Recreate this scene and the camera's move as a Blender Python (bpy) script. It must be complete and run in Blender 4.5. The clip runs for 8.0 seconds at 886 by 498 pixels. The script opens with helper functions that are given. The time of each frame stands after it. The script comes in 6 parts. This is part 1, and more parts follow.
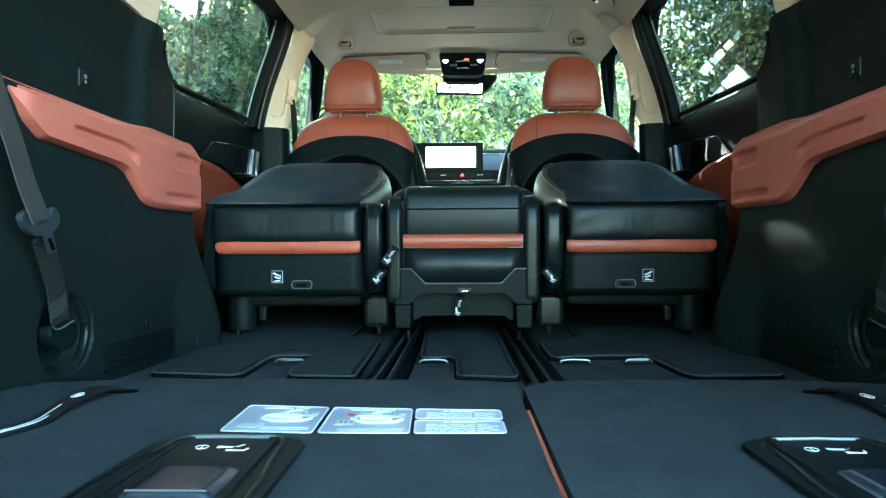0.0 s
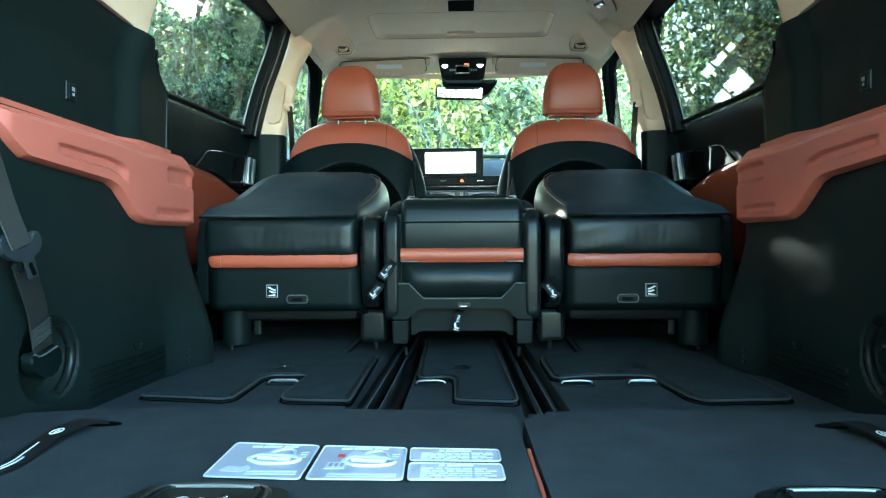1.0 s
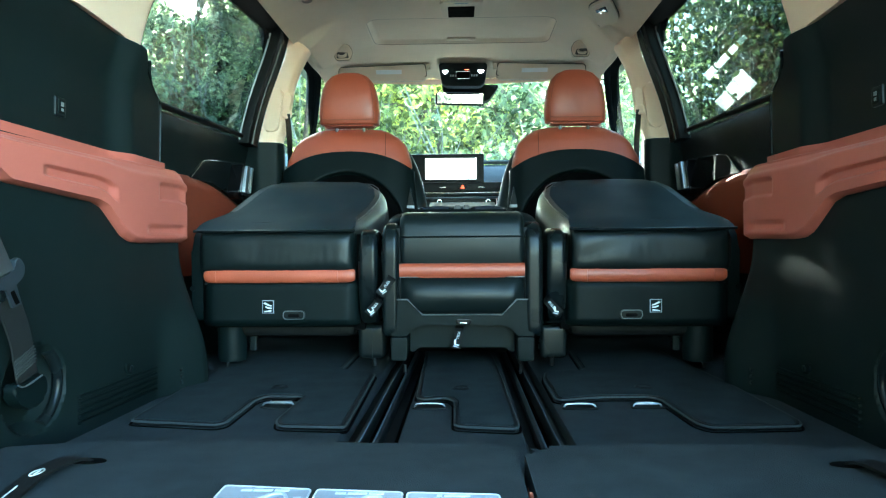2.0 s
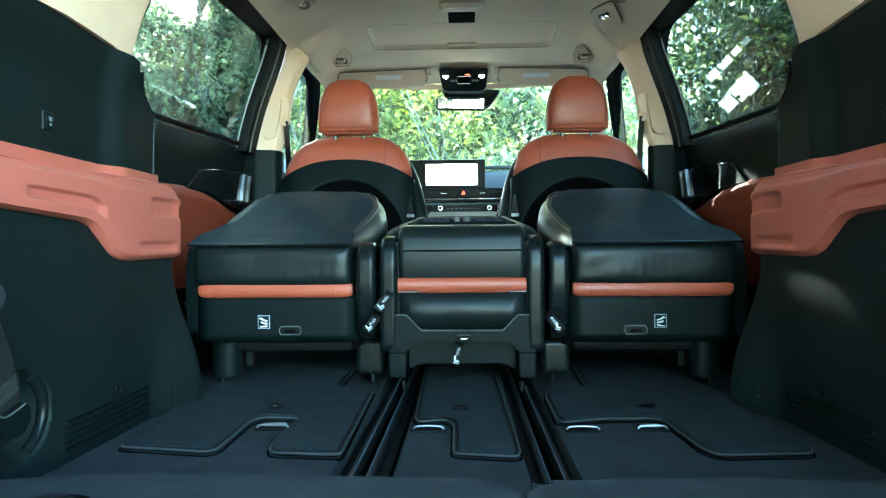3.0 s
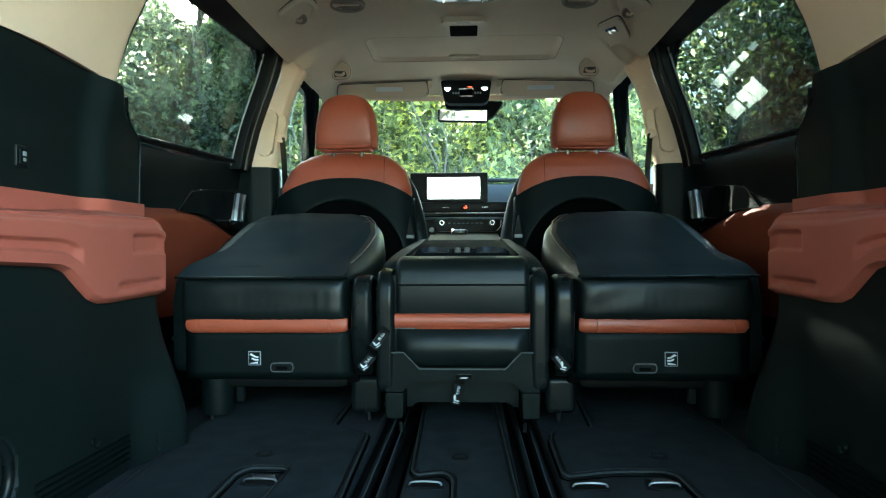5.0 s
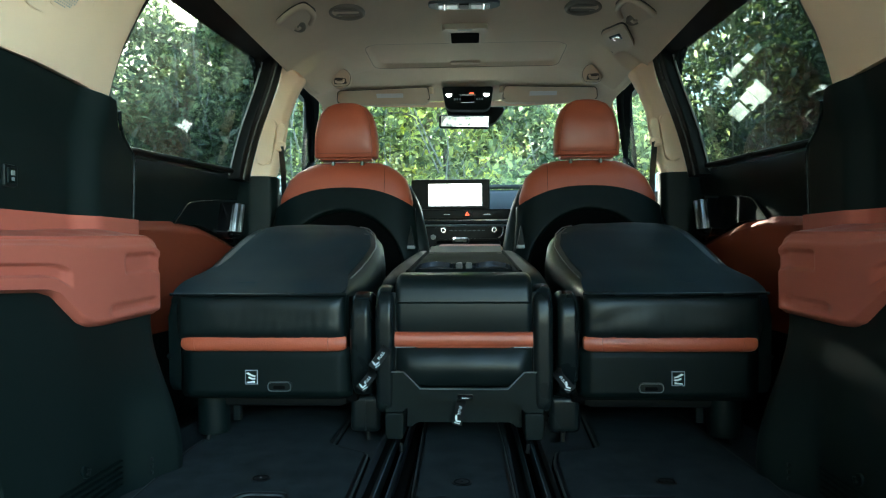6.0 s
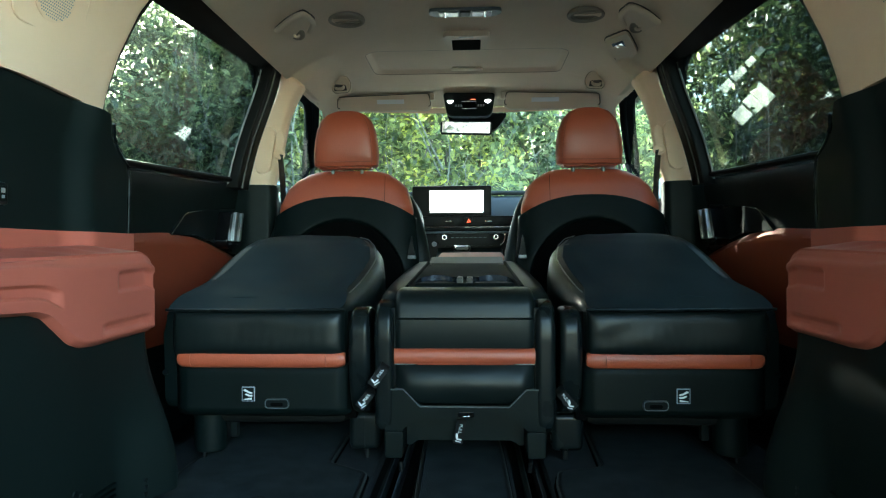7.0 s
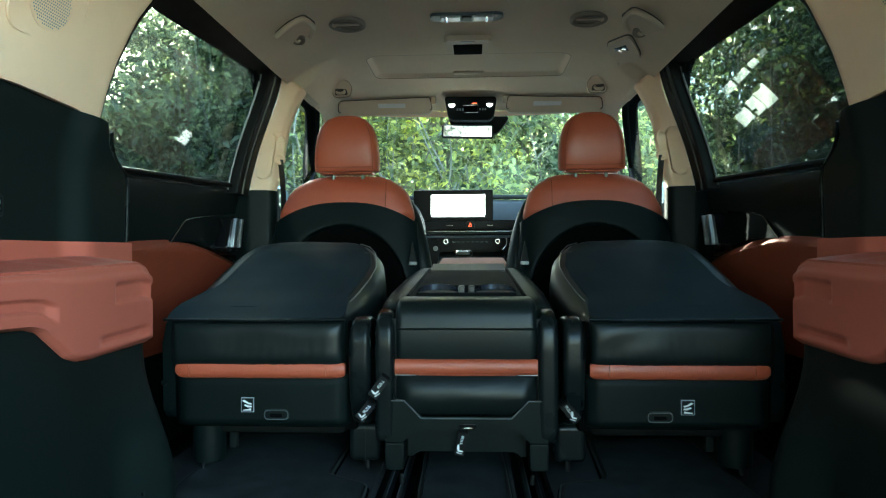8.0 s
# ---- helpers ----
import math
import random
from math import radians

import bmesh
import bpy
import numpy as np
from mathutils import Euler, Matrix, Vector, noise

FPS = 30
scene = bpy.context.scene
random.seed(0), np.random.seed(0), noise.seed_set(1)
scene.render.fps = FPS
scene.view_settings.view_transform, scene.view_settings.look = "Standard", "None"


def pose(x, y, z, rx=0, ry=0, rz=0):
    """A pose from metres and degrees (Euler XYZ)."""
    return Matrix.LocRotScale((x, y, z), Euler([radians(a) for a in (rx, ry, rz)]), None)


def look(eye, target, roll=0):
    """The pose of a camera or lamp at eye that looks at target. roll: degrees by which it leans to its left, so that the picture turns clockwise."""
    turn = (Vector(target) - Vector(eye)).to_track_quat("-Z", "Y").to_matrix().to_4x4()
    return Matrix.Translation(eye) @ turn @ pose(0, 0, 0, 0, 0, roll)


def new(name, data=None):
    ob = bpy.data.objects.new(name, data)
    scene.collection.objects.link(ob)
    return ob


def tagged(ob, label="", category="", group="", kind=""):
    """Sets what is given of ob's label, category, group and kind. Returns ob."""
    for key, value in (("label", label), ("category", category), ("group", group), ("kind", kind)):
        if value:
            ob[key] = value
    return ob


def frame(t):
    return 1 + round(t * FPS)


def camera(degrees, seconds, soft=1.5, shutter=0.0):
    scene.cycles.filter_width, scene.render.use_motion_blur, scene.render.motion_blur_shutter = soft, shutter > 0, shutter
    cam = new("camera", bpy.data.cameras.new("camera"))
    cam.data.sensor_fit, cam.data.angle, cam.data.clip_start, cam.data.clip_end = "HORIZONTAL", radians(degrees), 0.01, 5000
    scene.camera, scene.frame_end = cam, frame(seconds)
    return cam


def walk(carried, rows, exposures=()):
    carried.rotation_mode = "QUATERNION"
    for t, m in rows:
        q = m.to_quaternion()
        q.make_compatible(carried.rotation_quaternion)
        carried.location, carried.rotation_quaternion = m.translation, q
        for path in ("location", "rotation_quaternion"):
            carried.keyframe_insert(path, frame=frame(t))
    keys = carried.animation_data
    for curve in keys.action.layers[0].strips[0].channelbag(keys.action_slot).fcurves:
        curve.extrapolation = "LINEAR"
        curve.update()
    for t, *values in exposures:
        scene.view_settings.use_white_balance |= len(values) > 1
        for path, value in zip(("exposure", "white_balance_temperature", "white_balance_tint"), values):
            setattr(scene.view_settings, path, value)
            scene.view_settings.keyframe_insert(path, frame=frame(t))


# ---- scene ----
cam = camera(70.0, 8.0, soft=1.2)
PATH = [
    (0, (-0.003, -0.433, 0.185), (-0.062, 1.566, 0.197), -0.3),
    (0.5, (-0.001, -0.419, 0.199), (-0.061, 1.58, 0.211), -0.3),
    (1, (0.001, -0.402, 0.216), (-0.06, 1.597, 0.227), -0.3),
    (1.5, (0.002, -0.387, 0.233), (-0.06, 1.612, 0.243), -0.3),
    (3, (0.008, -0.342, 0.278), (-0.063, 1.657, 0.288), -0.4),
    (3.5, (0.01, -0.327, 0.293), (-0.063, 1.671, 0.303), -0.4),
    (4, (0.011, -0.312, 0.311), (-0.064, 1.687, 0.32), -0.4),
    (4.5, (0.013, -0.295, 0.329), (-0.065, 1.703, 0.337), -0.3),
    (6, (0.014, -0.249, 0.379), (-0.073, 1.749, 0.386), -0.3),
    (6.5, (0.014, -0.236, 0.393), (-0.075, 1.762, 0.402), -0.3),
    (7, (0.016, -0.226, 0.406), (-0.077, 1.772, 0.415), -0.3),
    (7.5, (0.016, -0.217, 0.415), (-0.079, 1.781, 0.425), -0.3),
    (8, (0.016, -0.212, 0.423), (-0.082, 1.786, 0.433), -0.3),
]
walk(cam, [(t, look(eye, target, roll)) for t, eye, target, roll in PATH], exposures=((0, 4.58, 5800, -14), (1.5, 4.70, 5800, -14), (3.0, 4.85, 5800, -15), (3.6, 4.98, 5750, -16), (4.0, 4.1, 6350, -11), (8, 3.85, 6400, -10)))

# ---- light ----
world = bpy.data.worlds.new("sky")
scene.world = world
world.use_nodes = True
wn = world.node_tree
sky = wn.nodes.new("ShaderNodeTexSky")
sky.sky_type, sky.sun_disc = "NISHITA", False
SUN_ELEVATION, SUN_AZIMUTH = radians(20.5), radians(-23.6)
sky.sun_elevation, sky.sun_rotation = SUN_ELEVATION, SUN_AZIMUTH
wn.links.new(sky.outputs[0], wn.nodes["Background"].inputs[0])
wn.nodes["Background"].inputs[1].default_value = 0.15
sun = new("sun", bpy.data.lights.new("sun", "SUN"))
sun.data.energy, sun.data.angle, sun.data.color = 5.0, radians(0.6), (1.0, 0.95, 0.87)
sun_way = Vector((math.sin(SUN_AZIMUTH) * math.cos(SUN_ELEVATION), math.cos(SUN_AZIMUTH) * math.cos(SUN_ELEVATION), math.sin(SUN_ELEVATION)))
sun.matrix_world = look(sun_way * 30, (0, 0, 0))


# ---- materials ----
def material(name, colour, rough=0.5, metal=0.0, var=0.15, var_size=6.0, grain=300.0, bump=0.1, kind="noise", spec=0.5, coat=0.0):
    """Principled surface with slow stains, a fine grain in colour and relief; sizes are per metre."""
    m = bpy.data.materials.new(name)
    m.use_nodes = True
    t = m.node_tree
    p = t.nodes["Principled BSDF"]
    p.inputs["Roughness"].default_value = rough
    p.inputs["Metallic"].default_value = metal
    p.inputs["Specular IOR Level"].default_value = spec
    p.inputs["Coat Weight"].default_value = coat
    where = t.nodes.new("ShaderNodeTexCoord")
    slow = t.nodes.new("ShaderNodeTexNoise")
    slow.inputs["Scale"].default_value, slow.inputs["Detail"].default_value = var_size, 5
    if kind == "leather":
        fine = t.nodes.new("ShaderNodeTexVoronoi")
        fine.feature = "SMOOTH_F1"
        fine_out = "Distance"
    else:
        fine = t.nodes.new("ShaderNodeTexNoise")
        fine.inputs["Detail"].default_value = 3
        fine_out = "Fac"
    fine.inputs["Scale"].default_value = grain
    for n in (slow, fine):
        t.links.new(where.outputs["Object"], n.inputs["Vector"])
    mixed = t.nodes.new("ShaderNodeMath")
    mixed.operation = "MULTIPLY_ADD"
    mixed.inputs[1].default_value = 0.35
    t.links.new(fine.outputs[fine_out], mixed.inputs[0])
    t.links.new(slow.outputs["Fac"], mixed.inputs[2])
    ramp = t.nodes.new("ShaderNodeMapRange")
    ramp.inputs["From Min"].default_value, ramp.inputs["From Max"].default_value = 0.35, 1.0
    ramp.inputs["To Min"].default_value, ramp.inputs["To Max"].default_value = 1 - var, 1 + var
    t.links.new(mixed.outputs[0], ramp.inputs["Value"])
    scale = t.nodes.new("ShaderNodeVectorMath")
    scale.operation = "SCALE"
    scale.inputs[0].default_value = colour
    t.links.new(ramp.outputs[0], scale.inputs["Scale"])
    t.links.new(scale.outputs[0], p.inputs["Base Color"])
    wear = t.nodes.new("ShaderNodeMapRange")
    wear.inputs["From Min"].default_value, wear.inputs["From Max"].default_value = 0.3, 0.75
    wear.inputs["To Min"].default_value, wear.inputs["To Max"].default_value = max(0.02, rough * 0.88), min(1.0, rough * 1.12)
    t.links.new(slow.outputs["Fac"], wear.inputs["Value"])
    t.links.new(wear.outputs[0], p.inputs["Roughness"])
    if bump:
        b = t.nodes.new("ShaderNodeBump")
        b.inputs["Strength"].default_value, b.inputs["Distance"].default_value = bump, 0.002
        t.links.new(fine.outputs[fine_out], b.inputs["Height"])
        t.links.new(b.outputs[0], p.inputs["Normal"])
    return m


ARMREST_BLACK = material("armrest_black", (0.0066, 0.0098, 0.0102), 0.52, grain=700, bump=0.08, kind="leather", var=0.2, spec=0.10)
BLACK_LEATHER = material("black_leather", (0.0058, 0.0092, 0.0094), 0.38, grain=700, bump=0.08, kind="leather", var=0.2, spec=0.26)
ORANGE_LEATHER = material("orange_leather", (0.38, 0.076, 0.038), 0.42, grain=420, bump=0.15, kind="leather", var=0.12)
# orange darkened for the shade that lies on the rear door panels
ORANGE_SHADED = material("shaded_orange_leather", (0.23, 0.046, 0.023), 0.6, grain=420, bump=0.15, kind="leather", var=0.12, spec=0.2)
ORANGE_PLASTIC = material("orange_plastic", (0.45, 0.112, 0.078), 0.5, grain=700, bump=0.08, var=0.1)
# the sky's bluish reflection is put into this base colour
COVER_LEATHER = material("cover_sheet", (0.0105, 0.0205, 0.0260), 0.58, grain=800, bump=0.08, kind="leather", var=0.2, spec=0.09)
BLACK_PLASTIC = material("black_plastic", (0.0030, 0.0062, 0.0063), 0.48, grain=900, bump=0.12, var=0.18, spec=0.11)
SATIN_PLASTIC = material("satin_plastic", (0.0060, 0.0086, 0.0092), 0.28, grain=900, bump=0.05, var=0.15, spec=0.20)
LEVER_PLASTIC = material("lever_plastic", (0.014, 0.017, 0.025), 0.24, grain=900, bump=0.02, var=0.1)
WALL_PLASTIC = material("wall_plastic", (0.0056, 0.0100, 0.0097), 0.52, grain=800, bump=0.12, var=0.2, var_size=9, spec=0.16)
GLOSS_BLACK = material("gloss_black", (0.004, 0.004, 0.0045), 0.16, bump=0.0, var=0.05, spec=0.3)
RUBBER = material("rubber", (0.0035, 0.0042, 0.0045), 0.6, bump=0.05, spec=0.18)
TRAY_BLACK = material("tray_black", (0.0042, 0.0056, 0.0061), 0.85, grain=900, bump=0.1, var=0.2, spec=0.04)
# near-black, also put into gaps that hold only shade
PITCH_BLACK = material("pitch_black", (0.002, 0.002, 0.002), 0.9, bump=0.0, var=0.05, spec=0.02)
TRAY_GRAY = material("tray_grey", (0.055, 0.050, 0.048), 0.6, grain=900, bump=0.1, var=0.1)
ROOF_CREAM = material("roof_cream", (0.57, 0.48, 0.37), 0.6, grain=700, bump=0.08, var=0.06)
# for roof vents, and for shade at the hollow's edge and hook wells
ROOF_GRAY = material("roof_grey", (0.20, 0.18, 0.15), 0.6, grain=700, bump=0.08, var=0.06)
DASH_BLACK = material("dash_black", (0.003, 0.003, 0.0034), 0.4, bump=0.0, var=0.05, spec=0.12)
GRAY_TRIM = material("gray_trim", (0.16, 0.17, 0.175), 0.35, metal=0.5, bump=0.02)
CHROME = material("chrome", (0.75, 0.75, 0.76), 0.12, metal=1.0, bump=0.0, var=0.04)
STEEL = material("steel", (0.62, 0.63, 0.65), 0.25, metal=1.0, bump=0.03, var=0.1)
BEIGE_PLASTIC = material("beige_plastic", (0.86, 0.61, 0.43), 0.55, grain=700, bump=0.08, var=0.06)
HEADLINER = material("headliner_cloth", (0.645, 0.552, 0.435), 0.95, grain=1400, bump=0.25, var=0.08, spec=0.1)
CARPET = material("carpet", (0.032, 0.037, 0.039), 0.97, grain=900, bump=0.7, var=0.34, var_size=26, spec=0.1)
MAT_CARPET = material("mat_carpet", (0.0245, 0.0315, 0.0335), 0.97, grain=900, bump=0.7, var=0.5, var_size=20, spec=0.1)
STRAP_BLACK = material("strap_black", (0.0035, 0.0037, 0.004), 0.7, grain=1600, bump=0.3, var=0.15, spec=0.2)
WEBBING = material("webbing", (0.0062, 0.0064, 0.0062), 0.6, grain=1600, bump=0.5, var=0.15)
PALE_WEBBING = material("grey_webbing", (0.036, 0.035, 0.034), 0.6, grain=1600, bump=0.5, var=0.12)
RAIL_STEEL = material("rail_steel", (0.011, 0.0135, 0.0135), 0.45, grain=500, bump=0.05, var=0.2, spec=0.3)
WELT_GRAY = material("welt_grey", (0.050, 0.056, 0.054), 0.8, grain=1500, bump=0.4, var=0.25, spec=0.2)
YOKE_GRAY = material("yoke_grey", (0.022, 0.027, 0.032), 0.35, grain=900, bump=0.04, var=0.15)
SOFT_CHROME = material("soft_chrome", (0.82, 0.81, 0.79), 0.36, metal=1.0, bump=0.0, var=0.04)
ANCHOR_STEEL = material("anchor_steel", (0.34, 0.36, 0.38), 0.38, metal=1.0, bump=0.05, var=0.25, var_size=90)
SEAM_BROWN = material("seam_brown", (0.20, 0.042, 0.022), 0.6, bump=0.0, var=0.05)
WHITE_PRINT = material("white_print", (0.8, 0.8, 0.8), 0.5, bump=0.0, var=0.04)
STICKER = material("sticker", (0.33, 0.345, 0.40), 0.3, bump=0.0, var=0.06)
STICKER_WHITE = material("sticker_white", (0.56, 0.56, 0.58), 0.3, bump=0.0, var=0.03)
RED_PRINT = material("red_print", (0.6, 0.05, 0.04), 0.4, bump=0.0, var=0.03)
GRAY_PRINT = material("grey_print", (0.25, 0.27, 0.29), 0.4, bump=0.0, var=0.03)
PAPER = material("paper_label", (0.64, 0.68, 0.72), 0.6, bump=0.0, var=0.04)
DASH_GRAY = material("dash_grey", (0.07, 0.09, 0.105), 0.5, grain=600, bump=0.12, var=0.12)
PINK_TRIM = material("tan_trim", (0.33, 0.19, 0.16), 0.8, grain=400, bump=0.1, kind="leather", var=0.1, spec=0.01)
PALE_PAINT = material("pale_paint", (0.55, 0.66, 0.74), 0.25, bump=0.0, var=0.05, coat=0.6)
BODY_PAINT = material("body_paint", (0.30, 0.34, 0.37), 0.3, bump=0.0, var=0.05, coat=0.6)
SOIL = material("soil", (0.14, 0.122, 0.10), 0.95, var=0.5, var_size=1.5, grain=40, bump=0.6)
BARK = material("bark", (0.23, 0.20, 0.165), 0.9, var=0.4, var_size=5, grain=60, bump=0.6)
PALE_BARK = material("pale_bark", (0.42, 0.40, 0.36), 0.9, var=0.35, var_size=8, grain=80, bump=0.5)


def glowing(name, colour, strength):
    m = bpy.data.materials.new(name)
    m.use_nodes = True
    p = m.node_tree.nodes["Principled BSDF"]
    p.inputs["Base Color"].default_value = (0.02, 0.02, 0.02, 1)
    p.inputs["Roughness"].default_value = 0.2
    p.inputs["Emission Color"].default_value = (*colour, 1)
    p.inputs["Emission Strength"].default_value = strength
    return m


SCREEN_LIGHT = glowing("screen_light", (0.92, 1.0, 0.98), 1.15)
SCREEN_BAR = glowing("screen_bar", (0.35, 0.40, 0.42), 0.5)
DISPLAY_WHITE = glowing("display_white", (0.9, 0.95, 1.0), 0.12)
DISPLAY_RED = glowing("display_red", (1.0, 0.12, 0.06), 0.4)
LAMP_WHITE = glowing("lamp_white", (1.0, 1.0, 0.98), 1.4)


def glass(name, tint, rough=0.0, dust=0.0):
    """A clear pane that mirrors more at a slant; dust: how much a thin uneven film on it scatters."""
    m = bpy.data.materials.new(name)
    m.use_nodes = True
    t = m.node_tree
    t.nodes.remove(t.nodes["Principled BSDF"])
    clear, gloss, mix, edge = (t.nodes.new(k) for k in ("ShaderNodeBsdfTransparent", "ShaderNodeBsdfGlossy", "ShaderNodeMixShader", "ShaderNodeLayerWeight"))
    clear.inputs[0].default_value = (*tint, 1)
    gloss.inputs["Roughness"].default_value = rough
    gloss.inputs[0].default_value = (1, 1, 1, 1)
    steep, share = t.nodes.new("ShaderNodeMath"), t.nodes.new("ShaderNodeMath")
    steep.operation, share.operation = "POWER", "MULTIPLY_ADD"
    steep.inputs[1].default_value = 5.0
    share.inputs[1].default_value, share.inputs[2].default_value = 0.45, 0.025
    t.links.new(edge.outputs["Facing"], steep.inputs[0])
    t.links.new(steep.outputs[0], share.inputs[0])
    t.links.new(share.outputs[0], mix.inputs[0])
    t.links.new(clear.outputs[0], mix.inputs[1])
    t.links.new(gloss.outputs[0], mix.inputs[2])
    out = mix
    if dust:
        film, coat, where = t.nodes.new("ShaderNodeBsdfTranslucent"), t.nodes.new("ShaderNodeMixShader"), t.nodes.new("ShaderNodeTexCoord")
        film.inputs[0].default_value = (0.8, 0.8, 0.76, 1)
        blot = t.nodes.new("ShaderNodeTexNoise")
        blot.inputs["Scale"].default_value, blot.inputs["Detail"].default_value, blot.inputs["Distortion"].default_value = 5.5, 7, 0.6
        level = t.nodes.new("ShaderNodeMapRange")
        level.inputs["From Min"].default_value, level.inputs["From Max"].default_value = 0.47, 0.72
        level.inputs["To Min"].default_value, level.inputs["To Max"].default_value = dust * 0.15, dust
        t.links.new(where.outputs["Object"], blot.inputs["Vector"])
        t.links.new(blot.outputs["Fac"], level.inputs["Value"])
        t.links.new(level.outputs[0], coat.inputs[0])
        t.links.new(mix.outputs[0], coat.inputs[1])
        t.links.new(film.outputs[0], coat.inputs[2])
        out = coat
    t.links.new(out.outputs[0], t.nodes["Material Output"].inputs[0])
    return m


CLEAR_GLASS = glass("clear_glass", (0.975, 0.99, 0.98))
TINT_GLASS = glass("tinted_glass", (0.44, 0.475, 0.455), dust=0.02)


def mirror_material():
    m = material("mirror", (0.92, 0.94, 0.95), 0.03, metal=1.0, bump=0.0, var=0.01)
    return m


MIRROR = mirror_material()


def leaf_material(name, dark, light, pale, thin=0.48):
    """Leaf blades that pass light, each of its own shade; slow drifts colour in lit and shaded clumps."""
    m = bpy.data.materials.new(name)
    m.use_nodes = True
    t = m.node_tree
    p = t.nodes["Principled BSDF"]
    geo = t.nodes.new("ShaderNodeNewGeometry")
    drift = t.nodes.new("ShaderNodeTexNoise")
    drift.inputs["Scale"].default_value, drift.inputs["Detail"].default_value = 1.7, 3
    t.links.new(geo.outputs["Position"], drift.inputs["Vector"])
    spread = t.nodes.new("ShaderNodeMapRange")
    spread.inputs["From Min"].default_value, spread.inputs["From Max"].default_value = 0.36, 0.64
    spread.inputs["To Min"].default_value, spread.inputs["To Max"].default_value = -0.34, 0.30
    t.links.new(drift.outputs["Fac"], spread.inputs["Value"])
    shade = t.nodes.new("ShaderNodeMath")
    shade.operation, shade.use_clamp = "ADD", True
    t.links.new(geo.outputs["Random Per Island"], shade.inputs[0])
    t.links.new(spread.outputs[0], shade.inputs[1])
    ramp = t.nodes.new("ShaderNodeValToRGB")
    ramp.color_ramp.elements[0].color = (*dark, 1)
    ramp.color_ramp.elements[1].color = (*pale, 1)
    middle = ramp.color_ramp.elements.new(0.70)
    middle.color = (*light, 1)
    t.links.new(shade.outputs[0], ramp.inputs[0])
    t.links.new(ramp.outputs[0], p.inputs["Base Color"])
    p.inputs["Roughness"].default_value = 0.40
    p.inputs["Specular IOR Level"].default_value = 0.4
    through_leaf = t.nodes.new("ShaderNodeBsdfTranslucent")
    warm = t.nodes.new("ShaderNodeVectorMath")
    warm.operation = "MULTIPLY"
    warm.inputs[1].default_value = (2.5, 2.45, 1.85)
    t.links.new(ramp.outputs[0], warm.inputs[0])
    t.links.new(warm.outputs[0], through_leaf.inputs[0])
    mix = t.nodes.new("ShaderNodeMixShader")
    mix.inputs[0].default_value = thin
    t.links.new(p.outputs[0], mix.inputs[1])
    t.links.new(through_leaf.outputs[0], mix.inputs[2])
    t.links.new(mix.outputs[0], t.nodes["Material Output"].inputs[0])
    return m


def strip_material(name, colour):
    m = bpy.data.materials.new(name)
    m.use_nodes = True
    t = m.node_tree
    p = t.nodes["Principled BSDF"]
    p.inputs["Base Color"].default_value = (*colour, 1)
    p.inputs["Roughness"].default_value = 0.9
    shine = t.nodes.new("ShaderNodeBsdfTranslucent")
    shine.inputs[0].default_value = (*colour, 1)
    mix = t.nodes.new("ShaderNodeMixShader")
    mix.inputs[0].default_value = 0.6
    t.links.new(p.outputs[0], mix.inputs[1])
    t.links.new(shine.outputs[0], mix.inputs[2])
    t.links.new(mix.outputs[0], t.nodes["Material Output"].inputs[0])
    return m


# for the outside strips that stand for reflections in the right window
REFLECTION_WHITE = strip_material("reflection_white", (0.85, 0.85, 0.83))
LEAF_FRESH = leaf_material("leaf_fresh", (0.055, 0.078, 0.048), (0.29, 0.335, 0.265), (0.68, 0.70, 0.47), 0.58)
# sunlit yellow is put into this leaf colour
LEAF_SUNLIT = leaf_material("leaf_sunlit", (0.070, 0.085, 0.038), (0.36, 0.39, 0.22), (0.80, 0.76, 0.30), 0.60)
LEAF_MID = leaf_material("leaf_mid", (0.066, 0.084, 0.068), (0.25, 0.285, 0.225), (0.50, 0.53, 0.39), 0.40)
# deep shade is put into this leaf colour, for dark sides and gaps
LEAF_SHADED = leaf_material("leaf_shaded", (0.016, 0.028, 0.018), (0.045, 0.066, 0.038), (0.12, 0.14, 0.06), 0.22)


# ---- building helpers ----
def finish(ob, bm, mat, sharp=38):
    bmesh.ops.recalc_face_normals(bm, faces=bm.faces)
    for f in bm.faces:
        f.smooth = True
    limit = radians(sharp)
    for e in bm.edges:
        if len(e.link_faces) == 2 and e.calc_face_angle(0) > limit:
            e.smooth = False
    # normals weighted by area, so that flat faces stay flat beside their rounded rims
    bm.normal_update()
    least = math.cos(limit)
    area = {f: f.calc_area() for f in bm.faces}
    normals = []
    for f in bm.faces:
        for v in f.verts:
            n = Vector()
            for g in v.link_faces:
                if g.normal.dot(f.normal) >= least:
                    n += g.normal * area[g]
            normals.append(n.normalized() if n.length_squared > 0 else f.normal.copy())
    me = bpy.data.meshes.new(ob)
    bm.to_mesh(me)
    bm.free()
    me.normals_split_custom_set(normals)
    me.materials.append(mat)
    return me


def mirrored(bm, s):
    if s < 0:
        for v in bm.verts:
            v.co.x = -v.co.x
    return bm


def thing(name, at, label, category, group="", kind=""):
    """An Empty at a thing's base, to parent its parts."""
    ob = new(name)
    ob.empty_display_size = 0.03
    ob.location = at
    return tagged(ob, label, category, group, kind)


def part(name, bm, mat, parent, label="", s=1, sharp=38):
    """One mesh under a thing or under a part; coordinates are the world's."""
    ob = new(name, finish(name, mirrored(bm, s), mat, sharp))
    ob.parent = parent
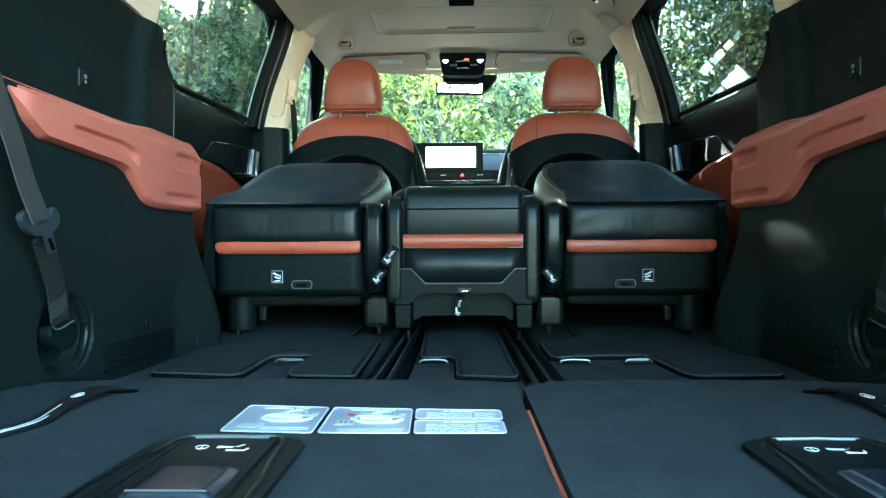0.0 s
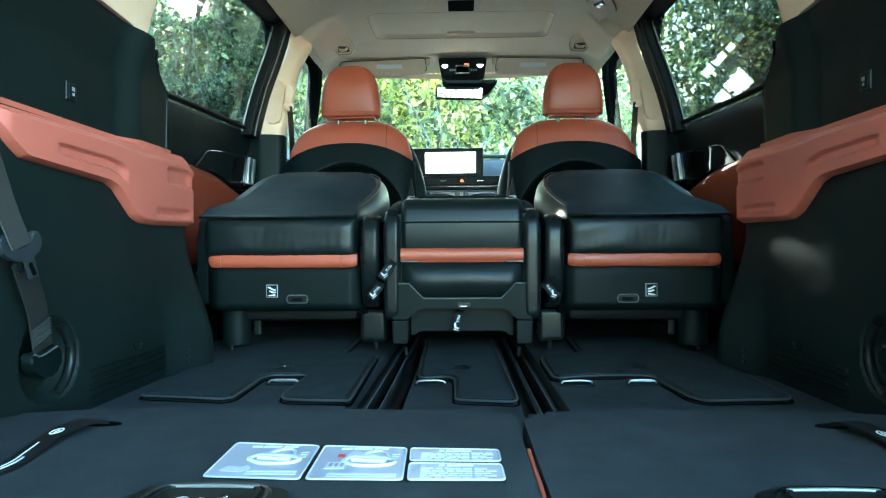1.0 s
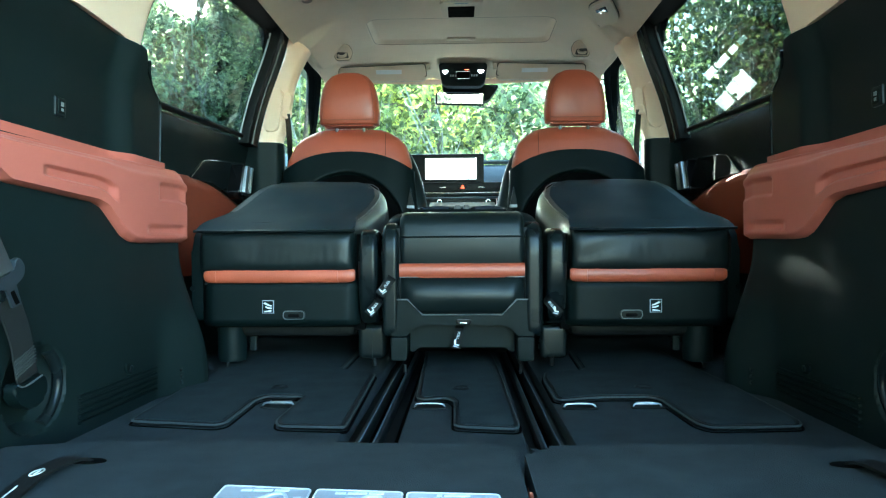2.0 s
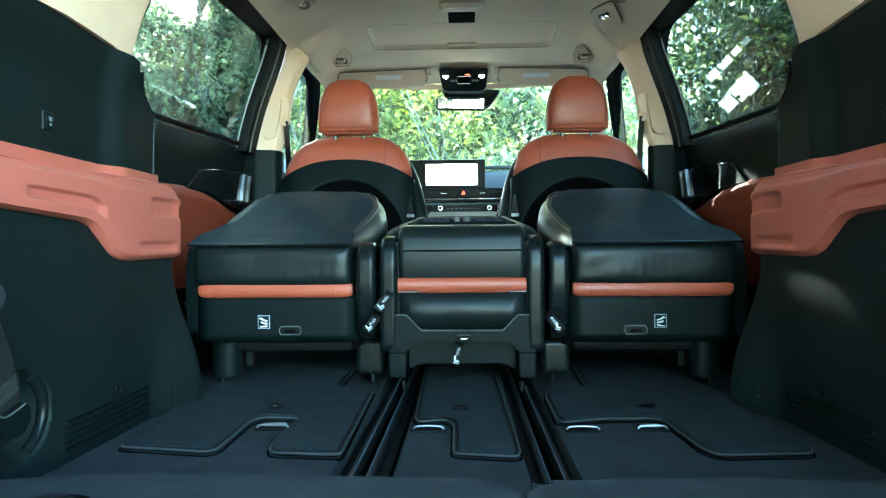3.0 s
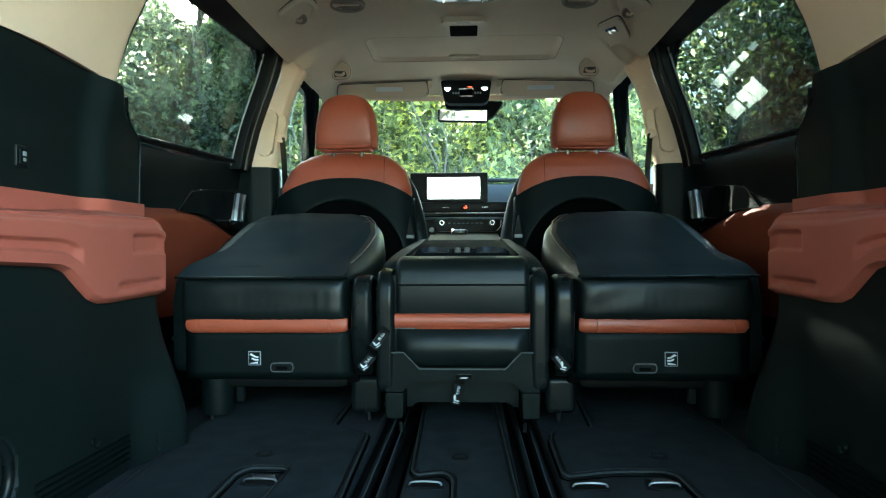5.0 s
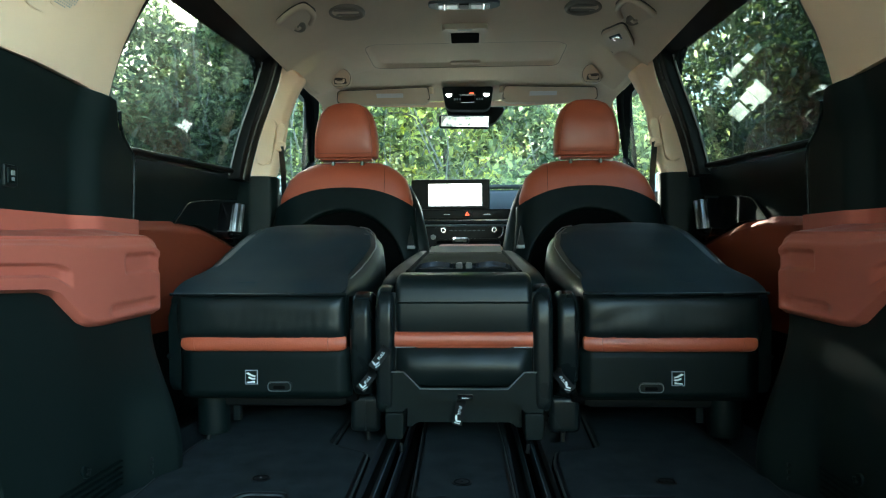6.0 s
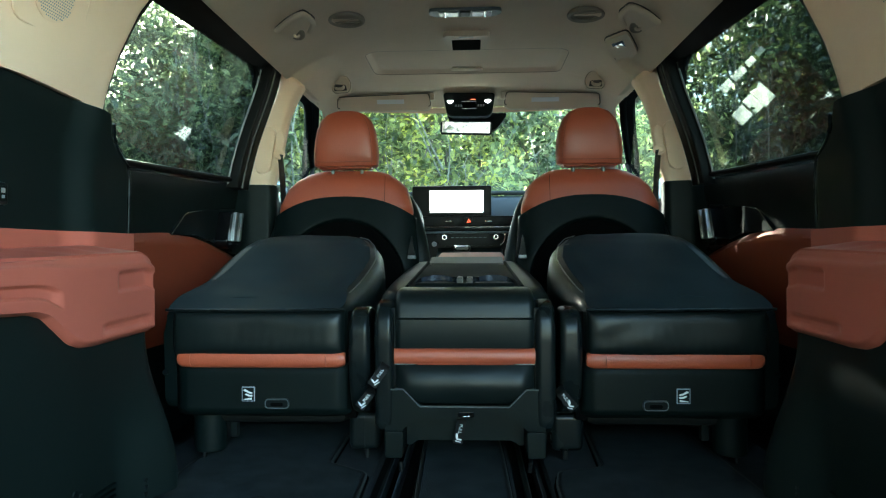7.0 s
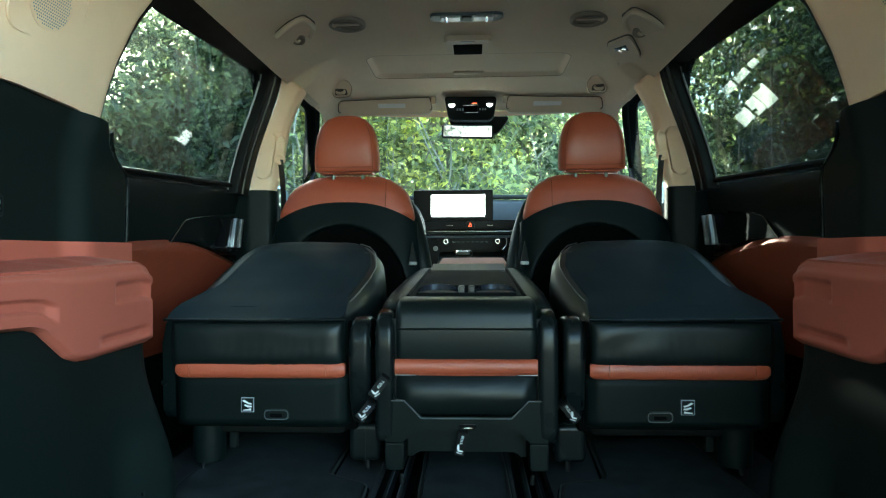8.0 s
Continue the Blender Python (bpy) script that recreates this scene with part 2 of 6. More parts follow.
    if parent.type == "EMPTY":
        ob.matrix_parent_inverse = Matrix.Translation(parent.location).inverted()
    return tagged(ob, label)


def solo(name, bm, mat, label, category, group="", kind="", s=1, sharp=38):
    """A thing that is one mesh, with its origin at the middle of its base."""
    mirrored(bm, s)
    low = [min(v.co[n] for v in bm.verts) for n in range(3)]
    high = [max(v.co[n] for v in bm.verts) for n in range(3)]
    base = Vector(((low[0] + high[0]) / 2, (low[1] + high[1]) / 2, low[2]))
    for v in bm.verts:
        v.co -= base
    ob = new(name, finish(name, bm, mat, sharp))
    ob.location = base
    return tagged(ob, label, category, group, kind)


def box(x0, x1, y0, y1, z0, z1, r=0.004, seg=2, bm=None, turn=None):
    """A box with rounded edges; turn: a matrix about its middle."""
    own = bmesh.new()
    bmesh.ops.create_cube(own, size=1)
    size = Vector((abs(x1 - x0), abs(y1 - y0), abs(z1 - z0)))
    for v in own.verts:
        v.co = Vector(a * b for a, b in zip(v.co, size))
    r = min(r, min(size) * 0.49)
    if r > 0:
        bmesh.ops.bevel(own, geom=own.edges[:], offset=r, segments=seg, affect="EDGES", profile=0.5)
    mid = Vector(((x0 + x1) / 2, (y0 + y1) / 2, (z0 + z1) / 2))
    for v in own.verts:
        v.co = (turn @ v.co if turn else v.co) + mid
    return merged(own, bm)


def merged(own, bm):
    if bm is None:
        return own
    me = bpy.data.meshes.new("joined")
    own.to_mesh(me)
    own.free()
    bm.from_mesh(me)
    bpy.data.meshes.remove(me)
    return bm


def prism(outline, axis, a0, a1, r=0.003, seg=2, bm=None):
    """An outline in the plane across the axis, extruded from a0 to a1, with rounded rims."""
    own = bmesh.new()

    def place(p, a):
        return {"x": (a, p[0], p[1]), "y": (p[0], a, p[1]), "z": (p[0], p[1], a)}[axis]

    low = [own.verts.new(place(p, a0)) for p in outline]
    high = [own.verts.new(place(p, a1)) for p in outline]
    n = len(outline)
    caps = [own.faces.new(low[::-1]), own.faces.new(high)]
    for i in range(n):
        own.faces.new((low[i], low[(i + 1) % n], high[(i + 1) % n], high[i]))
    if r > 0:
        rim = {e for f in caps for e in f.edges}
        bmesh.ops.bevel(own, geom=list(rim), offset=r, segments=seg, affect="EDGES", profile=0.5, clamp_overlap=True)
    return merged(own, bm)


def round_outline(points, r, n=4):
    """The outline with its corners rounded by arcs of about r."""
    out = []
    pts = [Vector(p) for p in points]
    for i, p in enumerate(pts):
        a, b = pts[i - 1] - p, pts[(i + 1) % len(pts)] - p
        k = min(r, a.length * 0.45, b.length * 0.45)
        a, b = p + a.normalized() * k, p + b.normalized() * k
        for j in range(n + 1):
            u = j / n
            out.append(tuple((1 - u) ** 2 * a + 2 * u * (1 - u) * p + u * u * b))
    return out


def ring(y, x0, x1, z0, z1, r, n=5, outer=None):
    """A rounded rectangle across the car's length; outer: another radius for the side at x1."""
    r = min(r, (x1 - x0) * 0.49, (z1 - z0) * 0.49)
    q = min(outer or r, (z1 - z0) * 0.49)
    out = []
    for cx, cz, a0, k in ((x1 - q, z1 - q, 0, q), (x0 + r, z1 - r, 90, r), (x0 + r, z0 + r, 180, r), (x1 - q, z0 + q, 270, q)):
        for j in range(n + 1):
            a = radians(a0 + 90 * j / n)
            out.append((cx + k * math.cos(a), y, cz + k * math.sin(a)))
    return out


def loft(rings, bm=None, cap=True):
    own = bm if bm is not None else bmesh.new()
    rows = [[own.verts.new(p) for p in q] for q in rings]
    n = len(rows[0])
    for a, b in zip(rows, rows[1:]):
        for i in range(n):
            own.faces.new((a[i], a[(i + 1) % n], b[(i + 1) % n], b[i]))
    if cap:
        own.faces.new(rows[0][::-1])
        own.faces.new(rows[-1])
    return own


def pillow(profile, x0, x1, r, n=6):
    """A closed (y, z) profile swept across the car, its ends rounded over by r."""
    ys, zs = [p[0] for p in profile], [p[1] for p in profile]
    cy, cz = (min(ys) + max(ys)) / 2, (min(zs) + max(zs)) / 2
    hy, hz = (max(ys) - min(ys)) / 2, (max(zs) - min(zs)) / 2
    stops = [(x0 + r * (1 - math.cos(a)), r * (1 - math.sin(a))) for a in steps(0, math.pi / 2, n)]
    stops += [(x1 - r * (1 - math.cos(a)), r * (1 - math.sin(a))) for a in reversed(steps(0, math.pi / 2, n))]
    return loft([[(x, cy + (y - cy) * (1 - d / hy), cz + (z - cz) * (1 - d / hz)) for y, z in profile] for x, d in stops])


def sheet(place, us, vs, depth, bm=None):
    """A surface of thickness: place(u, v) in front, moved by depth behind."""
    own = bm if bm is not None else bmesh.new()
    depth = Vector(depth)
    front = [[own.verts.new(place(u, v)) for v in vs] for u in us]
    back = [[own.verts.new(w.co + depth) for w in row] for row in front]
    a, b = len(us), len(vs)
    for g in (front, back):
        for i in range(a - 1):
            for j in range(b - 1):
                own.faces.new((g[i][j], g[i + 1][j], g[i + 1][j + 1], g[i][j + 1]))
    for i in range(a - 1):
        for j in (0, b - 1):
            own.faces.new((front[i][j], front[i + 1][j], back[i + 1][j], back[i][j]))
    for j in range(b - 1):
        for i in (0, a - 1):
            own.faces.new((front[i][j], front[i][j + 1], back[i][j + 1], back[i][j]))
    return own


def smooth_path(points, n=6):
    """A soft curve through the points."""
    pts = [Vector(p) for p in points]
    out = []
    for i in range(len(pts) - 1):
        a, b, c, d = pts[max(i - 1, 0)], pts[i], pts[i + 1], pts[min(i + 2, len(pts) - 1)]
        for j in range(n):
            u = j / n
            out.append(0.5 * (2 * b + (c - a) * u + (2 * a - 5 * b + 4 * c - d) * u * u + (3 * b - a - 3 * c + d) * u ** 3))
    return out + [pts[-1]]


def tube(path, r, n=8, bm=None, taper=None, closed=False):
    """A round bar along a path; taper: radius at the far end."""
    pts = [Vector(p) for p in path]
    rings = []
    side = None
    for i, p in enumerate(pts):
        if closed:
            way = pts[(i + 1) % len(pts)] - pts[i - 1]
        else:
            way = pts[min(i + 1, len(pts) - 1)] - pts[max(i - 1, 0)]
        way.normalize()
        if side is None:
            side = way.orthogonal().normalized()
        side = (side - way * side.dot(way)).normalized()
        up = way.cross(side)
        k = r if taper is None else r + (taper - r) * i / (len(pts) - 1)
        rings.append([p + (side * math.cos(2 * math.pi * j / n) + up * math.sin(2 * math.pi * j / n)) * k for j in range(n)])
    if closed:
        rings.append(rings[0])
        return loft(rings, bm, cap=False)
    return loft(rings, bm)


def ribbon(path, across, width, thick, bm=None):
    """A flat strap along a path; across: the way of its width at each point, or one for all."""
    pts = [Vector(p) for p in path]
    rings = []
    for i, p in enumerate(pts):
        way = (pts[min(i + 1, len(pts) - 1)] - pts[max(i - 1, 0)]).normalized()
        a = Vector(across)
        a = (a - way * a.dot(way)).normalized()
        n = way.cross(a).normalized()
        h, k = a * width / 2, n * thick / 2
        rings.append([p - h - k, p + h - k, p + h + k, p - h + k])
    return loft(rings, bm)


def disc(centre, normal, r, thick, n=24, bm=None, squash=1.0):
    """A flat round plate with a rounded rim."""
    normal = Vector(normal).normalized()
    a = normal.orthogonal().normalized()
    if abs(normal.z) > 0.5:
        a = Vector((1, 0, 0)) - normal * normal.x
        a.normalize()
    b = normal.cross(a)
    rings = []
    for k, h in ((0.97, 0), (1, thick * 0.3), (1, thick * 0.7), (0.94, thick)):
        rings.append([Vector(centre) + normal * h + (a * math.cos(2 * math.pi * j / n) + b * squash * math.sin(2 * math.pi * j / n)) * r * k for j in range(n)])
    return loft(rings, bm)


def text_mesh(words, size, m, thick=0.0003):
    """Letters of the built-in font as a mesh, placed by the matrix m."""
    curve = bpy.data.curves.new("letters", "FONT")
    curve.body, curve.size, curve.extrude = words, size, thick
    curve.align_x, curve.align_y = "CENTER", "CENTER"
    holder = bpy.data.objects.new("letters", curve)
    me = bpy.data.meshes.new_from_object(holder)
    bm = bmesh.new()
    bm.from_mesh(me)
    bm.transform(m)
    bpy.data.objects.remove(holder)
    bpy.data.curves.remove(curve)
    bpy.data.meshes.remove(me)
    return bm


def ramp(v, table):
    """Straight lines between the pairs of a short table."""
    return float(np.interp(v, [a for a, _ in table], [b for _, b in table]))


def soft(a, b, v):
    u = min(1.0, max(0.0, (v - a) / (b - a)))
    return u * u * (3 - 2 * u)


def steps(a, b, n):
    return [a + (b - a) * i / n for i in range(n + 1)]


# ---- the car's shell ----
def car_floor():
    bm = box(-0.78, 0.78, -0.16, 3.1, -0.10, -0.05, 0.004)
    solo("floor", bm, RUBBER, "black floor pan under the carpets", "floor", kind="structure")
    # carpet under the flaps, cut along the seat rails
    for s in (-1, 1):
        bm = box(0.172 if s < 0 else 0.154, 0.63, 0.30, 1.95, -0.05, -0.012, 0.006)
        solo("floor_carpet", bm, CARPET, "dark blue-grey carpet of the rear footwell", "carpet", kind="structure", s=s)
    solo("floor_carpet", box(-0.090, 0.090, 0.30, 1.95, -0.05, -0.012, 0.006), CARPET, "dark blue-grey carpet between the seat rails", "carpet", kind="structure")


def seat_rails():
    """A deep steel channel on each side of the tunnel carpet, with two bright-lipped flanges and black shoulders."""
    for s, x0 in ((-1, 0.136), (1, 0.126)):
        rail = thing("seat_rail", (s * x0, 1.1, -0.05), "black steel seat rail with thin bright lips", "seat rail", "seat rails")
        part("channel", box(x0 - 0.011, x0 + 0.011, 0.32, 1.9, -0.0496, -0.045, 0.001), PITCH_BLACK, rail, "dark bottom of the channel", s=s)
        for d in (-1, 1):
            x = x0 + d * 0.0132
            part("flange", box(x - 0.0042, x + 0.0042, 0.32, 1.9, -0.0494, -0.0215, 0.0015), RAIL_STEEL, rail, "dark steel flange", s=s)
            part("lip_edge", tube([(x - d * 0.0030, y, -0.0205) for y in steps(0.32, 1.9, 6)], 0.0014, 6), DASH_GRAY, rail, "thin bright lip edge", s=s)
            a, b = sorted((x + d * 0.0045, x + d * 0.0225))
            part("shoulder", box(a, b, 0.32, 1.9, -0.0492, -0.034, 0.003), RUBBER, rail, "black plastic shoulder", s=s)


def offset_outline(points, d):
    """The closed outline moved by d along its normals."""
    pts = [Vector(p) for p in points]
    area = sum(a.x * b.y - b.x * a.y for a, b in zip(pts, pts[1:] + pts[:1]))
    d = d if area > 0 else -d
    out = []
    for i, p in enumerate(pts):
        way = (pts[(i + 1) % len(pts)] - pts[i - 1]).normalized()
        out.append((p.x + way.y * d, p.y - way.x * d))
    return out


def footwell_flaps():
    """Carpet flaps behind the seats, each with a welted rim, a round plug and a steel loop."""
    z0, z1 = -0.0118, -0.002
    outer = [(0.168, 0.540), (0.272, 0.548), (0.284, 0.577), (0.281, 0.737), (0.344, 0.740), (0.356, 0.715), (0.352, 0.566), (0.364, 0.551), (0.508, 0.574), (0.540, 0.97), (0.52, 1.27), (0.262, 1.27), (0.260, 1.0), (0.180, 0.948)]
    right = [(0.160, 0.90), (0.158, 0.728), (0.168, 0.713), (0.241, 0.737), (0.324, 0.739), (0.336, 0.72), (0.342, 0.572), (0.356, 0.545), (0.490, 0.555), (0.503, 0.58), (0.510, 0.85), (0.50, 1.25), (0.27, 1.25), (0.255, 0.99), (0.172, 0.965)]
    middle = [(-0.013, 0.549), (0.080, 0.535), (0.086, 0.56), (0.078, 1.058), (0.072, 1.25), (-0.094, 1.25), (-0.090, 1.04), (-0.082, 0.735), (-0.070, 0.713), (-0.028, 0.730), (-0.015, 0.70)]
    plugs = {"outer": (-0.341, 0.803), "right": (0.334, 0.808), "middle": (-0.002, 0.795)}
    for key, pts in (("outer", [(-x, y) for x, y in outer]), ("right", right), ("middle", middle)):
        line = offset_outline(round_outline(pts, 0.014, 4), -0.0035)
        flap = thing("carpet_flap", (sum(p[0] for p in pts) / len(pts), 0.9, z0), "dark grey carpet flap with a welted edge on the footwell floor", "carpet flap", "carpet flaps")
        part("carpet_face", prism(offset_outline(line, -0.006), "z", z0, z1, 0.002), MAT_CARPET, flap)
        part("binding", tube([(x, y, z1 - 0.0045) for x, y in offset_outline(line, -0.0035)], 0.0042, 6, closed=True), STRAP_BLACK, flap, "dark binding tape along the rim")
        part("welt", tube([(x, y, z1 - 0.0035) for x, y in offset_outline(line, 0.0012)], 0.0020, 6, closed=True), WELT_GRAY, flap, "thin grey stitched welt")
        # black tube put in for the shade in the groove beside the welt
        part("welt_gap_shade", tube([(x, y, z0 - 0.0008) for x, y in offset_outline(line, 0.0042)], 0.0022, 6, closed=True), PITCH_BLACK, flap, "black line for the shade in the gap round the welt")
        x, y = plugs[key]
        plug = part("plug", disc((x, y, z1 - 0.001), (0, 0, 1), 0.017, 0.0022, 20), RUBBER, flap, "round black plastic plug")
        part("screw", disc((x, y, z1 + 0.001), (0, 0, 1), 0.0018, 0.001, 8), STEEL, plug)
        part("plug_ring", tube([(x + 0.0125 * math.cos(a), y + 0.0125 * math.sin(a), z1 + 0.001) for a in [2 * math.pi * i / 20 for i in range(20)]], 0.001, 5, closed=True), TRAY_BLACK, plug)
    for x0, x1, y in ((-0.336, -0.286, 0.690), (-0.078, -0.030, 0.684), (0.170, 0.220, 0.684), (0.285, 0.330, 0.690)):
        loop = thing("floor_anchor", ((x0 + x1) / 2, y, -0.012), "shiny steel anchor loop set in the footwell carpet", "anchor loop", "floor anchors")
        wide = x0 > 0.25 or x0 < -0.3
        part("bar", tube(smooth_path([(x0, y, -0.014), (x0 + 0.004, y, -0.0045), (x1 - 0.004, y, -0.0045), (x1, y, -0.014)], 5), 0.0017, 8), ANCHOR_STEEL, loop)
        part("cup", prism(round_outline([(x0 - 0.006, y - 0.010), (x1 + 0.006, y - 0.010), (x1 + 0.002, y + 0.028), (x0 - 0.002, y + 0.028)], 0.008, 3), "z", -0.0119, -0.0092, 0.001), RUBBER, loop, "black plastic cup of the loop")
        if wide:
            part("plate", prism(round_outline([(x0 + 0.004, y + 0.008), (x1 - 0.002, y + 0.008), (x1 - 0.010, y + 0.024), (x0 + 0.010, y + 0.024)], 0.004, 3), "z", -0.0091, -0.0065, 0.001), ANCHOR_STEEL, loop, "steel striker plate")
        for x in (x0 + 0.006, x1 - 0.010):
            part("rivet", disc((x, y + 0.022, -0.0066), (0, 0, 1), 0.0018, 0.0012, 8), STEEL, loop)


def lower_wall_x(y, z):
    inward = 0.055 * soft(0.74, 0.87, y) * (1 - soft(0.02, 0.26, z))
    round_front = 0.03 * soft(0.855, 0.885, y)
    arch = 0.008 * math.exp(-((y - 0.6) / 0.3) ** 2) * (1 - soft(0.05, 0.3, z))
    dish = 0.0
    for cy, cz, ry, rz, d in ((0.43, 0.075, 0.058, 0.056, 0.030),):
        q = ((y - cy) / ry) ** 2 + ((z - cz) / rz) ** 2
        dish += d * (1 - soft(0.62, 1.12, q))
    return 0.556 - inward + round_front - arch + dish


def lower_walls():
    for s in (-1, 1):
        def place(y, z):
            return (lower_wall_x(y, z), y, z)

        ys = steps(-0.15, 0.34, 12)[:-1] + steps(0.34, 0.54, 40)[:-1] + steps(0.54, 0.885, 30)
        zs = steps(-0.05, 0.0, 2)[:-1] + steps(0.0, 0.15, 30)[:-1] + steps(0.15, 0.40, 12)
        solo("wall_quarter", sheet(place, ys, zs, (0.03, 0, 0)), WALL_PLASTIC, "dark grey grained plastic trim beside the load floor", "wall panel", kind="structure", s=s)
        # the trim returns outward in front of the wheel arch
        solo("wall_return", box(0.585, 0.76, 0.872, 0.90, -0.05, 0.385, 0.006), WALL_PLASTIC, "dark plastic end of the quarter trim beside the folded seat", "wall panel", kind="structure", s=s)
        rim = [(0.5600, 0.43 + 0.0585 * math.cos(k), 0.075 + 0.0565 * math.sin(k)) for k in steps(-1.2, 0.9, 24)]
        solo("wall_dish_rim", tube(rim, 0.0080, 14), SATIN_PLASTIC, "satin rounded rim of the belt anchor dish", "wall trim", kind="structure", s=s)
        # slots of the air outlet low on the trim
        vent = thing("air_outlet", (s * 0.55, 0.66, 0.0), "black slotted air outlet low in the quarter trim", "air outlet", "air outlets")
        for i in range(5):
            z = 0.004 + i * 0.0095
            part("slat", box(lower_wall_x(0.66, z) - 0.0045, lower_wall_x(0.66, z) + 0.004, 0.515, 0.745, z, z + 0.005, 0.0015), BLACK_PLASTIC, vent, s=s)
        for z in (0.005, 0.016, 0.027):
            part("slot", box(lower_wall_x(0.80, z) - 0.002, lower_wall_x(0.80, z) + 0.004, 0.797, 0.803, z, z + 0.006, 0.001), SATIN_PLASTIC, vent, s=s)
        hook = thing("wall_hook", (s * 0.55, 0.646, 0.05), "small black plastic hook on the dark quarter trim", "hook", "wall hooks")
        part("rosette", disc((lower_wall_x(0.646, 0.061) - 0.001, 0.646, 0.061), (-1, 0, 0), 0.008, 0.004, 16, squash=1.5), BLACK_PLASTIC, hook, s=s)
        part("peg", tube([(lower_wall_x(0.646, 0.061), 0.646, 0.061), (lower_wall_x(0.646, 0.061) - 0.008, 0.646, 0.058), (lower_wall_x(0.646, 0.061) - 0.009, 0.646, 0.066)], 0.0025, 8), SATIN_PLASTIC, hook, s=s)


ARM_LOW = ((0.322, 0.388), (0.330, 0.378), (0.345, 0.356), (0.375, 0.337), (0.56, 0.327), (0.585, 0.320), (0.64, 0.278), (0.665, 0.269), (0.70, 0.267), (0.875, 0.271))
ARM_TOP = ((0.322, 0.393), (0.60, 0.398), (0.835, 0.405), (0.85, 0.400), (0.875, 0.392))


def orange_rests():
    """The moulded orange rest over the wheel arch, with its pressed hollows and flat ledge."""
    for s in (-1, 1):
        def place(y, v):
            low, top = ramp(y, ARM_LOW), ramp(y, ARM_TOP)
            if v <= 1:
                z = low + (top - low) * v
                x = 0.541 + 0.012 * (1 - soft(0, 0.07, v)) + 0.010 * soft(0.9, 1.0, v)
                x += 0.007 * soft(0.43, 0.45, y) * (1 - soft(0.595, 0.612, y)) * soft(0.28, 0.34, v) * (1 - soft(0.50, 0.56, v))
                x += 0.007 * soft(0.745, 0.757, y) * soft(0.56, 0.60, v) * (1 - soft(0.78, 0.82, v)) * (1 - 0.6 * soft(0.835, 0.862, y))
                x += 0.006 * soft(0.70, 0.72, y) * (1 - soft(0.825, 0.855, y)) * soft(0.10, 0.14, v) * (1 - soft(0.20, 0.25, v))
                x += 0.004 * soft(0.87, 0.93, v) - 0.004 * soft(0.93, 0.97, v)
            else:
                k = v - 1
                z = top + 0.004 + 0.010 * k + 0.006 * math.sin(k * 3.0) * math.sin(y * 42) ** 2 * soft(0.62, 0.7, y)
                x = 0.553 + 0.107 * k
            x += 0.10 * soft(0.858, 0.875, y) ** 2 + 0.012 * (1 - soft(0.322, 0.345, y))
            return (min(x, 0.668), y, z)

        ys = steps(0.322, 0.46, 22)[:-1] + steps(0.46, 0.72, 40)[:-1] + steps(0.72, 0.875, 44)
        rest = thing("side_armrest", (s * 0.6, 0.6, 0.27), "moulded orange plastic armrest over the wheel arch", "armrest", "side armrests")
        part("front_face", sheet(place, ys, steps(0, 1, 44), (0.02, 0, 0)), ORANGE_PLASTIC, rest, s=s, sharp=60)
        part("ledge", sheet(place, ys, steps(1.005, 2.0, 9), (0, 0, -0.012)), ORANGE_PLASTIC, rest, s=s, sharp=60)
        solo("wall_strip", sheet(lambda y, z: (0.664 - 0.024 * soft(0.79, 0.85, y), y, z), steps(0.335, 0.972, 50), (0.398, 0.42, 0.444), (0.02, 0, 0)), ORANGE_PLASTIC, "orange strip of trim above the side ledge", "wall trim", kind="structure", s=s)


def upper_wall_x(y, z):
    return 0.669 - 0.026 * soft(0.79, 0.85, y) - 0.022 * soft(0.56, 0.66, z)


UPPER_EDGE = ((0.40, 0.968), (0.553, 0.974), (0.572, 0.968), (0.582, 0.950), (0.599, 0.920), (0.620, 0.897), (0.640, 0.887), (0.66, 0.878))
UPPER_TOP = ((-0.2, 0.668), (0.66, 0.669), (0.80, 0.663), (0.88, 0.650))


def rear_cut(z):
    """Where the tailgate opening ends the side of the car."""
    return ramp(z, ((0.3, -0.15), (0.66, 0.02), (1.02, 0.26)))


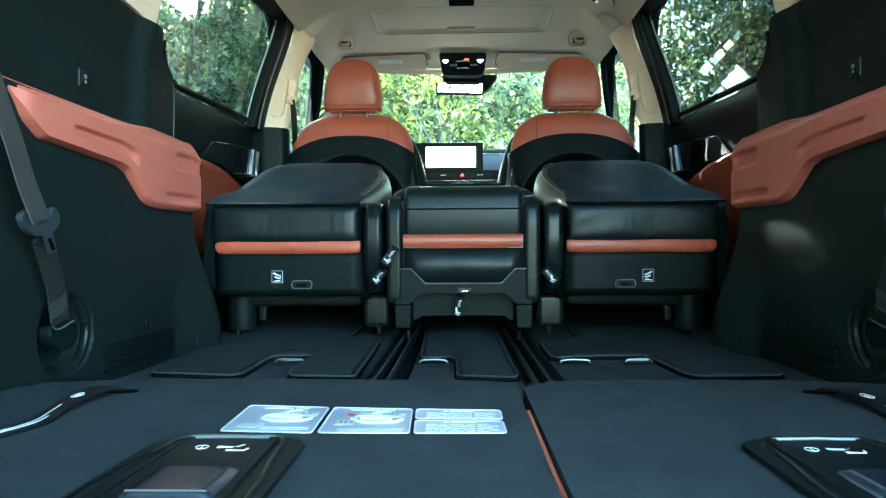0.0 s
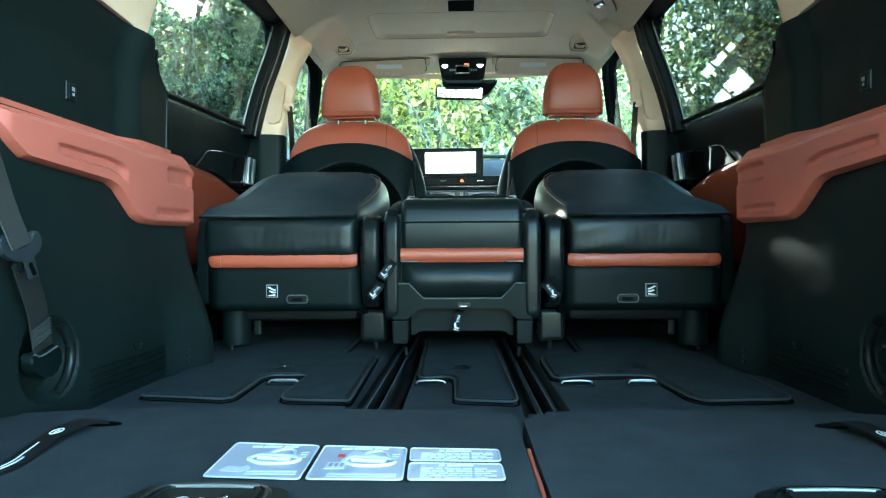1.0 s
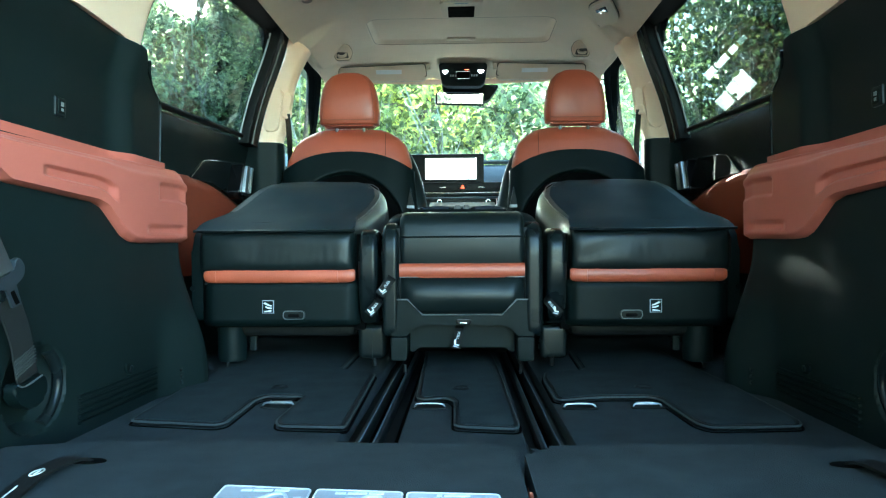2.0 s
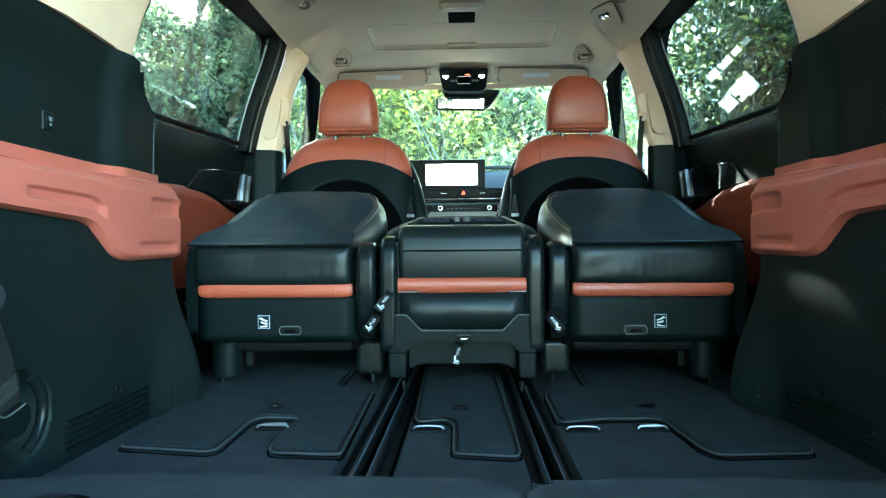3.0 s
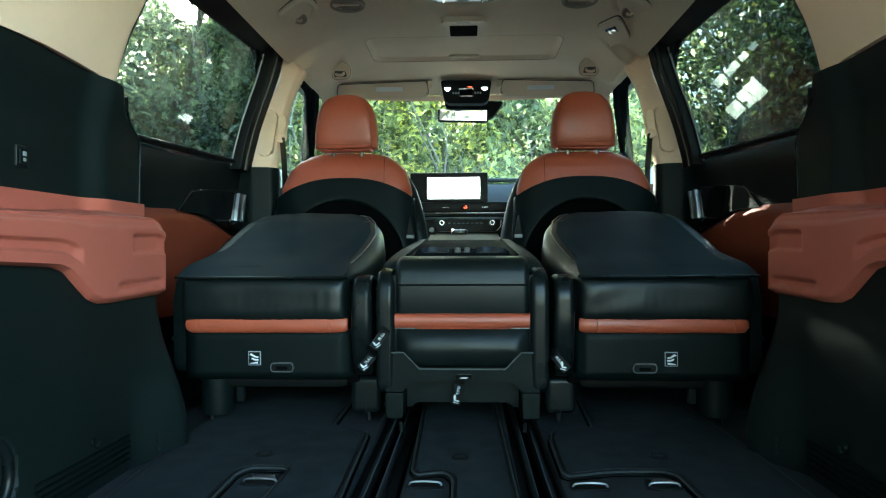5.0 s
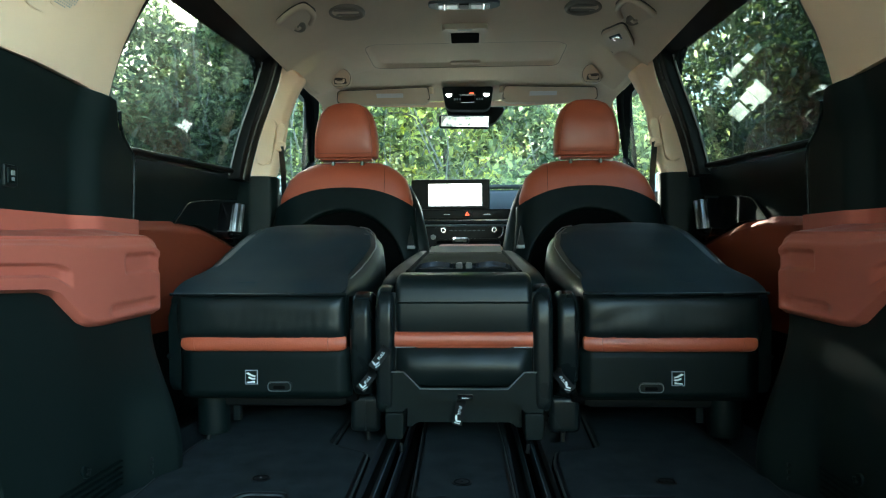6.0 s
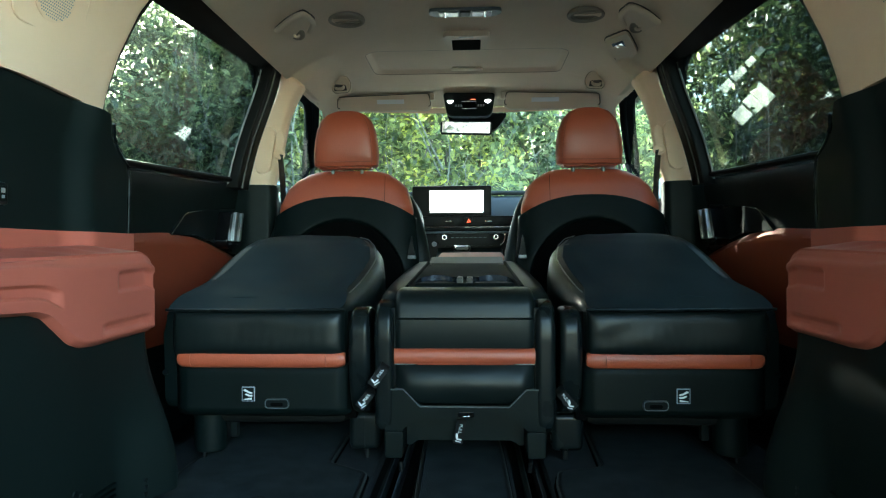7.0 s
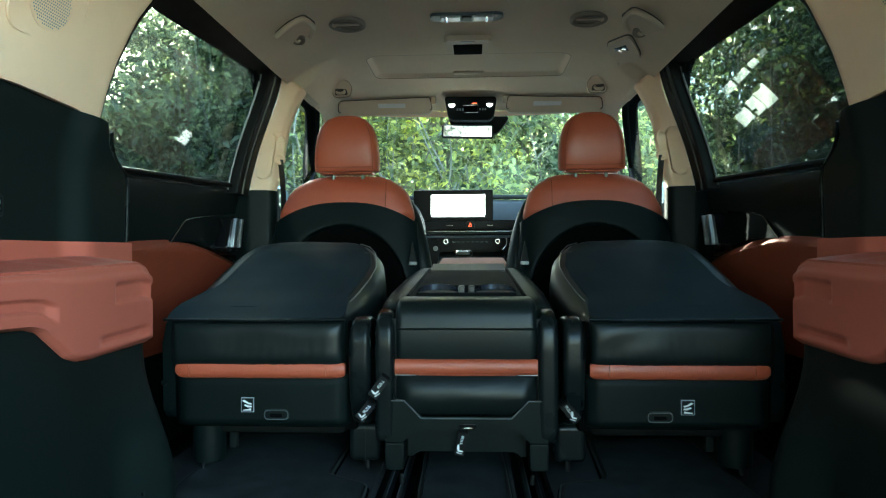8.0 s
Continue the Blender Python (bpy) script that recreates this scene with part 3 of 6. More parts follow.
def upper_walls():
    for s in (-1, 1):
        def place(u, v):
            z = 0.444 + 0.216 * v
            end = ramp(z, UPPER_EDGE)
            start = rear_cut(z)
            y = start + (end - start) * u
            z += (ramp(y, UPPER_TOP) - 0.66) * soft(0.6, 1, v)
            return (upper_wall_x(y, z) + 0.02 * soft(0.98, 1.0, u) ** 2, y, z)

        us = steps(0, 0.72, 16)[:-1] + steps(0.72, 1, 50)
        solo("wall_upper", sheet(place, us, steps(0, 1, 22), (0.03, 0, 0)), WALL_PLASTIC, "black plastic upper quarter trim behind the rear door", "wall panel", kind="structure", s=s)
        lip = [(upper_wall_x(ramp(z, UPPER_EDGE), z) + 0.006, ramp(z, UPPER_EDGE) - 0.001, z) for z in steps(0.446, 0.640, 40)]
        solo("wall_lip", tube(lip, 0.0035, 8), SATIN_PLASTIC, "satin black lip along the edge of the upper trim", "wall trim", kind="structure", s=s)
        switch = thing("fold_switch", (s * 0.66, 0.66, 0.48), "small black push switch with a white mark on the trim", "switch", "fold switches")
        x = upper_wall_x(0.66, 0.494)
        part("bezel", box(x - 0.004, x + 0.003, 0.646, 0.674, 0.478, 0.511, 0.003), SATIN_PLASTIC, switch, s=s)
        part("button", box(x - 0.006, x - 0.001, 0.651, 0.669, 0.483, 0.506, 0.002), BLACK_PLASTIC, switch, s=s)
        part("mark", box(x - 0.0066, x - 0.0055, 0.656, 0.664, 0.495, 0.502, 0.0005), GRAY_PRINT, switch, s=s)
        part("mark", box(x - 0.0066, x - 0.0055, 0.657, 0.663, 0.487, 0.492, 0.0005), GRAY_PRINT, switch, s=s)


def quarter_x(z):
    return ramp(z, ((0.66, 0.638), (0.76, 0.622), (0.86, 0.60), (0.93, 0.575), (0.98, 0.545), (1.01, 0.50)))


REAR_EDGE = ((0.66, 0.878), (0.70, 0.885), (0.765, 0.902), (0.853, 0.936), (0.91, 0.966), (0.97, 1.01), (1.02, 1.07))


def beige_walls():
    for s in (-1, 1):
        def place(u, z):
            y = rear_cut(z) + (ramp(z, REAR_EDGE) - rear_cut(z)) * u
            z += (ramp(y, UPPER_TOP) - 0.664) * (1 - soft(0.664, 0.72, z))
            return (quarter_x(z) + 0.012 * soft(0.985, 1, u) + 0.02 * (1 - soft(0.5, 0.8, u)), y, z)

        solo("wall_pillar_rear", sheet(place, steps(0, 0.8, 16)[:-1] + steps(0.8, 1, 24), steps(0.664, 1.012, 30), (0.03, 0, 0.004)), BEIGE_PLASTIC, "cream plastic rear pillar trim above the black panel", "pillar trim", kind="structure", s=s)
        # black seal on the edge of the side window
        pts = [(quarter_x(z) + 0.026, ramp(z, REAR_EDGE) + 0.006, z) for z in steps(0.60, 0.99, 16)]
        solo("window_seal", tube(pts, 0.012, 8), RUBBER, "black rubber seal behind the rear side window", "window seal", kind="structure", s=s)
        speaker = thing("pillar_speaker", (s * 0.6, 0.70, 0.76), "round perforated cream speaker cover in the pillar", "speaker", "pillar speakers")
        x = quarter_x(0.80)
        way = Vector((-1, 0, -0.25)).normalized()
        part("cover", disc((x + 0.0015, 0.705, 0.803), way, 0.046, 0.003, 32), BEIGE_PLASTIC, speaker, s=s)
        rim = [Vector((x + 0.001, 0.705, 0.803)) + Vector((0, 1, 0)) * u + way.cross(Vector((0, 1, 0))) * v for u, v in round_outline([(-0.078, -0.062), (0.078, -0.062), (0.078, 0.062), (-0.078, 0.062)], 0.03, 5)]
        part("surround", tube(rim, 0.0022, 8, closed=True), BEIGE_PLASTIC, speaker, "raised cream moulding round the cover", s=s)
        holes = bmesh.new()
        a = Vector((0, 1, 0))
        b = way.cross(a)
        for i in range(-9, 10):
            for j in range(-9, 10):
                u, v = (i + 0.5 * (j % 2)) * 0.0046, j * 0.0042
                if u * u + v * v < 0.041 ** 2:
                    disc(Vector((x + 0.0015, 0.705, 0.803)) + way * 0.003 + a * u + b * v, way, 0.0014, 0.0003, 6, holes)
        part("perforation", holes, GRAY_PRINT, speaker, "fine dark holes of the speaker cover", s=s)


SILL = ((0.95, 0.585), (1.06, 0.592), (1.65, 0.622), (1.80, 0.63))


def door_x(z):
    return ramp(z, ((-0.1, 0.75), (0.45, 0.735), (0.56, 0.722), (0.63, 0.705)))


def strips(x0, x1, y0, y1, z0, z1):
    """An upright bar with enough levels to follow a curved lean."""
    outline = round_outline([(x0, y0), (x1, y0), (x1, y1), (x0, y1)], 0.007, 3)
    return loft([[(x, y, z) for x, y in outline] for z in steps(z0, z1, 14)])


def rear_doors():
    for s in (-1, 1):
        door = thing("rear_door", (s * 0.74, 1.35, -0.05), "rear car door with black upper trim and orange armrest panel", "car door", "rear doors")

        def upper(y, v):
            z = -0.05 + (ramp(y, SILL) + 0.05) * v
            return (door_x(z) + 0.006 * soft(0.95, 1, v) * 2, y, z)

        part("panel", sheet(upper, steps(0.90, 1.735, 24), steps(0, 1, 20), (0.03, 0, 0)), WALL_PLASTIC, door, "black grained door trim", s=s)
        sill = [(0.700, y, ramp(y, SILL) + 0.003) for y in steps(0.95, 1.70, 12)]
        part("waist_seal", tube(sill, 0.008, 8), RUBBER, door, s=s)
        part("seal_clip", box(0.690, 0.702, 1.305, 1.345, 0.606, 0.615, 0.003), RUBBER, door, s=s)
        top = ((0.90, 0.446), (1.10, 0.449), (1.285, 0.457), (1.44, 0.448), (1.56, 0.428), (1.66, 0.408), (1.735, 0.39))

        def orange(y, v):
            z = 0.19 + (ramp(y, top) - 0.19) * v
            return (door_x(z) - 0.022 + 0.018 * soft(0.93, 1, v), y, z)

        part("armrest_panel", sheet(orange, steps(0.90, 1.735, 30), steps(0, 1, 26), (0.02, 0, 0)), ORANGE_SHADED, door, "orange leather lower panel with shade in its colour", s=s)
        line = round_outline([(1.295, 0.452), (1.372, 0.506), (1.44, 0.518), (1.72, 0.545), (1.732, 0.40), (1.66, 0.415), (1.56, 0.435), (1.44, 0.455)], 0.01, 3)
        part("inlay", prism(line, "x", door_x(0.5) - 0.006, door_x(0.5) + 0.01, 0.002), SATIN_PLASTIC, door, "gloss black inlay", s=s)
        rim = smooth_path([(door_x(0.5) - 0.008, 1.290, 0.450), (door_x(0.5) - 0.008, 1.330, 0.478), (door_x(0.5) - 0.008, 1.368, 0.505), (door_x(0.5) - 0.008, 1.40, 0.514), (door_x(0.5) - 0.008, 1.46, 0.521), (door_x(0.5) - 0.007, 1.58, 0.533), (door_x(0.5) - 0.006, 1.72, 0.547)], 5)
        part("inlay_rim", tube(rim, 0.0012, 6), CHROME, door, "thin chrome rim", s=s)
        x = 0.686
        cup = round_outline([(1.590, 0.528), (1.694, 0.526), (1.668, 0.430), (1.640, 0.418), (1.572, 0.420), (1.556, 0.436)], 0.010, 4)
        handle = part("handle", prism(cup, "x", x, x + 0.04, 0.006, 3), GLOSS_BLACK, door, "gloss black bowl of the inner door handle", s=s)
        for y, w, r in ((1.608, 0.022, 0.004), (1.652, 0.013, 0.003)):
            bar = prism(round_outline([(y, 0.526), (y + w, 0.525), (y + w - 0.020, 0.474), (y + w - 0.027, 0.440), (y - 0.027, 0.440), (y - 0.020, 0.474)], 0.005, 3), "x", x - 0.010, x + 0.002, r, 3)
            part("handle_bar", bar, SOFT_CHROME, handle, "chrome grip of the handle", s=s)
        part("handle_foot", tube([(x - 0.006, 1.565, 0.432), (x - 0.008, 1.60, 0.428), (x - 0.006, 1.645, 0.432)], 0.004, 8), GLOSS_BLACK, handle, s=s)
        corner = prism([(1.545, 0.962), (1.63, 0.962), (1.63, 0.868), (1.622, 0.885), (1.614, 0.915), (1.600, 0.936), (1.575, 0.948)], "x", 0.606, 0.632, 0.002)
        part("frame_corner", corner, RUBBER, door, "rounded black corner of the window frame", s=s)

        # window frame: post behind the B-pillar and top rail
        def lean(bm):
            for v in bm.verts:
                v.co.x += ramp(v.co.z, ((0.60, 0.002), (0.63, -0.003), (0.66, -0.010), (0.69, -0.018), (0.724, -0.027), (0.76, -0.039), (0.80, -0.053), (0.84, -0.068), (0.88, -0.082), (0.92, -0.094), (0.96, -0.104), (1.02, -0.118)))
            return bm

        part("window_post", lean(strips(0.674, 0.712, 1.615, 1.70, 0.60, 0.985)), RUBBER, door, "black window frame post", s=s)
        part("post_trim", lean(strips(0.673, 0.685, 1.690, 1.704, 0.60, 0.97)), SATIN_PLASTIC, door, "grey rubber lip", s=s)
        part("post_seal", lean(tube([(0.674, 1.648, z) for z in steps(0.60, 0.96, 12)], 0.0055, 8)), SATIN_PLASTIC, door, "round rubber seal", s=s)
        # pale tube stands for sky light caught on the window seal
        part("seal_glint", lean(tube([(0.704, 1.609, z) for z in steps(0.61, 0.945, 12)], 0.0032, 8)), GRAY_TRIM, door, "pale tube for the sky's glint on the window seal", s=s)
        rail = bmesh.new()
        rings = []
        for y in steps(0.90, 1.70, 14):
            z = ramp(y, ((0.90, 0.905), (1.0, 0.917), (1.6, 0.951), (1.70, 0.953)))
            rings.append([(0.602, y, z), (0.624, y, z - 0.004), (0.63, y, z + 0.045), (0.56, y, z + 0.055), (0.555, y, z + 0.035)])
        part("top_rail", loft(rings, rail), RUBBER, door, "black window frame rail and seal", s=s)

        pane = sheet(lambda y, v: (0.708 - 0.098 * v + 0.001 * math.sin(math.pi * v), y, ramp(y, SILL) - 0.01 + (0.965 - ramp(y, SILL)) * v), steps(0.86, 1.66, 6), steps(0, 1, 6), (0.004, 0, 0))
        part("pane", pane, TINT_GLASS, door, "tinted side window glass", s=s)


def pillars():
    for s in (-1, 1):
        # cream upper B-pillar trim, wider at its foot, leaning in to the roof
        rows = []
        for z, x0, x1, y0 in ((0.618, 0.606, 0.676, 1.722), (0.66, 0.594, 0.670, 1.722), (0.72, 0.582, 0.654, 1.725), (0.77, 0.572, 0.645, 1.727), (0.805, 0.566, 0.638, 1.728), (0.83, 0.560, 0.622, 1.73), (0.875, 0.543, 0.600, 1.73), (0.91, 0.524, 0.588, 1.73), (0.932, 0.510, 0.582, 1.728), (0.945, 0.520, 0.580, 1.727), (0.96, 0.535, 0.578, 1.725), (0.98, 0.555, 0.576, 1.722)):
            rows.append([(x, y, z) for x, y in round_outline([(x0, y0 + 0.02), (x0 + 0.012, y0), (x1, y0 - 0.012), (x1 + 0.02, y0 + 0.06), (x0 + 0.01, y0 + 0.07)], 0.008, 3)])
        solo("pillar_upper", loft(rows), BEIGE_PLASTIC, "cream plastic centre pillar trim with belt slide", "pillar trim", kind="structure", s=s)
        groove = prism(round_outline([(0.612, 0.658), (0.648, 0.650), (0.661, 0.668), (0.634, 0.790), (0.616, 0.806), (0.592, 0.786)], 0.012, 4), "y", 1.710, 1.730, 0.006, 3)
        solo("pillar_inlay", groove, BEIGE_PLASTIC, "raised cream panel on the centre pillar", "pillar trim", kind="structure", s=s)
        solo("pillar_lower", prism(round_outline([(0.600, 1.745), (0.615, 1.718), (0.68, 1.708), (0.76, 1.73), (0.76, 1.80), (0.61, 1.80)], 0.01, 3), "z", -0.05, 0.618, 0.004), WALL_PLASTIC, "black lower centre pillar trim", "pillar trim", kind="structure", s=s)
        belt = thing("front_belt", (s * 0.6, 1.77, 0.0), "dark front seat belt hanging from a cream pillar guide", "seat belt", "front belts")
        part("guide", prism(round_outline([(0.574, 0.70), (0.596, 0.705), (0.592, 0.775), (0.576, 0.79), (0.564, 0.77)], 0.008, 3), "y", 1.712, 1.740, 0.005), BEIGE_PLASTIC, belt, "cream belt guide", s=s)
        part("ring", tube([(0.582 + 0.014 * math.cos(a), 1.714, 0.712 + 0.012 * math.sin(a)) for a in [2 * math.pi * i / 16 for i in range(16)]], 0.005, 6, closed=True), BEIGE_PLASTIC, belt, s=s)
        part("webbing", ribbon(smooth_path([(0.580, 1.713, 0.712), (0.578, 1.735, 0.62), (0.578, 1.745, 0.50), (0.576, 1.755, 0.30)], 4), (0.7, 1, 0), 0.046, 0.0018), WEBBING, belt, s=s)
        part("tongue", box(0.572, 0.594, 1.73, 1.785, 0.498, 0.512, 0.005), BLACK_PLASTIC, belt, "black belt tongue", s=s)
        part("webbing_lap", ribbon(smooth_path([(0.588, 1.78, 0.50), (0.60, 1.81, 0.42), (0.62, 1.83, 0.2)], 4), (0, 1, 0), 0.046, 0.0018), WEBBING, belt, s=s)
        solo("belt_height_trim", box(0.585, 0.617, 1.815, 1.83, 0.42, 0.515, 0.004), PINK_TRIM, "tan trim piece of the front door armrest", "door trim", s=s)

        # front pillar: cream inside, black window frame outside it
        a, b = Vector((0.520, 2.26, 0.995)), Vector((0.675, 2.98, 0.72))
        rows = [[a.lerp(b, k) + Vector(d) for d in ((-0.03, 0.02, 0.02), (0.03, -0.045, 0.02), (0.05, -0.03, -0.02), (0.02, 0.05, -0.03))] for k in steps(0, 1, 8)]
        solo("pillar_front", loft(rows), BEIGE_PLASTIC, "cream front pillar trim beside the windscreen", "pillar trim", kind="structure", s=s)
        door = thing("front_door", (s * 0.74, 2.3, -0.05), "front car door with black window frame and dark trim", "car door", "front doors")
        part("panel", box(0.69, 0.75, 1.80, 3.0, -0.05, 0.60, 0.02), WALL_PLASTIC, door, s=s)
        frame_path = smooth_path([(0.552, 1.76, 0.945), (0.552, 1.90, 0.950), (0.556, 2.05, 0.952), (0.572, 2.15, 0.944), (0.610, 2.30, 0.908), (0.668, 2.50, 0.850), (0.735, 2.72, 0.775), (0.79, 2.95, 0.70)], 5)
        rings = [[p + Vector(d) for d in ((-0.010, -0.004, 0.028), (-0.008, 0, 0.006), (0.010, 0, -0.004), (0.016, 0, -0.002), (0.018, 0, 0.004), (0.046, 0.01, -0.002), (0.056, 0.02, 0.028))] for p in (Vector(q) for q in frame_path)]
        part("window_frame", loft(rings), TRAY_BLACK, door, "black window frame with double seal", s=s, sharp=25)
        part("quarter_post", tube([(0.72, 2.68, 0.80), (0.715, 2.55, 0.69), (0.715, 2.48, 0.59)], 0.010, 8), RUBBER, door, "thin black quarter window post", s=s)
        pane = sheet(lambda y, v: (0.765 - (0.145 - 0.13 * soft(2.1, 2.9, y)) * v, y, 0.59 + (ramp(y, ((1.8, 0.965), (2.1, 0.955), (2.3, 0.92), (2.9, 0.73))) - 0.59) * v), steps(1.80, 2.9, 8), (0, 0.5, 1), (0.004, 0, 0))
        w = part("pane", pane, CLEAR_GLASS, door, "clear side window glass", s=s)
        w.visible_shadow = False
        mirror = thing("door_mirror", (s * 0.93, 2.56, 0.55), "pale blue-white painted outside door mirror", "door mirror", "door mirrors")
        part("housing", loft([ring(y, 0.84 - w, 0.96 + w, 0.60 - w * 0.8, 0.69 + w * 0.8, 0.05) for y, w in ((2.52, 0.032), (2.54, 0.04), (2.60, 0.03), (2.64, 0.0))]), PALE_PAINT, mirror, s=s)
        part("mirror_glass", box(0.822, 0.978, 2.514, 2.519, 0.582, 0.705, 0.002), MIRROR, mirror, "mirror glass", s=s)
        part("arm", box(0.72, 0.86, 2.56, 2.61, 0.585, 0.615, 0.012), GLOSS_BLACK, mirror, s=s)


def roof_z(x, y):
    front = soft(2.0, 2.2, y)
    z = 1.047 - 1.28 * max(0.0, abs(x) - 0.28) ** 2 * (1 - front) - 6.0 * max(0.0, abs(x) - 0.45) ** 2 * front - 0.20 * max(0.0, y - 2.05) - 0.02 * (1 - soft(0.2, 0.9, y))
    # the lining comes down behind the head of the centre pillar
    z -= 0.040 * soft(1.715, 1.745, y) * (1 - soft(1.95, 2.15, y)) * soft(0.41, 0.505, abs(x)) * (1 - soft(0.510, 0.558, abs(x)))
    # shallow hollow with rounded corners
    dx, dy = max(0.0, abs(x) - 0.282), max(0.0, abs(y - 1.917) - 0.085)
    hollow = 1 - soft(-0.020, 0.002, math.hypot(dx, dy) - 0.05)
    return z + 0.015 * hollow


def ceiling():
    xs = steps(-0.56, -0.36, 14)[:-1] + steps(-0.36, -0.27, 26)[:-1] + steps(-0.27, 0.27, 16)[:-1] + steps(0.27, 0.36, 26)[:-1] + steps(0.36, 0.56, 14)
    ys = steps(0.26, 1.70, 30)[:-1] + steps(1.70, 1.76, 9)[:-1] + steps(1.76, 1.85, 26)[:-1] + steps(1.85, 1.98, 6)[:-1] + steps(1.98, 2.08, 28)[:-1] + steps(2.08, 2.33, 10)
    solo("ceiling", sheet(lambda x, y: (x, y, roof_z(x, y)), xs, ys, (0, 0, 0.05)), HEADLINER, "light beige cloth headliner with a shallow hollow", "headliner", kind="structure")
    skin = sheet(lambda x, y: (x, y, roof_z(x * 0.8, min(y, 1.7)) + 0.09 - 0.1 * max(0, y - 2.3)), steps(-0.62, 0.62, 16), steps(0.22, 2.42, 16), (0, 0, 0.01))
    solo("roof_skin", skin, BODY_PAINT, "grey painted roof panel of the car", "car roof", kind="structure")
    # grey line drawn round the hollow to stand for its edge shading
    edge = [(x, 1.917 + y) for x, y in round_outline([(-0.330, -0.133), (0.330, -0.133), (0.330, 0.133), (-0.330, 0.133)], 0.05, 6)]
    dense = [Vector(p).lerp(Vector(q), k / 6) for p, q in zip(edge, edge[1:] + edge[:1]) for k in range(6)]
    solo("hollow_shade_line", tube([(p.x, p.y, roof_z(p.x, p.y) + 0.0004) for p in dense], 0.0012, 6, closed=True), ROOF_GRAY, "narrow grey line for the shade at the headliner hollow's edge", "seam", kind="structure")
    for s in (-1, 1):
        solo("roof_side", sheet(lambda y, v: (0.60 + 0.06 * v, y, 1.03 + 0.045 * math.cos(v * 1.5) - 0.05 * v), steps(0.2, 2.4, 14), steps(0, 1, 5), (0, 0, 0.012)), BODY_PAINT, "grey painted roof edge", "car roof", kind="structure", s=s)
        solo("body_side", box(0.785, 0.82, -0.20, 3.3, -0.30, 0.52, 0.02), BODY_PAINT, "grey painted body side", "car body", kind="structure", s=s)
        solo("quarter_outside", prism([(-0.10, 0.585), (0.86, 0.585), (0.95, 1.0), (0.22, 1.0)], "x", 0.70, 0.79, 0.01), BODY_PAINT, "grey painted rear quarter", "car body", kind="structure", s=s)


def tailgate():
    """The raised tailgate, unseen, closing the space over the load floor to block skylight."""
    def place(x, v):
        return (x, 0.19 - 0.98 * v, 1.13 + 0.30 * v - 0.10 * v * v - 0.10 * (x / 0.6) ** 2)

    solo("ceiling_tailgate", sheet(place, steps(-0.60, 0.60, 10), steps(0, 1, 8), (0, 0, 0.07)), WALL_PLASTIC, "dark lining of the raised tailgate, unseen, added to block skylight", "tailgate", kind="structure")


def windscreen():
    a0, a1 = (2.31, 0.998), (3.12, 0.655)
    pane = sheet(lambda x, v: (x * (1 + 0.28 * v), a0[0] + (a1[0] - a0[0]) * v - 0.25 * x * x, a0[1] + (a1[1] - a0[1]) * v), steps(-0.54, 0.54, 12), steps(0, 1, 6), (0, 0.003, 0.004))
    w = solo("window_front", pane, CLEAR_GLASS, "clear windscreen glass", "windscreen", kind="structure")
    w.visible_shadow = False
    solo("windscreen_band", sheet(lambda x, v: (x, 2.325 + 0.03 * v - 0.25 * x * x, 0.985 - 0.014 * v), steps(-0.53, 0.53, 12), (0, 1), (0, 0.003, 0.003)), BEIGE_PLASTIC, "cream header trim along the top of the windscreen", "window trim", kind="structure")


car_floor()
seat_rails()
footwell_flaps()
lower_walls()
orange_rests()
upper_walls()
beige_walls()
rear_doors()
pillars()
ceiling()
tailgate()
windscreen()


# ---- seats ----


def strap_tag(p, q, downward=False):
    """A short black webbing strap from p to q, printed PULL in white, with a seat pictogram near its end."""
    p, q = Vector(p), Vector(q)
    tag = thing("pull_strap", q, "short black webbing strap printed PULL in white", "pull strap", "pull straps")
    way = (q - p).normalized()
    face = Vector((0, -1, 0))
    face = (face - way * face.dot(way)).normalized()
    across = way.cross(face)
    bow = [p + Vector((0, 0.02, 0.006)), p, p.lerp(q, 0.5) + face * 0.003, q, q + Vector((0, 0.006, -0.001))]
    part("strap", ribbon(smooth_path(bow, 4), across, 0.018, 0.002), STRAP_BLACK, tag)
    along = way if downward else -way

    def plane(at, x_way):
        y_way = face.cross(x_way)
        m = Matrix((x_way, y_way, face)).transposed().to_4x4()
        m.translation = at + face * 0.0042
        return m

    part("lettering", text_mesh("PULL", 0.0078, plane(p.lerp(q, 0.36), along)), WHITE_PRINT, tag, "white printed letters")
    turn_way = Vector((0.94, 0, -0.34)) if downward else Vector((0.87, 0, 0.5)) if p.x < 0 else Vector((0.87, 0, -0.5))
    where = plane(p.lerp(q, 0.78), turn_way)
    back_oval = [(-0.0042 + 0.0024 * math.cos(a) - 0.0016 * math.sin(a), 0.0024 + 0.0054 * math.sin(a)) for a in [2 * math.pi * i / 12 for i in range(12)]]
    for shape in (back_oval, [(-0.0030, -0.0042), (0.0062, -0.0026), (0.0066, -0.0004), (0.0010, -0.0008), (-0.0036, -0.0022)], [(-0.0050, -0.0076), (0.0064, -0.0066), (0.0064, -0.0054), (-0.0050, -0.0060)]):
        icon = prism(shape, "z", 0, 0.0005, 0)
        icon.transform(where)
        part("pictogram", icon, WHITE_PRINT, tag, "white seat pictogram")
    part("end_fold", ribbon([q - way * 0.007 + face * 0.0016, q + way * 0.0015 + face * 0.0016], across, 0.0186, 0.0034), STRAP_BLACK, tag, "folded end of the strap")
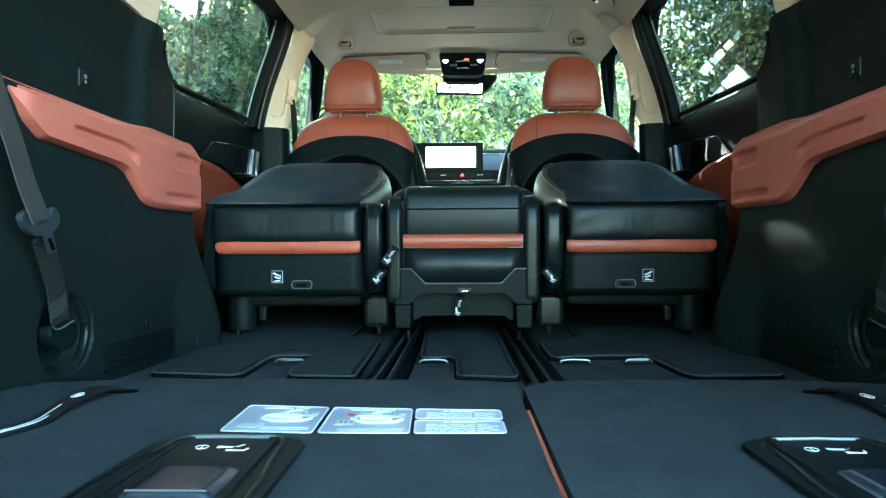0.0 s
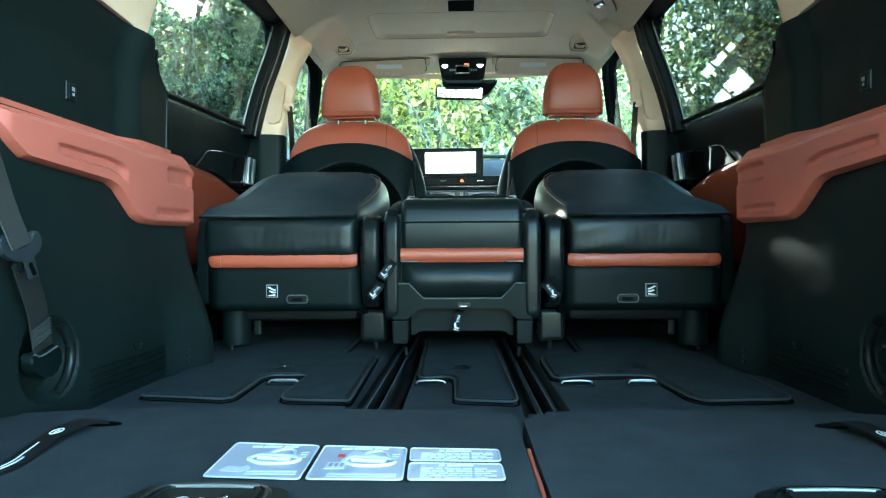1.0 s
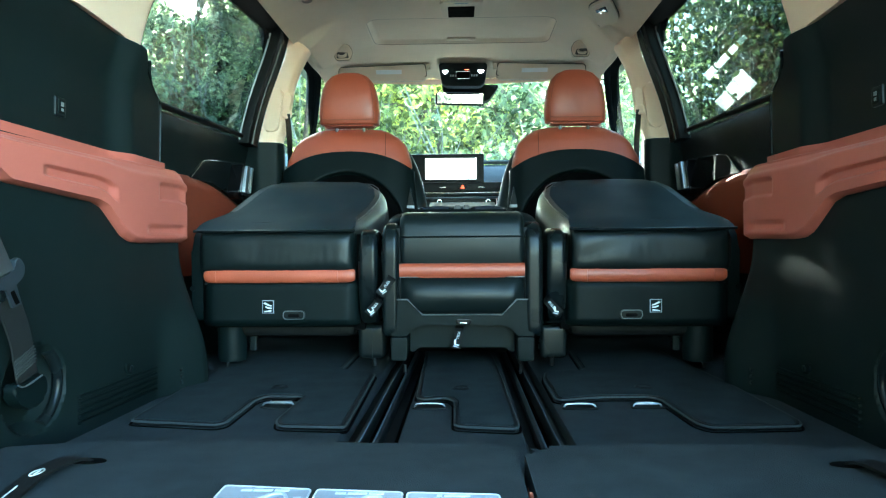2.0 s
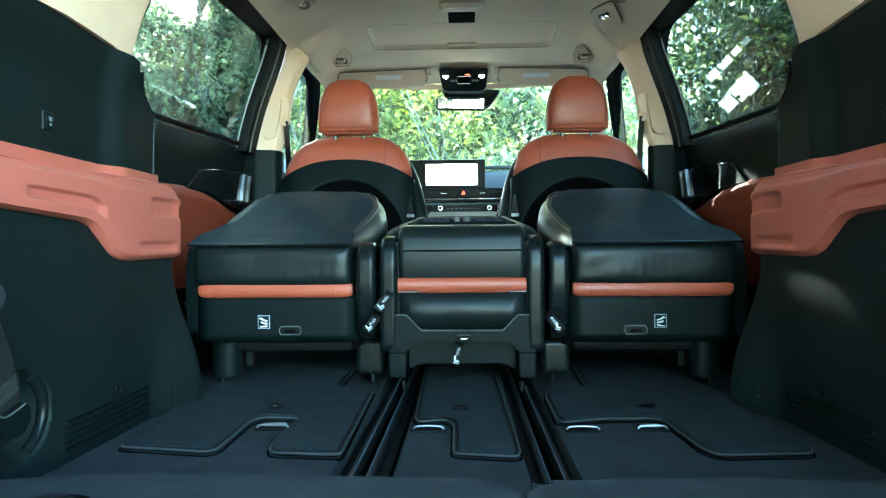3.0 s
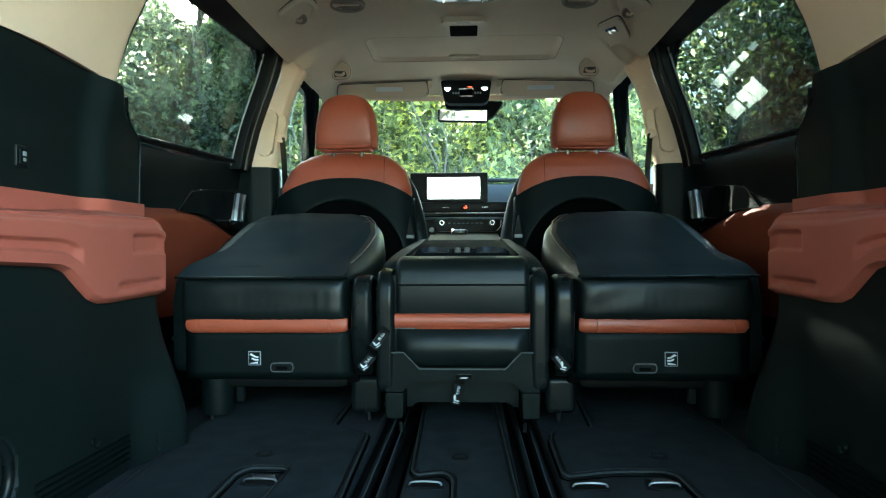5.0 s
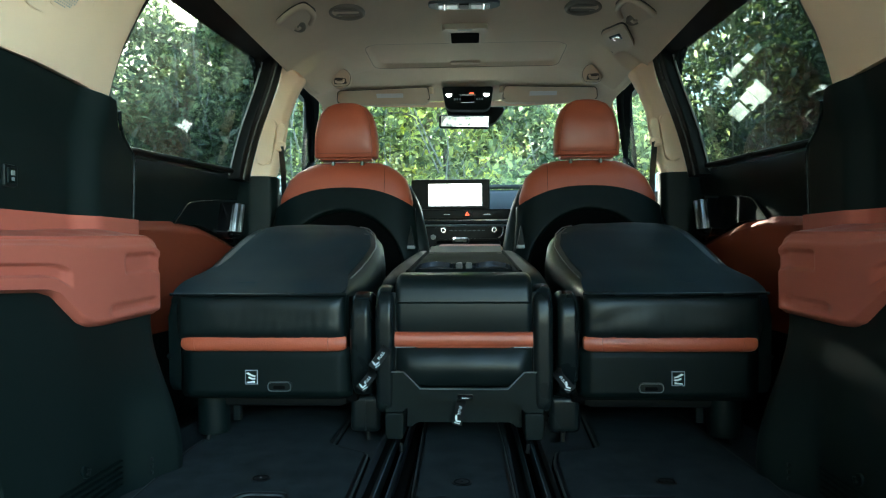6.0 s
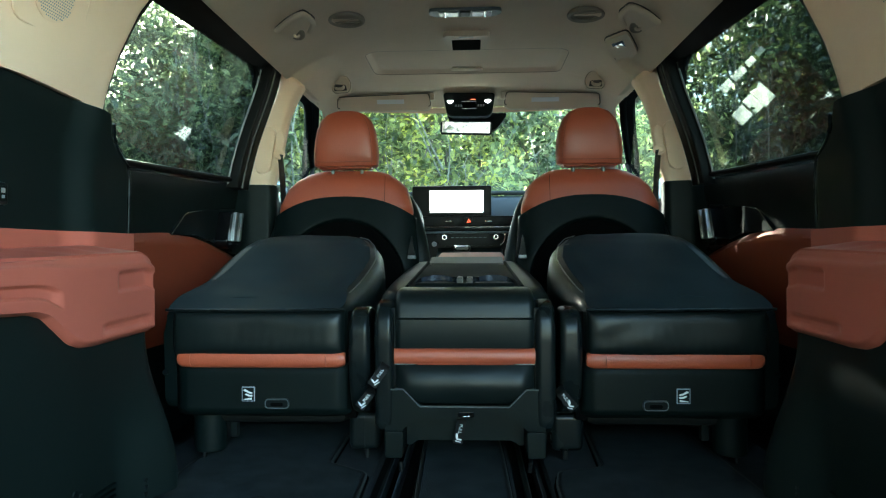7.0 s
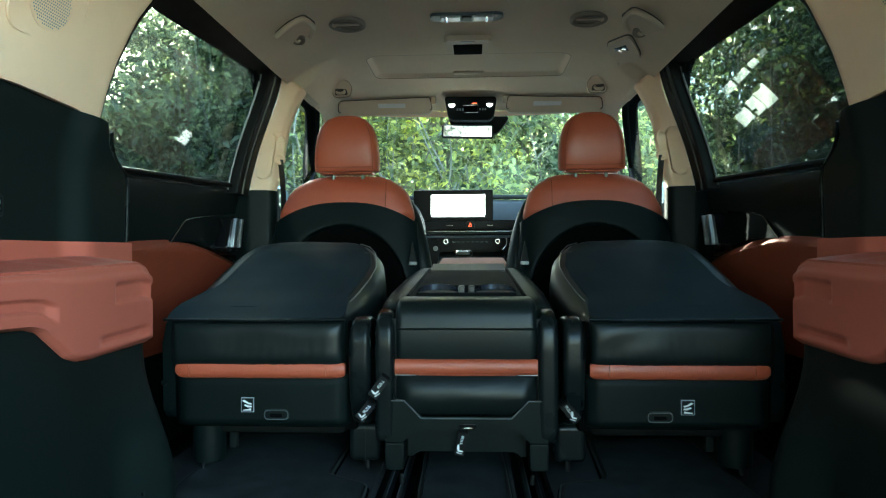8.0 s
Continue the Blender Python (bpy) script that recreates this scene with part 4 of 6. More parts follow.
    part("end_stitch", ribbon([q - across * 0.009 + face * 0.0025, q + across * 0.009 + face * 0.0025], way, 0.0022, 0.0006), STRAP_BLACK, tag)


BACK = ((0.9725, 0.262, 0.549, 0.230, 0.276), (0.9755, 0.248, 0.563, 0.216, 0.287), (0.981, 0.238, 0.573, 0.208, 0.294), (0.986, 0.233, 0.577, 0.203, 0.299), (1.03, 0.222, 0.579, 0.20, 0.316), (1.10, 0.206, 0.577, 0.20, 0.338),
        (1.18, 0.193, 0.575, 0.205, 0.367), (1.25, 0.188, 0.570, 0.215, 0.394), (1.32, 0.201, 0.561, 0.235, 0.423), (1.38, 0.227, 0.550, 0.255, 0.441), (1.43, 0.258, 0.532, 0.28, 0.448), (1.465, 0.290, 0.508, 0.30, 0.447), (1.49, 0.318, 0.47, 0.33, 0.437), (1.50, 0.34, 0.44, 0.35, 0.42))


def folded_side_seat(s):
    seat = thing("folded_car_seat", (s * 0.39, 1.2, -0.02), "black leather second-row seat folded flat with an orange stripe", "car seat", "second-row seats")
    rings = [ring(y, x0, x1 - 0.007 * (1 - soft(1.05, 1.25, y)), z0, z1, 0.016 if y < 0.985 else (0.022 if y < 1.05 else 0.05), 6, 0.016 if y < 0.985 else 0.026) for y, x0, x1, z0, z1 in BACK]
    back = part("backrest", loft(rings), BLACK_LEATHER, seat, "smooth black leather backrest lying face down", s=s, sharp=50)

    # flat cover over the seatback with a free rear edge
    def cover(u, v):
        y = 0.972 + (1.462 - 0.972) * v
        x0 = ramp(y, [(r[0], r[1]) for r in BACK[2:]])
        x1 = ramp(y, [(r[0], r[2]) for r in BACK[2:]]) - 0.007 * (1 - soft(1.05, 1.25, y))
        z = ramp(y, [(r[0], r[4]) for r in BACK[2:]])
        a, b = x0 + 0.036 * soft(0.98, 1.1, y) + 0.0, x1 - 0.030 * soft(1.0, 1.2, y) + 0.006
        x = a + (b - a) * u
        edge = min(u, 1 - u)
        wave = 0.0015 * math.sin(x * 31 + 1) * math.sin(y * 23) * soft(0, 0.2, edge)
        return (x, y, z + 0.0045 - 0.006 * (1 - soft(0, 0.12, edge)) * soft(1.0, 1.15, y) - 0.004 * soft(1.40, 1.462, y) + wave)

    part("seatback_cover", sheet(cover, steps(0, 1, 28), steps(0, 1, 30), (0, 0, -0.004)), COVER_LEATHER, back, "black sheet cover over the seatback", s=s, sharp=60)
    part("cover_welt", tube([(x, 0.9715, 0.2965 - 0.0012 * math.sin((x - 0.22) * 9)) for x in steps(0.228, 0.577, 14)], 0.0030, 8), SATIN_PLASTIC, back, "raised welt on the cover's free edge", s=s)
    # the padded end face: soft, with gathers above the stripe
    def pad_face(u, v):
        x = 0.2320 + (0.5660 - 0.2320) * u
        z = 0.2060 + (0.2945 - 0.2060) * v
        e = min(u, 1 - u)
        swell = 0.0185 * math.sqrt((1 - abs(2 * u - 1) ** 16) * (1 - abs(2 * v - 1) ** 4))
        gather = 0.0012 * noise.noise(Vector((x * 75, v * 1.6, 3.1 + s))) * (1 - v) ** 1.2 + 0.0022 * noise.noise(Vector((x * 13, v * 2.6, 8.0 + s)))
        return (x, 0.986 - swell + gather * soft(0, 0.08, e) * soft(0, 0.2, 1 - v), z)

    part("pad_face", sheet(pad_face, steps(0, 1, 110), steps(0, 1, 20), (0, 0.012, 0)), BLACK_LEATHER, back, "soft gathered leather end of the backrest", s=s, sharp=70)
    part("crease", tube([(x, 1.024 + 0.004 * math.sin(x * 21), 0.3155 + 0.0008 * math.sin(x * 33)) for x in steps(0.27, 0.56, 20)], 0.0016, 6), COVER_LEATHER, back, s=s)
    part("side_seam", tube([(ramp(y, [(r[0], r[1]) for r in BACK[2:]]) + 0.022, y, ramp(y, [(r[0], r[4]) for r in BACK[2:]]) - 0.003) for y in steps(1.06, 1.43, 14)], 0.0014, 6), GRAY_TRIM, back, s=s)
    lip = [(ramp(y, [(r[0], r[1]) for r in BACK[2:]]) + 0.010, y, ramp(y, [(r[0], r[4]) for r in BACK[2:]]) - 0.016) for y in steps(1.43, 1.472, 8)]
    part("orange_edge", tube(lip, 0.0045, 8), ORANGE_LEATHER, back, "orange leather bolster at the end of the backrest", s=s)

    # orange stripe in three stitched lengths
    def stripe(x0, x1, r0, r1):
        rings_x = []
        for k in steps(0, 1, 8):
            x = x0 + (x1 - x0) * k
            h = 0.0172 * (1 - r0 * ((1 - k) ** 6 * 0.3 + (1 - k) * 0.06)) * (1 - r1 * (k ** 6 * 0.35 + k * 0.08))
            d = 0.011 - 0.004 * (r0 * (1 - k) ** 3 + r1 * k ** 3)
            rings_x.append([(x, 0.979 + d * 1.1 * -math.cos(a) + 0.004, 0.2005 + h * math.sin(a)) for a in [2 * math.pi * i / 14 for i in range(14)]])
        return loft(rings_x)

    for x0, x1, r0, r1 in ((0.230, 0.2648, 1, 0), (0.2655, 0.5295, 0, 0), (0.5302, 0.558, 0, 1)):
        part("stripe", stripe(x0, x1, r0, r1), ORANGE_LEATHER, seat, "orange leather stripe", s=s, sharp=60)
    # black box put in for shade behind the stripe
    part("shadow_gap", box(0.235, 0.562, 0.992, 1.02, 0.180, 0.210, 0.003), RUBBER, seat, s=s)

    # moulded lower cover
    def lower(u, v):
        z = 0.088 + 0.102 * v
        x = 0.222 + (0.566 - 0.222) * u
        e = min(u, 1 - u)
        return (x, 0.982 + 0.016 * (1 - soft(0, 0.07, e)) + 0.012 * (1 - soft(0, 0.12, v)) + 0.006 * soft(0.85, 1, v), z)

    part("lower_cover", sheet(lower, steps(0, 1, 36), steps(0, 1, 16), (0, 0.05, 0)), BLACK_PLASTIC, seat, "black moulded plastic cover", s=s, sharp=60)
    part("seat_base", box(0.235, 0.56, 1.03, 1.46, 0.06, 0.205, 0.02), RUBBER, seat, s=s)
    d = -0.004 if s > 0 else 0.0
    slot = part("release_slot", prism(round_outline([(0.338 + d, 0.105), (0.386 + d, 0.105), (0.386 + d, 0.125), (0.338 + d, 0.125)], 0.0095, 5), "y", 0.977, 0.986, 0.003), SATIN_PLASTIC, seat, "oval release surround", s=s)
    part("release_rim", tube([(x + d, 0.9768, z) for x, z in round_outline([(0.3395, 0.1065), (0.3845, 0.1065), (0.3845, 0.1235), (0.3395, 0.1235)], 0.0080, 5)], 0.0011, 6, closed=True), GRAY_TRIM, slot, "thin grey rim", s=s)
    part("release_button", prism(round_outline([(0.350 + d, 0.1105), (0.374 + d, 0.1105), (0.374 + d, 0.1175), (0.350 + d, 0.1175)], 0.003, 4), "y", 0.9755, 0.979, 0.001), PITCH_BLACK, slot, s=s)
    # sticker with a pictogram
    d = -0.009 if s > 0 else 0.0

    def inked(points):
        return prism([(x + d, z) for x, z in points], "y", 0.9782, 0.9789, 0)

    label = part("fold_label", box(0.406 + d, 0.431 + d, 0.9795, 0.9815, 0.119, 0.147, 0.0004), STICKER, seat, "small white sticker with a folding-seat pictogram", s=s)
    part("label_field", box(0.4075 + d, 0.4295 + d, 0.9788, 0.9797, 0.1205, 0.1455, 0.0), BLACK_PLASTIC, label, s=s)
    part("pictogram", inked([(0.4245, 0.143), (0.4285, 0.1405), (0.4165, 0.1345), (0.4105, 0.1335), (0.4100, 0.1365), (0.4155, 0.1375)]), WHITE_PRINT, label, s=s)
    part("pictogram", inked([(0.4100, 0.1315), (0.4165, 0.1320), (0.4230, 0.1345), (0.4245, 0.1320), (0.4170, 0.1285), (0.4100, 0.1285)]), WHITE_PRINT, label, s=s)
    part("pictogram", inked([(0.4110, 0.1265), (0.4270, 0.1235), (0.4270, 0.1220), (0.4110, 0.1225)]), WHITE_PRINT, label, s=s)
    # inner side bracket and its foot
    profile = round_outline([(0.966, 0.150), (0.957, 0.200), (0.958, 0.265), (0.972, 0.292), (1.01, 0.302), (1.08, 0.285), (1.15, 0.24), (1.18, 0.16), (1.10, 0.098), (1.0, 0.094), (0.984, 0.108)], 0.022, 5)
    part("side_bracket", pillow(profile, 0.1790, 0.2200, 0.0115), SATIN_PLASTIC, seat, "satin dark grey plastic hinge cover", s=s, sharp=60)
    # near-black box put in for the deep shade of the hinge gap
    part("hinge_gap_shade", box(0.2120, 0.236, 1.004, 1.10, 0.08, 0.29, 0.004), PITCH_BLACK, seat, s=s)
    part("inner_foot", box(0.168, 0.231, 1.018, 1.10, 0.014, 0.090, 0.013, 4), SATIN_PLASTIC, seat, "black foot cover", s=s)
    part("foot_seam", box(0.1985, 0.2, 1.0165, 1.022, 0.014, 0.082, 0), SATIN_PLASTIC, seat, s=s)
    part("foot_bolt", tube([(0.196, 1.028, 0.014), (0.195, 1.024, -0.002)], 0.005, 8), RUBBER, seat, s=s)
    foot = [(0.520 + 0.032 * math.cos(a), 1.045 + 0.03 * math.sin(a)) for a in [2 * math.pi * i / 20 for i in range(20)]]
    part("outer_foot", prism(foot, "z", 0.006, 0.098, 0.006), BLACK_PLASTIC, seat, "round dark grey foot cover", s=s)
    part("outer_bolt", tube([(0.522, 1.022, 0.010), (0.522, 1.018, -0.004)], 0.004, 8), RUBBER, seat, s=s)
    part("foot_bracket", box(0.470, 0.486, 1.06, 1.075, 0.026, 0.082, 0.003), SATIN_PLASTIC, seat, "grey metal bracket", s=s)
    part("cross_bar", tube([(0.20, 1.08, 0.07), (0.52, 1.08, 0.07)], 0.010, 10), RUBBER, seat, s=s)
    part("outer_side", prism(round_outline([(0.995, 0.10), (0.99, 0.27), (1.02, 0.30), (1.30, 0.36), (1.42, 0.30), (1.40, 0.10)], 0.02, 4), "x", 0.566, 0.590, 0.006), BLACK_PLASTIC, seat, "black plastic outer side cover", s=s)
    part("outer_pivot", disc((0.588, 1.01, 0.172), (0, -1, 0), 0.006, 0.02, 10), SATIN_PLASTIC, seat, s=s)


def folded_middle_seat():
    seat = thing("folded_middle_seat", (0, 1.2, -0.02), "narrow black leather middle seat folded flat with cup holders", "car seat", "second-row seats")
    # rear pad: rounded leather with one seam
    prof = [(0.958, 0.222), (0.952, 0.250), (0.9525, 0.279), (0.956, 0.281), (0.953, 0.283), (0.955, 0.305), (0.962, 0.320), (0.976, 0.331), (1.0, 0.336), (1.02, 0.337), (1.02, 0.222)]
    part("rear_pad", pillow(prof, -0.1315, 0.1315, 0.014), BLACK_LEATHER, seat, "black leather rear pad with a stitched seam", sharp=55)
    stripe = [[(x, 0.956 - 0.010 * math.cos(a), 0.2110 + 0.0148 * math.sin(a)) for a in [2 * math.pi * i / 14 for i in range(14)]] for x in steps(-0.131, 0.131, 10)]
    part("stripe", loft(stripe), ORANGE_LEATHER, seat, "orange leather stripe", sharp=60)
    part("stripe_edge", tube([(x, 0.9535 + 0.002 * (x / 0.09) ** 2, 0.1966) for x in steps(-0.088, 0.090, 10)], 0.0016, 6), ORANGE_LEATHER, seat, "orange edge under the stripe")
    for x0, x1 in ((-0.131, -0.092), (0.095, 0.131)):
        part("stripe_clip", box(x0, x1, 0.951, 0.956, 0.1955, 0.1975, 0.0006), GRAY_TRIM, seat)

    def pad(u, v):
        x = -0.138 + 0.276 * u
        e = min(u, 1 - u)
        z = 0.118 + 0.080 * v
        return (x, 0.966 - 0.015 * math.sin(math.pi * min(1, v * 1.05)) ** 0.8 * soft(0, 0.12, e) + 0.0012 * noise.noise(Vector((x * 20, z * 30, 1.7))) + 0.008 * (1 - soft(0, 0.06, e)), z)

    part("lower_pad", sheet(pad, steps(0, 1, 24), steps(0, 1, 14), (0, 0.04, 0)), BLACK_LEATHER, seat, "black leather lower pad", sharp=60)
    # lower moulding with an arch over the floor
    out = [(-0.150, 0.072), (-0.148, 0.150), (-0.114, 0.150), (-0.083, 0.118), (0.083, 0.118), (0.114, 0.150), (0.148, 0.150), (0.150, 0.072), (0.114, 0.072), (0.112, 0.081), (0.106, 0.089), (0.097, 0.094), (0.085, 0.096), (-0.085, 0.096), (-0.097, 0.094), (-0.106, 0.089), (-0.112, 0.081), (-0.114, 0.072)]
    lower = part("lower_moulding", prism(out, "y", 0.950, 0.985, 0.0025), BLACK_PLASTIC, seat, "black plastic moulding with an arch")
    part("moulding_line", tube([(-0.146, 0.949, 0.150), (-0.114, 0.949, 0.150), (-0.083, 0.949, 0.118), (0.083, 0.949, 0.118), (0.114, 0.949, 0.150), (0.146, 0.949, 0.150)], 0.0015, 6), GRAY_TRIM, lower, "thin grey trim line")
    latch = part("latch_slot", prism(round_outline([(-0.012, 0.099), (0.018, 0.099), (0.018, 0.109), (-0.012, 0.109)], 0.0035, 3), "y", 0.946, 0.952, 0.001), GLOSS_BLACK, lower, "small black latch opening")
    part("latch_tongue", box(-0.004, 0.010, 0.944, 0.947, 0.100, 0.1025, 0.0005), STEEL, latch)
    for s in (-1, 1):
        part("leg", prism(round_outline([(0.116, 0.020), (0.150, 0.020), (0.152, 0.0712), (0.114, 0.0712)], 0.006, 3), "y", 0.953, 1.03, 0.006), BLACK_PLASTIC, seat, s=s)
        part("leg_bolt", tube([(0.122, 0.962, 0.012), (0.120, 0.960, -0.006)], 0.004, 8), RUBBER, seat, s=s)
        prof = round_outline([(0.948, 0.070), (0.944, 0.255), (0.950, 0.288), (0.968, 0.308), (1.01, 0.316), (1.09, 0.30), (1.15, 0.25), (1.15, 0.07)], 0.022, 5)
        part("side_bezel", pillow(prof, 0.1320, 0.1690, 0.0115), SATIN_PLASTIC, seat, "satin dark grey side bezel", s=s, sharp=60)
        # black box put in for shade between pad and bezel
        part("bezel_gap_shade", box(0.130, 0.138, 0.962, 1.02, 0.10, 0.300, 0.001), RUBBER, seat, s=s)
    # near-black box put in for the darkness under the seat
    part("arch_shade", box(-0.115, 0.115, 1.26, 1.28, -0.01, 0.18, 0.004), PITCH_BLACK, seat)
    apron = round_outline([(-0.113, 0.034), (-0.113, 0.100), (0.113, 0.100), (0.113, 0.034), (0.102, 0.034), (0.094, 0.044), (-0.094, 0.044), (-0.102, 0.034)], 0.004, 3)
    part("arch_apron", prism(apron, "y", 0.992, 1.002, 0.002), BLACK_PLASTIC, seat, "recessed black panel under the arch")
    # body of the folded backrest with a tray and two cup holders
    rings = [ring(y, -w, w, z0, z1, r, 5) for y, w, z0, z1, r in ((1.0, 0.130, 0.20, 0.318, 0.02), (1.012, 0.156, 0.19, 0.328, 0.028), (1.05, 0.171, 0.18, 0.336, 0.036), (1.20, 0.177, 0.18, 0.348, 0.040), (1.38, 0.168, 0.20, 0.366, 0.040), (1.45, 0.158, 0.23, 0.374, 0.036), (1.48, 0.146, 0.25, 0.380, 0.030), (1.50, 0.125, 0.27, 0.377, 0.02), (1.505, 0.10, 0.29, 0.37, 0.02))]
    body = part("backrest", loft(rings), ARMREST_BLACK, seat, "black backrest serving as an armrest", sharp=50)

    def top_z(y):
        return 0.337 + (y - 1.05) * 0.092

    part("tray", sheet(lambda x, y: (x * (1 - 0.25 * (y - 1.02)), y, top_z(y) + 0.003), steps(-0.110, 0.110, 8), steps(1.025, 1.45, 12), (0, 0, -0.006)), TRAY_BLACK, body, "black plastic tray")
    for s in (-1, 1):
        part("tray_rim", tube([(0.113 * (1 - 0.25 * (y - 1.02)), y, top_z(y) + 0.003) for y in steps(1.02, 1.45, 8)], 0.0040, 8), TRAY_BLACK, body, s=s)
        c = (0.058, 1.058, top_z(1.058) + 0.003)
        wall = sheet(lambda a, v: (c[0] + 0.042 * math.cos(a), c[1] + 0.046 * math.sin(a) + 0.006 * v, c[2] - 0.004 + (0.004 + 0.012 * math.sin(a) ** 0.7 + 0.092 * 0.046 * math.sin(a)) * v), steps(0.05, math.pi - 0.05, 26), steps(0, 1, 4), (0, 0.002, 0))
        cup = part("cup_holder", wall, LEVER_PLASTIC, body, "far wall of a round cup holder", s=s)
        part("cup_bottom", disc((c[0], c[1], c[2] - 0.001), (0, -0.1, 1), 0.040, 0.002, 24, squash=0.9), RUBBER, cup, s=s)
    for x0 in (-0.016, 0.004):
        part("cup_divider", box(x0, x0 + 0.0125, 1.045, 1.09, top_z(1.04), top_z(1.04) + 0.019, 0.003), TRAY_GRAY, body, "grey cup holder divider")
    part("tray_front", box(-0.098, 0.098, 1.022, 1.030, 0.333, 0.344, 0.003), TRAY_BLACK, body)
    part("tray_strip", prism([(1.402, 0.366), (1.404, 0.3770), (1.456, 0.3925), (1.464, 0.366)], "x", -0.093, 0.095, 0.002), TRAY_GRAY, body, "grey-brown strip at the end of the tray")
    part("tray_lid", sheet(lambda x, y: (x, y, top_z(y) + 0.008), steps(-0.082, 0.082, 6), steps(1.13, 1.392, 8), (0, 0, -0.005)), TRAY_BLACK, body, "black padded tray lid")


def straps():
    strap_tag((-0.006, 0.974, 0.086), (-0.014, 0.970, 0.046), downward=True)
    strap_tag((-0.147, 0.938, 0.194), (-0.169, 0.926, 0.163))
    strap_tag((-0.174, 0.938, 0.146), (-0.193, 0.928, 0.122))
    strap_tag((0.176, 0.938, 0.148), (0.198, 0.928, 0.122), downward=True)


HEAD = ((0.664, 0.087, 1.66, 1.715), (0.668, 0.0965, 1.652, 1.725), (0.70, 0.098, 1.646, 1.735), (0.74, 0.095, 1.644, 1.738), (0.775, 0.089, 1.648, 1.736), (0.803, 0.078, 1.655, 1.732), (0.823, 0.060, 1.664, 1.724), (0.834, 0.036, 1.675, 1.715), (0.837, 0.014, 1.682, 1.708))


def front_seat(s):
    seat = thing("front_car_seat", (s * 0.366, 1.85, -0.05), "front seat with orange leather headrest and shoulders over black", "car seat", "front seats")
    cx = 0.366
    # headrest: broad below, domed above
    rows = []
    for z, w, y0, y1 in HEAD:
        mid, d = (y0 + y1) / 2, (y1 - y0) / 2
        pts = []
        for i in range(36):
            a = 2 * math.pi * i / 36
            c, q = math.cos(a), math.sin(a)
            pts.append((cx + w * math.copysign(abs(c) ** 0.45, c), mid + d * math.copysign(abs(q) ** 0.6, q), z))
        rows.append(pts)
    head = part("headrest", loft(rows), ORANGE_LEATHER, seat, "orange leather headrest", s=s, sharp=60)
    for d in (-1, 1):
        seam = [(cx + d * (w - 0.015) * 1.0, y0 + (y1 - y0) * 0.035, z) for z, w, y0, y1 in HEAD[1:7]]
        part("headrest_seam", tube(smooth_path(seam, 4), 0.0007, 6), SEAM_BROWN, head, "dark stitched seam", s=s)
    part("lower_seam", tube([(cx + x, 1.6495, 0.677 + 0.2 * max(0, abs(x) - 0.06) ** 2 * 10) for x in steps(-0.084, 0.084, 14)], 0.0010, 6), SEAM_BROWN, head, "dark stitched seam", s=s)
    part("headrest_foot", box(cx - 0.080, cx + 0.080, 1.668, 1.715, 0.659, 0.667, 0.003), ORANGE_LEATHER, head, s=s)
    for d in (-0.045, 0.045):
        part("headrest_post", tube([(cx + d, 1.70, 0.60), (cx + d, 1.70, 0.665)], 0.0055, 10), GRAY_TRIM, seat, s=s)
    # shoulders
    shape = ((0.40, 0.19, 0.18), (0.50, 0.205, 0.20), (0.53, 0.209, 0.203), (0.55, 0.206, 0.200), (0.60, 0.183, 0.184), (0.625, 0.158, 0.160), (0.645, 0.125, 0.13), (0.654, 0.100, 0.105), (0.657, 0.06, 0.065))
    rows = []
    for z, w0, w1 in shape:
        lean_y = 1.73 - (0.655 - z) * 0.22 + 0.045 * (1 - soft(0.505, 0.535, z))
        d = 0.052 if z < 0.63 else 0.052 - (z - 0.63) * 1.2
        pts = []
        for i in range(40):
            a = 2 * math.pi * i / 40
            c, q = math.cos(a), math.sin(a)
            w = w0 if c > 0 else w1
            pts.append((cx + w * math.copysign(abs(c) ** 0.5, c), lean_y + d * math.copysign(abs(q) ** 0.6, q), z))
        rows.append(pts)
    part("shoulder", loft(rows), ORANGE_LEATHER, seat, "orange leather shoulders of the backrest", s=s, sharp=60)
    for d in (-0.120,):
        part("shoulder_seam", tube([(cx + d, 1.676 - (0.655 - z) * 0.22, z) for z in steps(0.53, 0.635, 6)], 0.0006, 6), RUBBER, seat, s=s)

    # black back shell with an arched pocket
    def shell(u, v):
        w = 0.213 + 0.016 * soft(0, 0.4, 1 - v)
        x = cx - w + 2 * w * u
        k = 2 * u - 1
        top = 0.572 - 0.062 * abs(k) ** 2.4
        z = 0.0 + top * v
        y = 1.664 - (0.655 - z) * 0.22 - 0.010
        y += 0.035 * abs(k) ** 6
        arch = 1 - soft(0.76, 0.83, math.hypot(k, max(0, (z - 0.32) / 0.225)) if z > 0.33 else abs(k))
        return (x, y + 0.026 * arch, z)

    part("back_shell", sheet(shell, steps(0, 1, 80), steps(0, 1, 90), (0, 0.03, 0)), BLACK_PLASTIC, seat, "black back shell with an arched hollow", s=s, sharp=60)
    # near-black sheet laid over the floor of the hollow
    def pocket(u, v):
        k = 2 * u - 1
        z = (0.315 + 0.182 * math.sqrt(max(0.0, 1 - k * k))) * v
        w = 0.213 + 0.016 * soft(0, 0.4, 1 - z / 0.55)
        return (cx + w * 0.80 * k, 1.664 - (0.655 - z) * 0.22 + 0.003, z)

    part("hollow_sheet", sheet(pocket, steps(0, 1, 40), steps(0, 1, 20), (0, 0.004, 0)), PITCH_BLACK, seat, "matt black sheet filling the arched hollow", s=s, sharp=60)
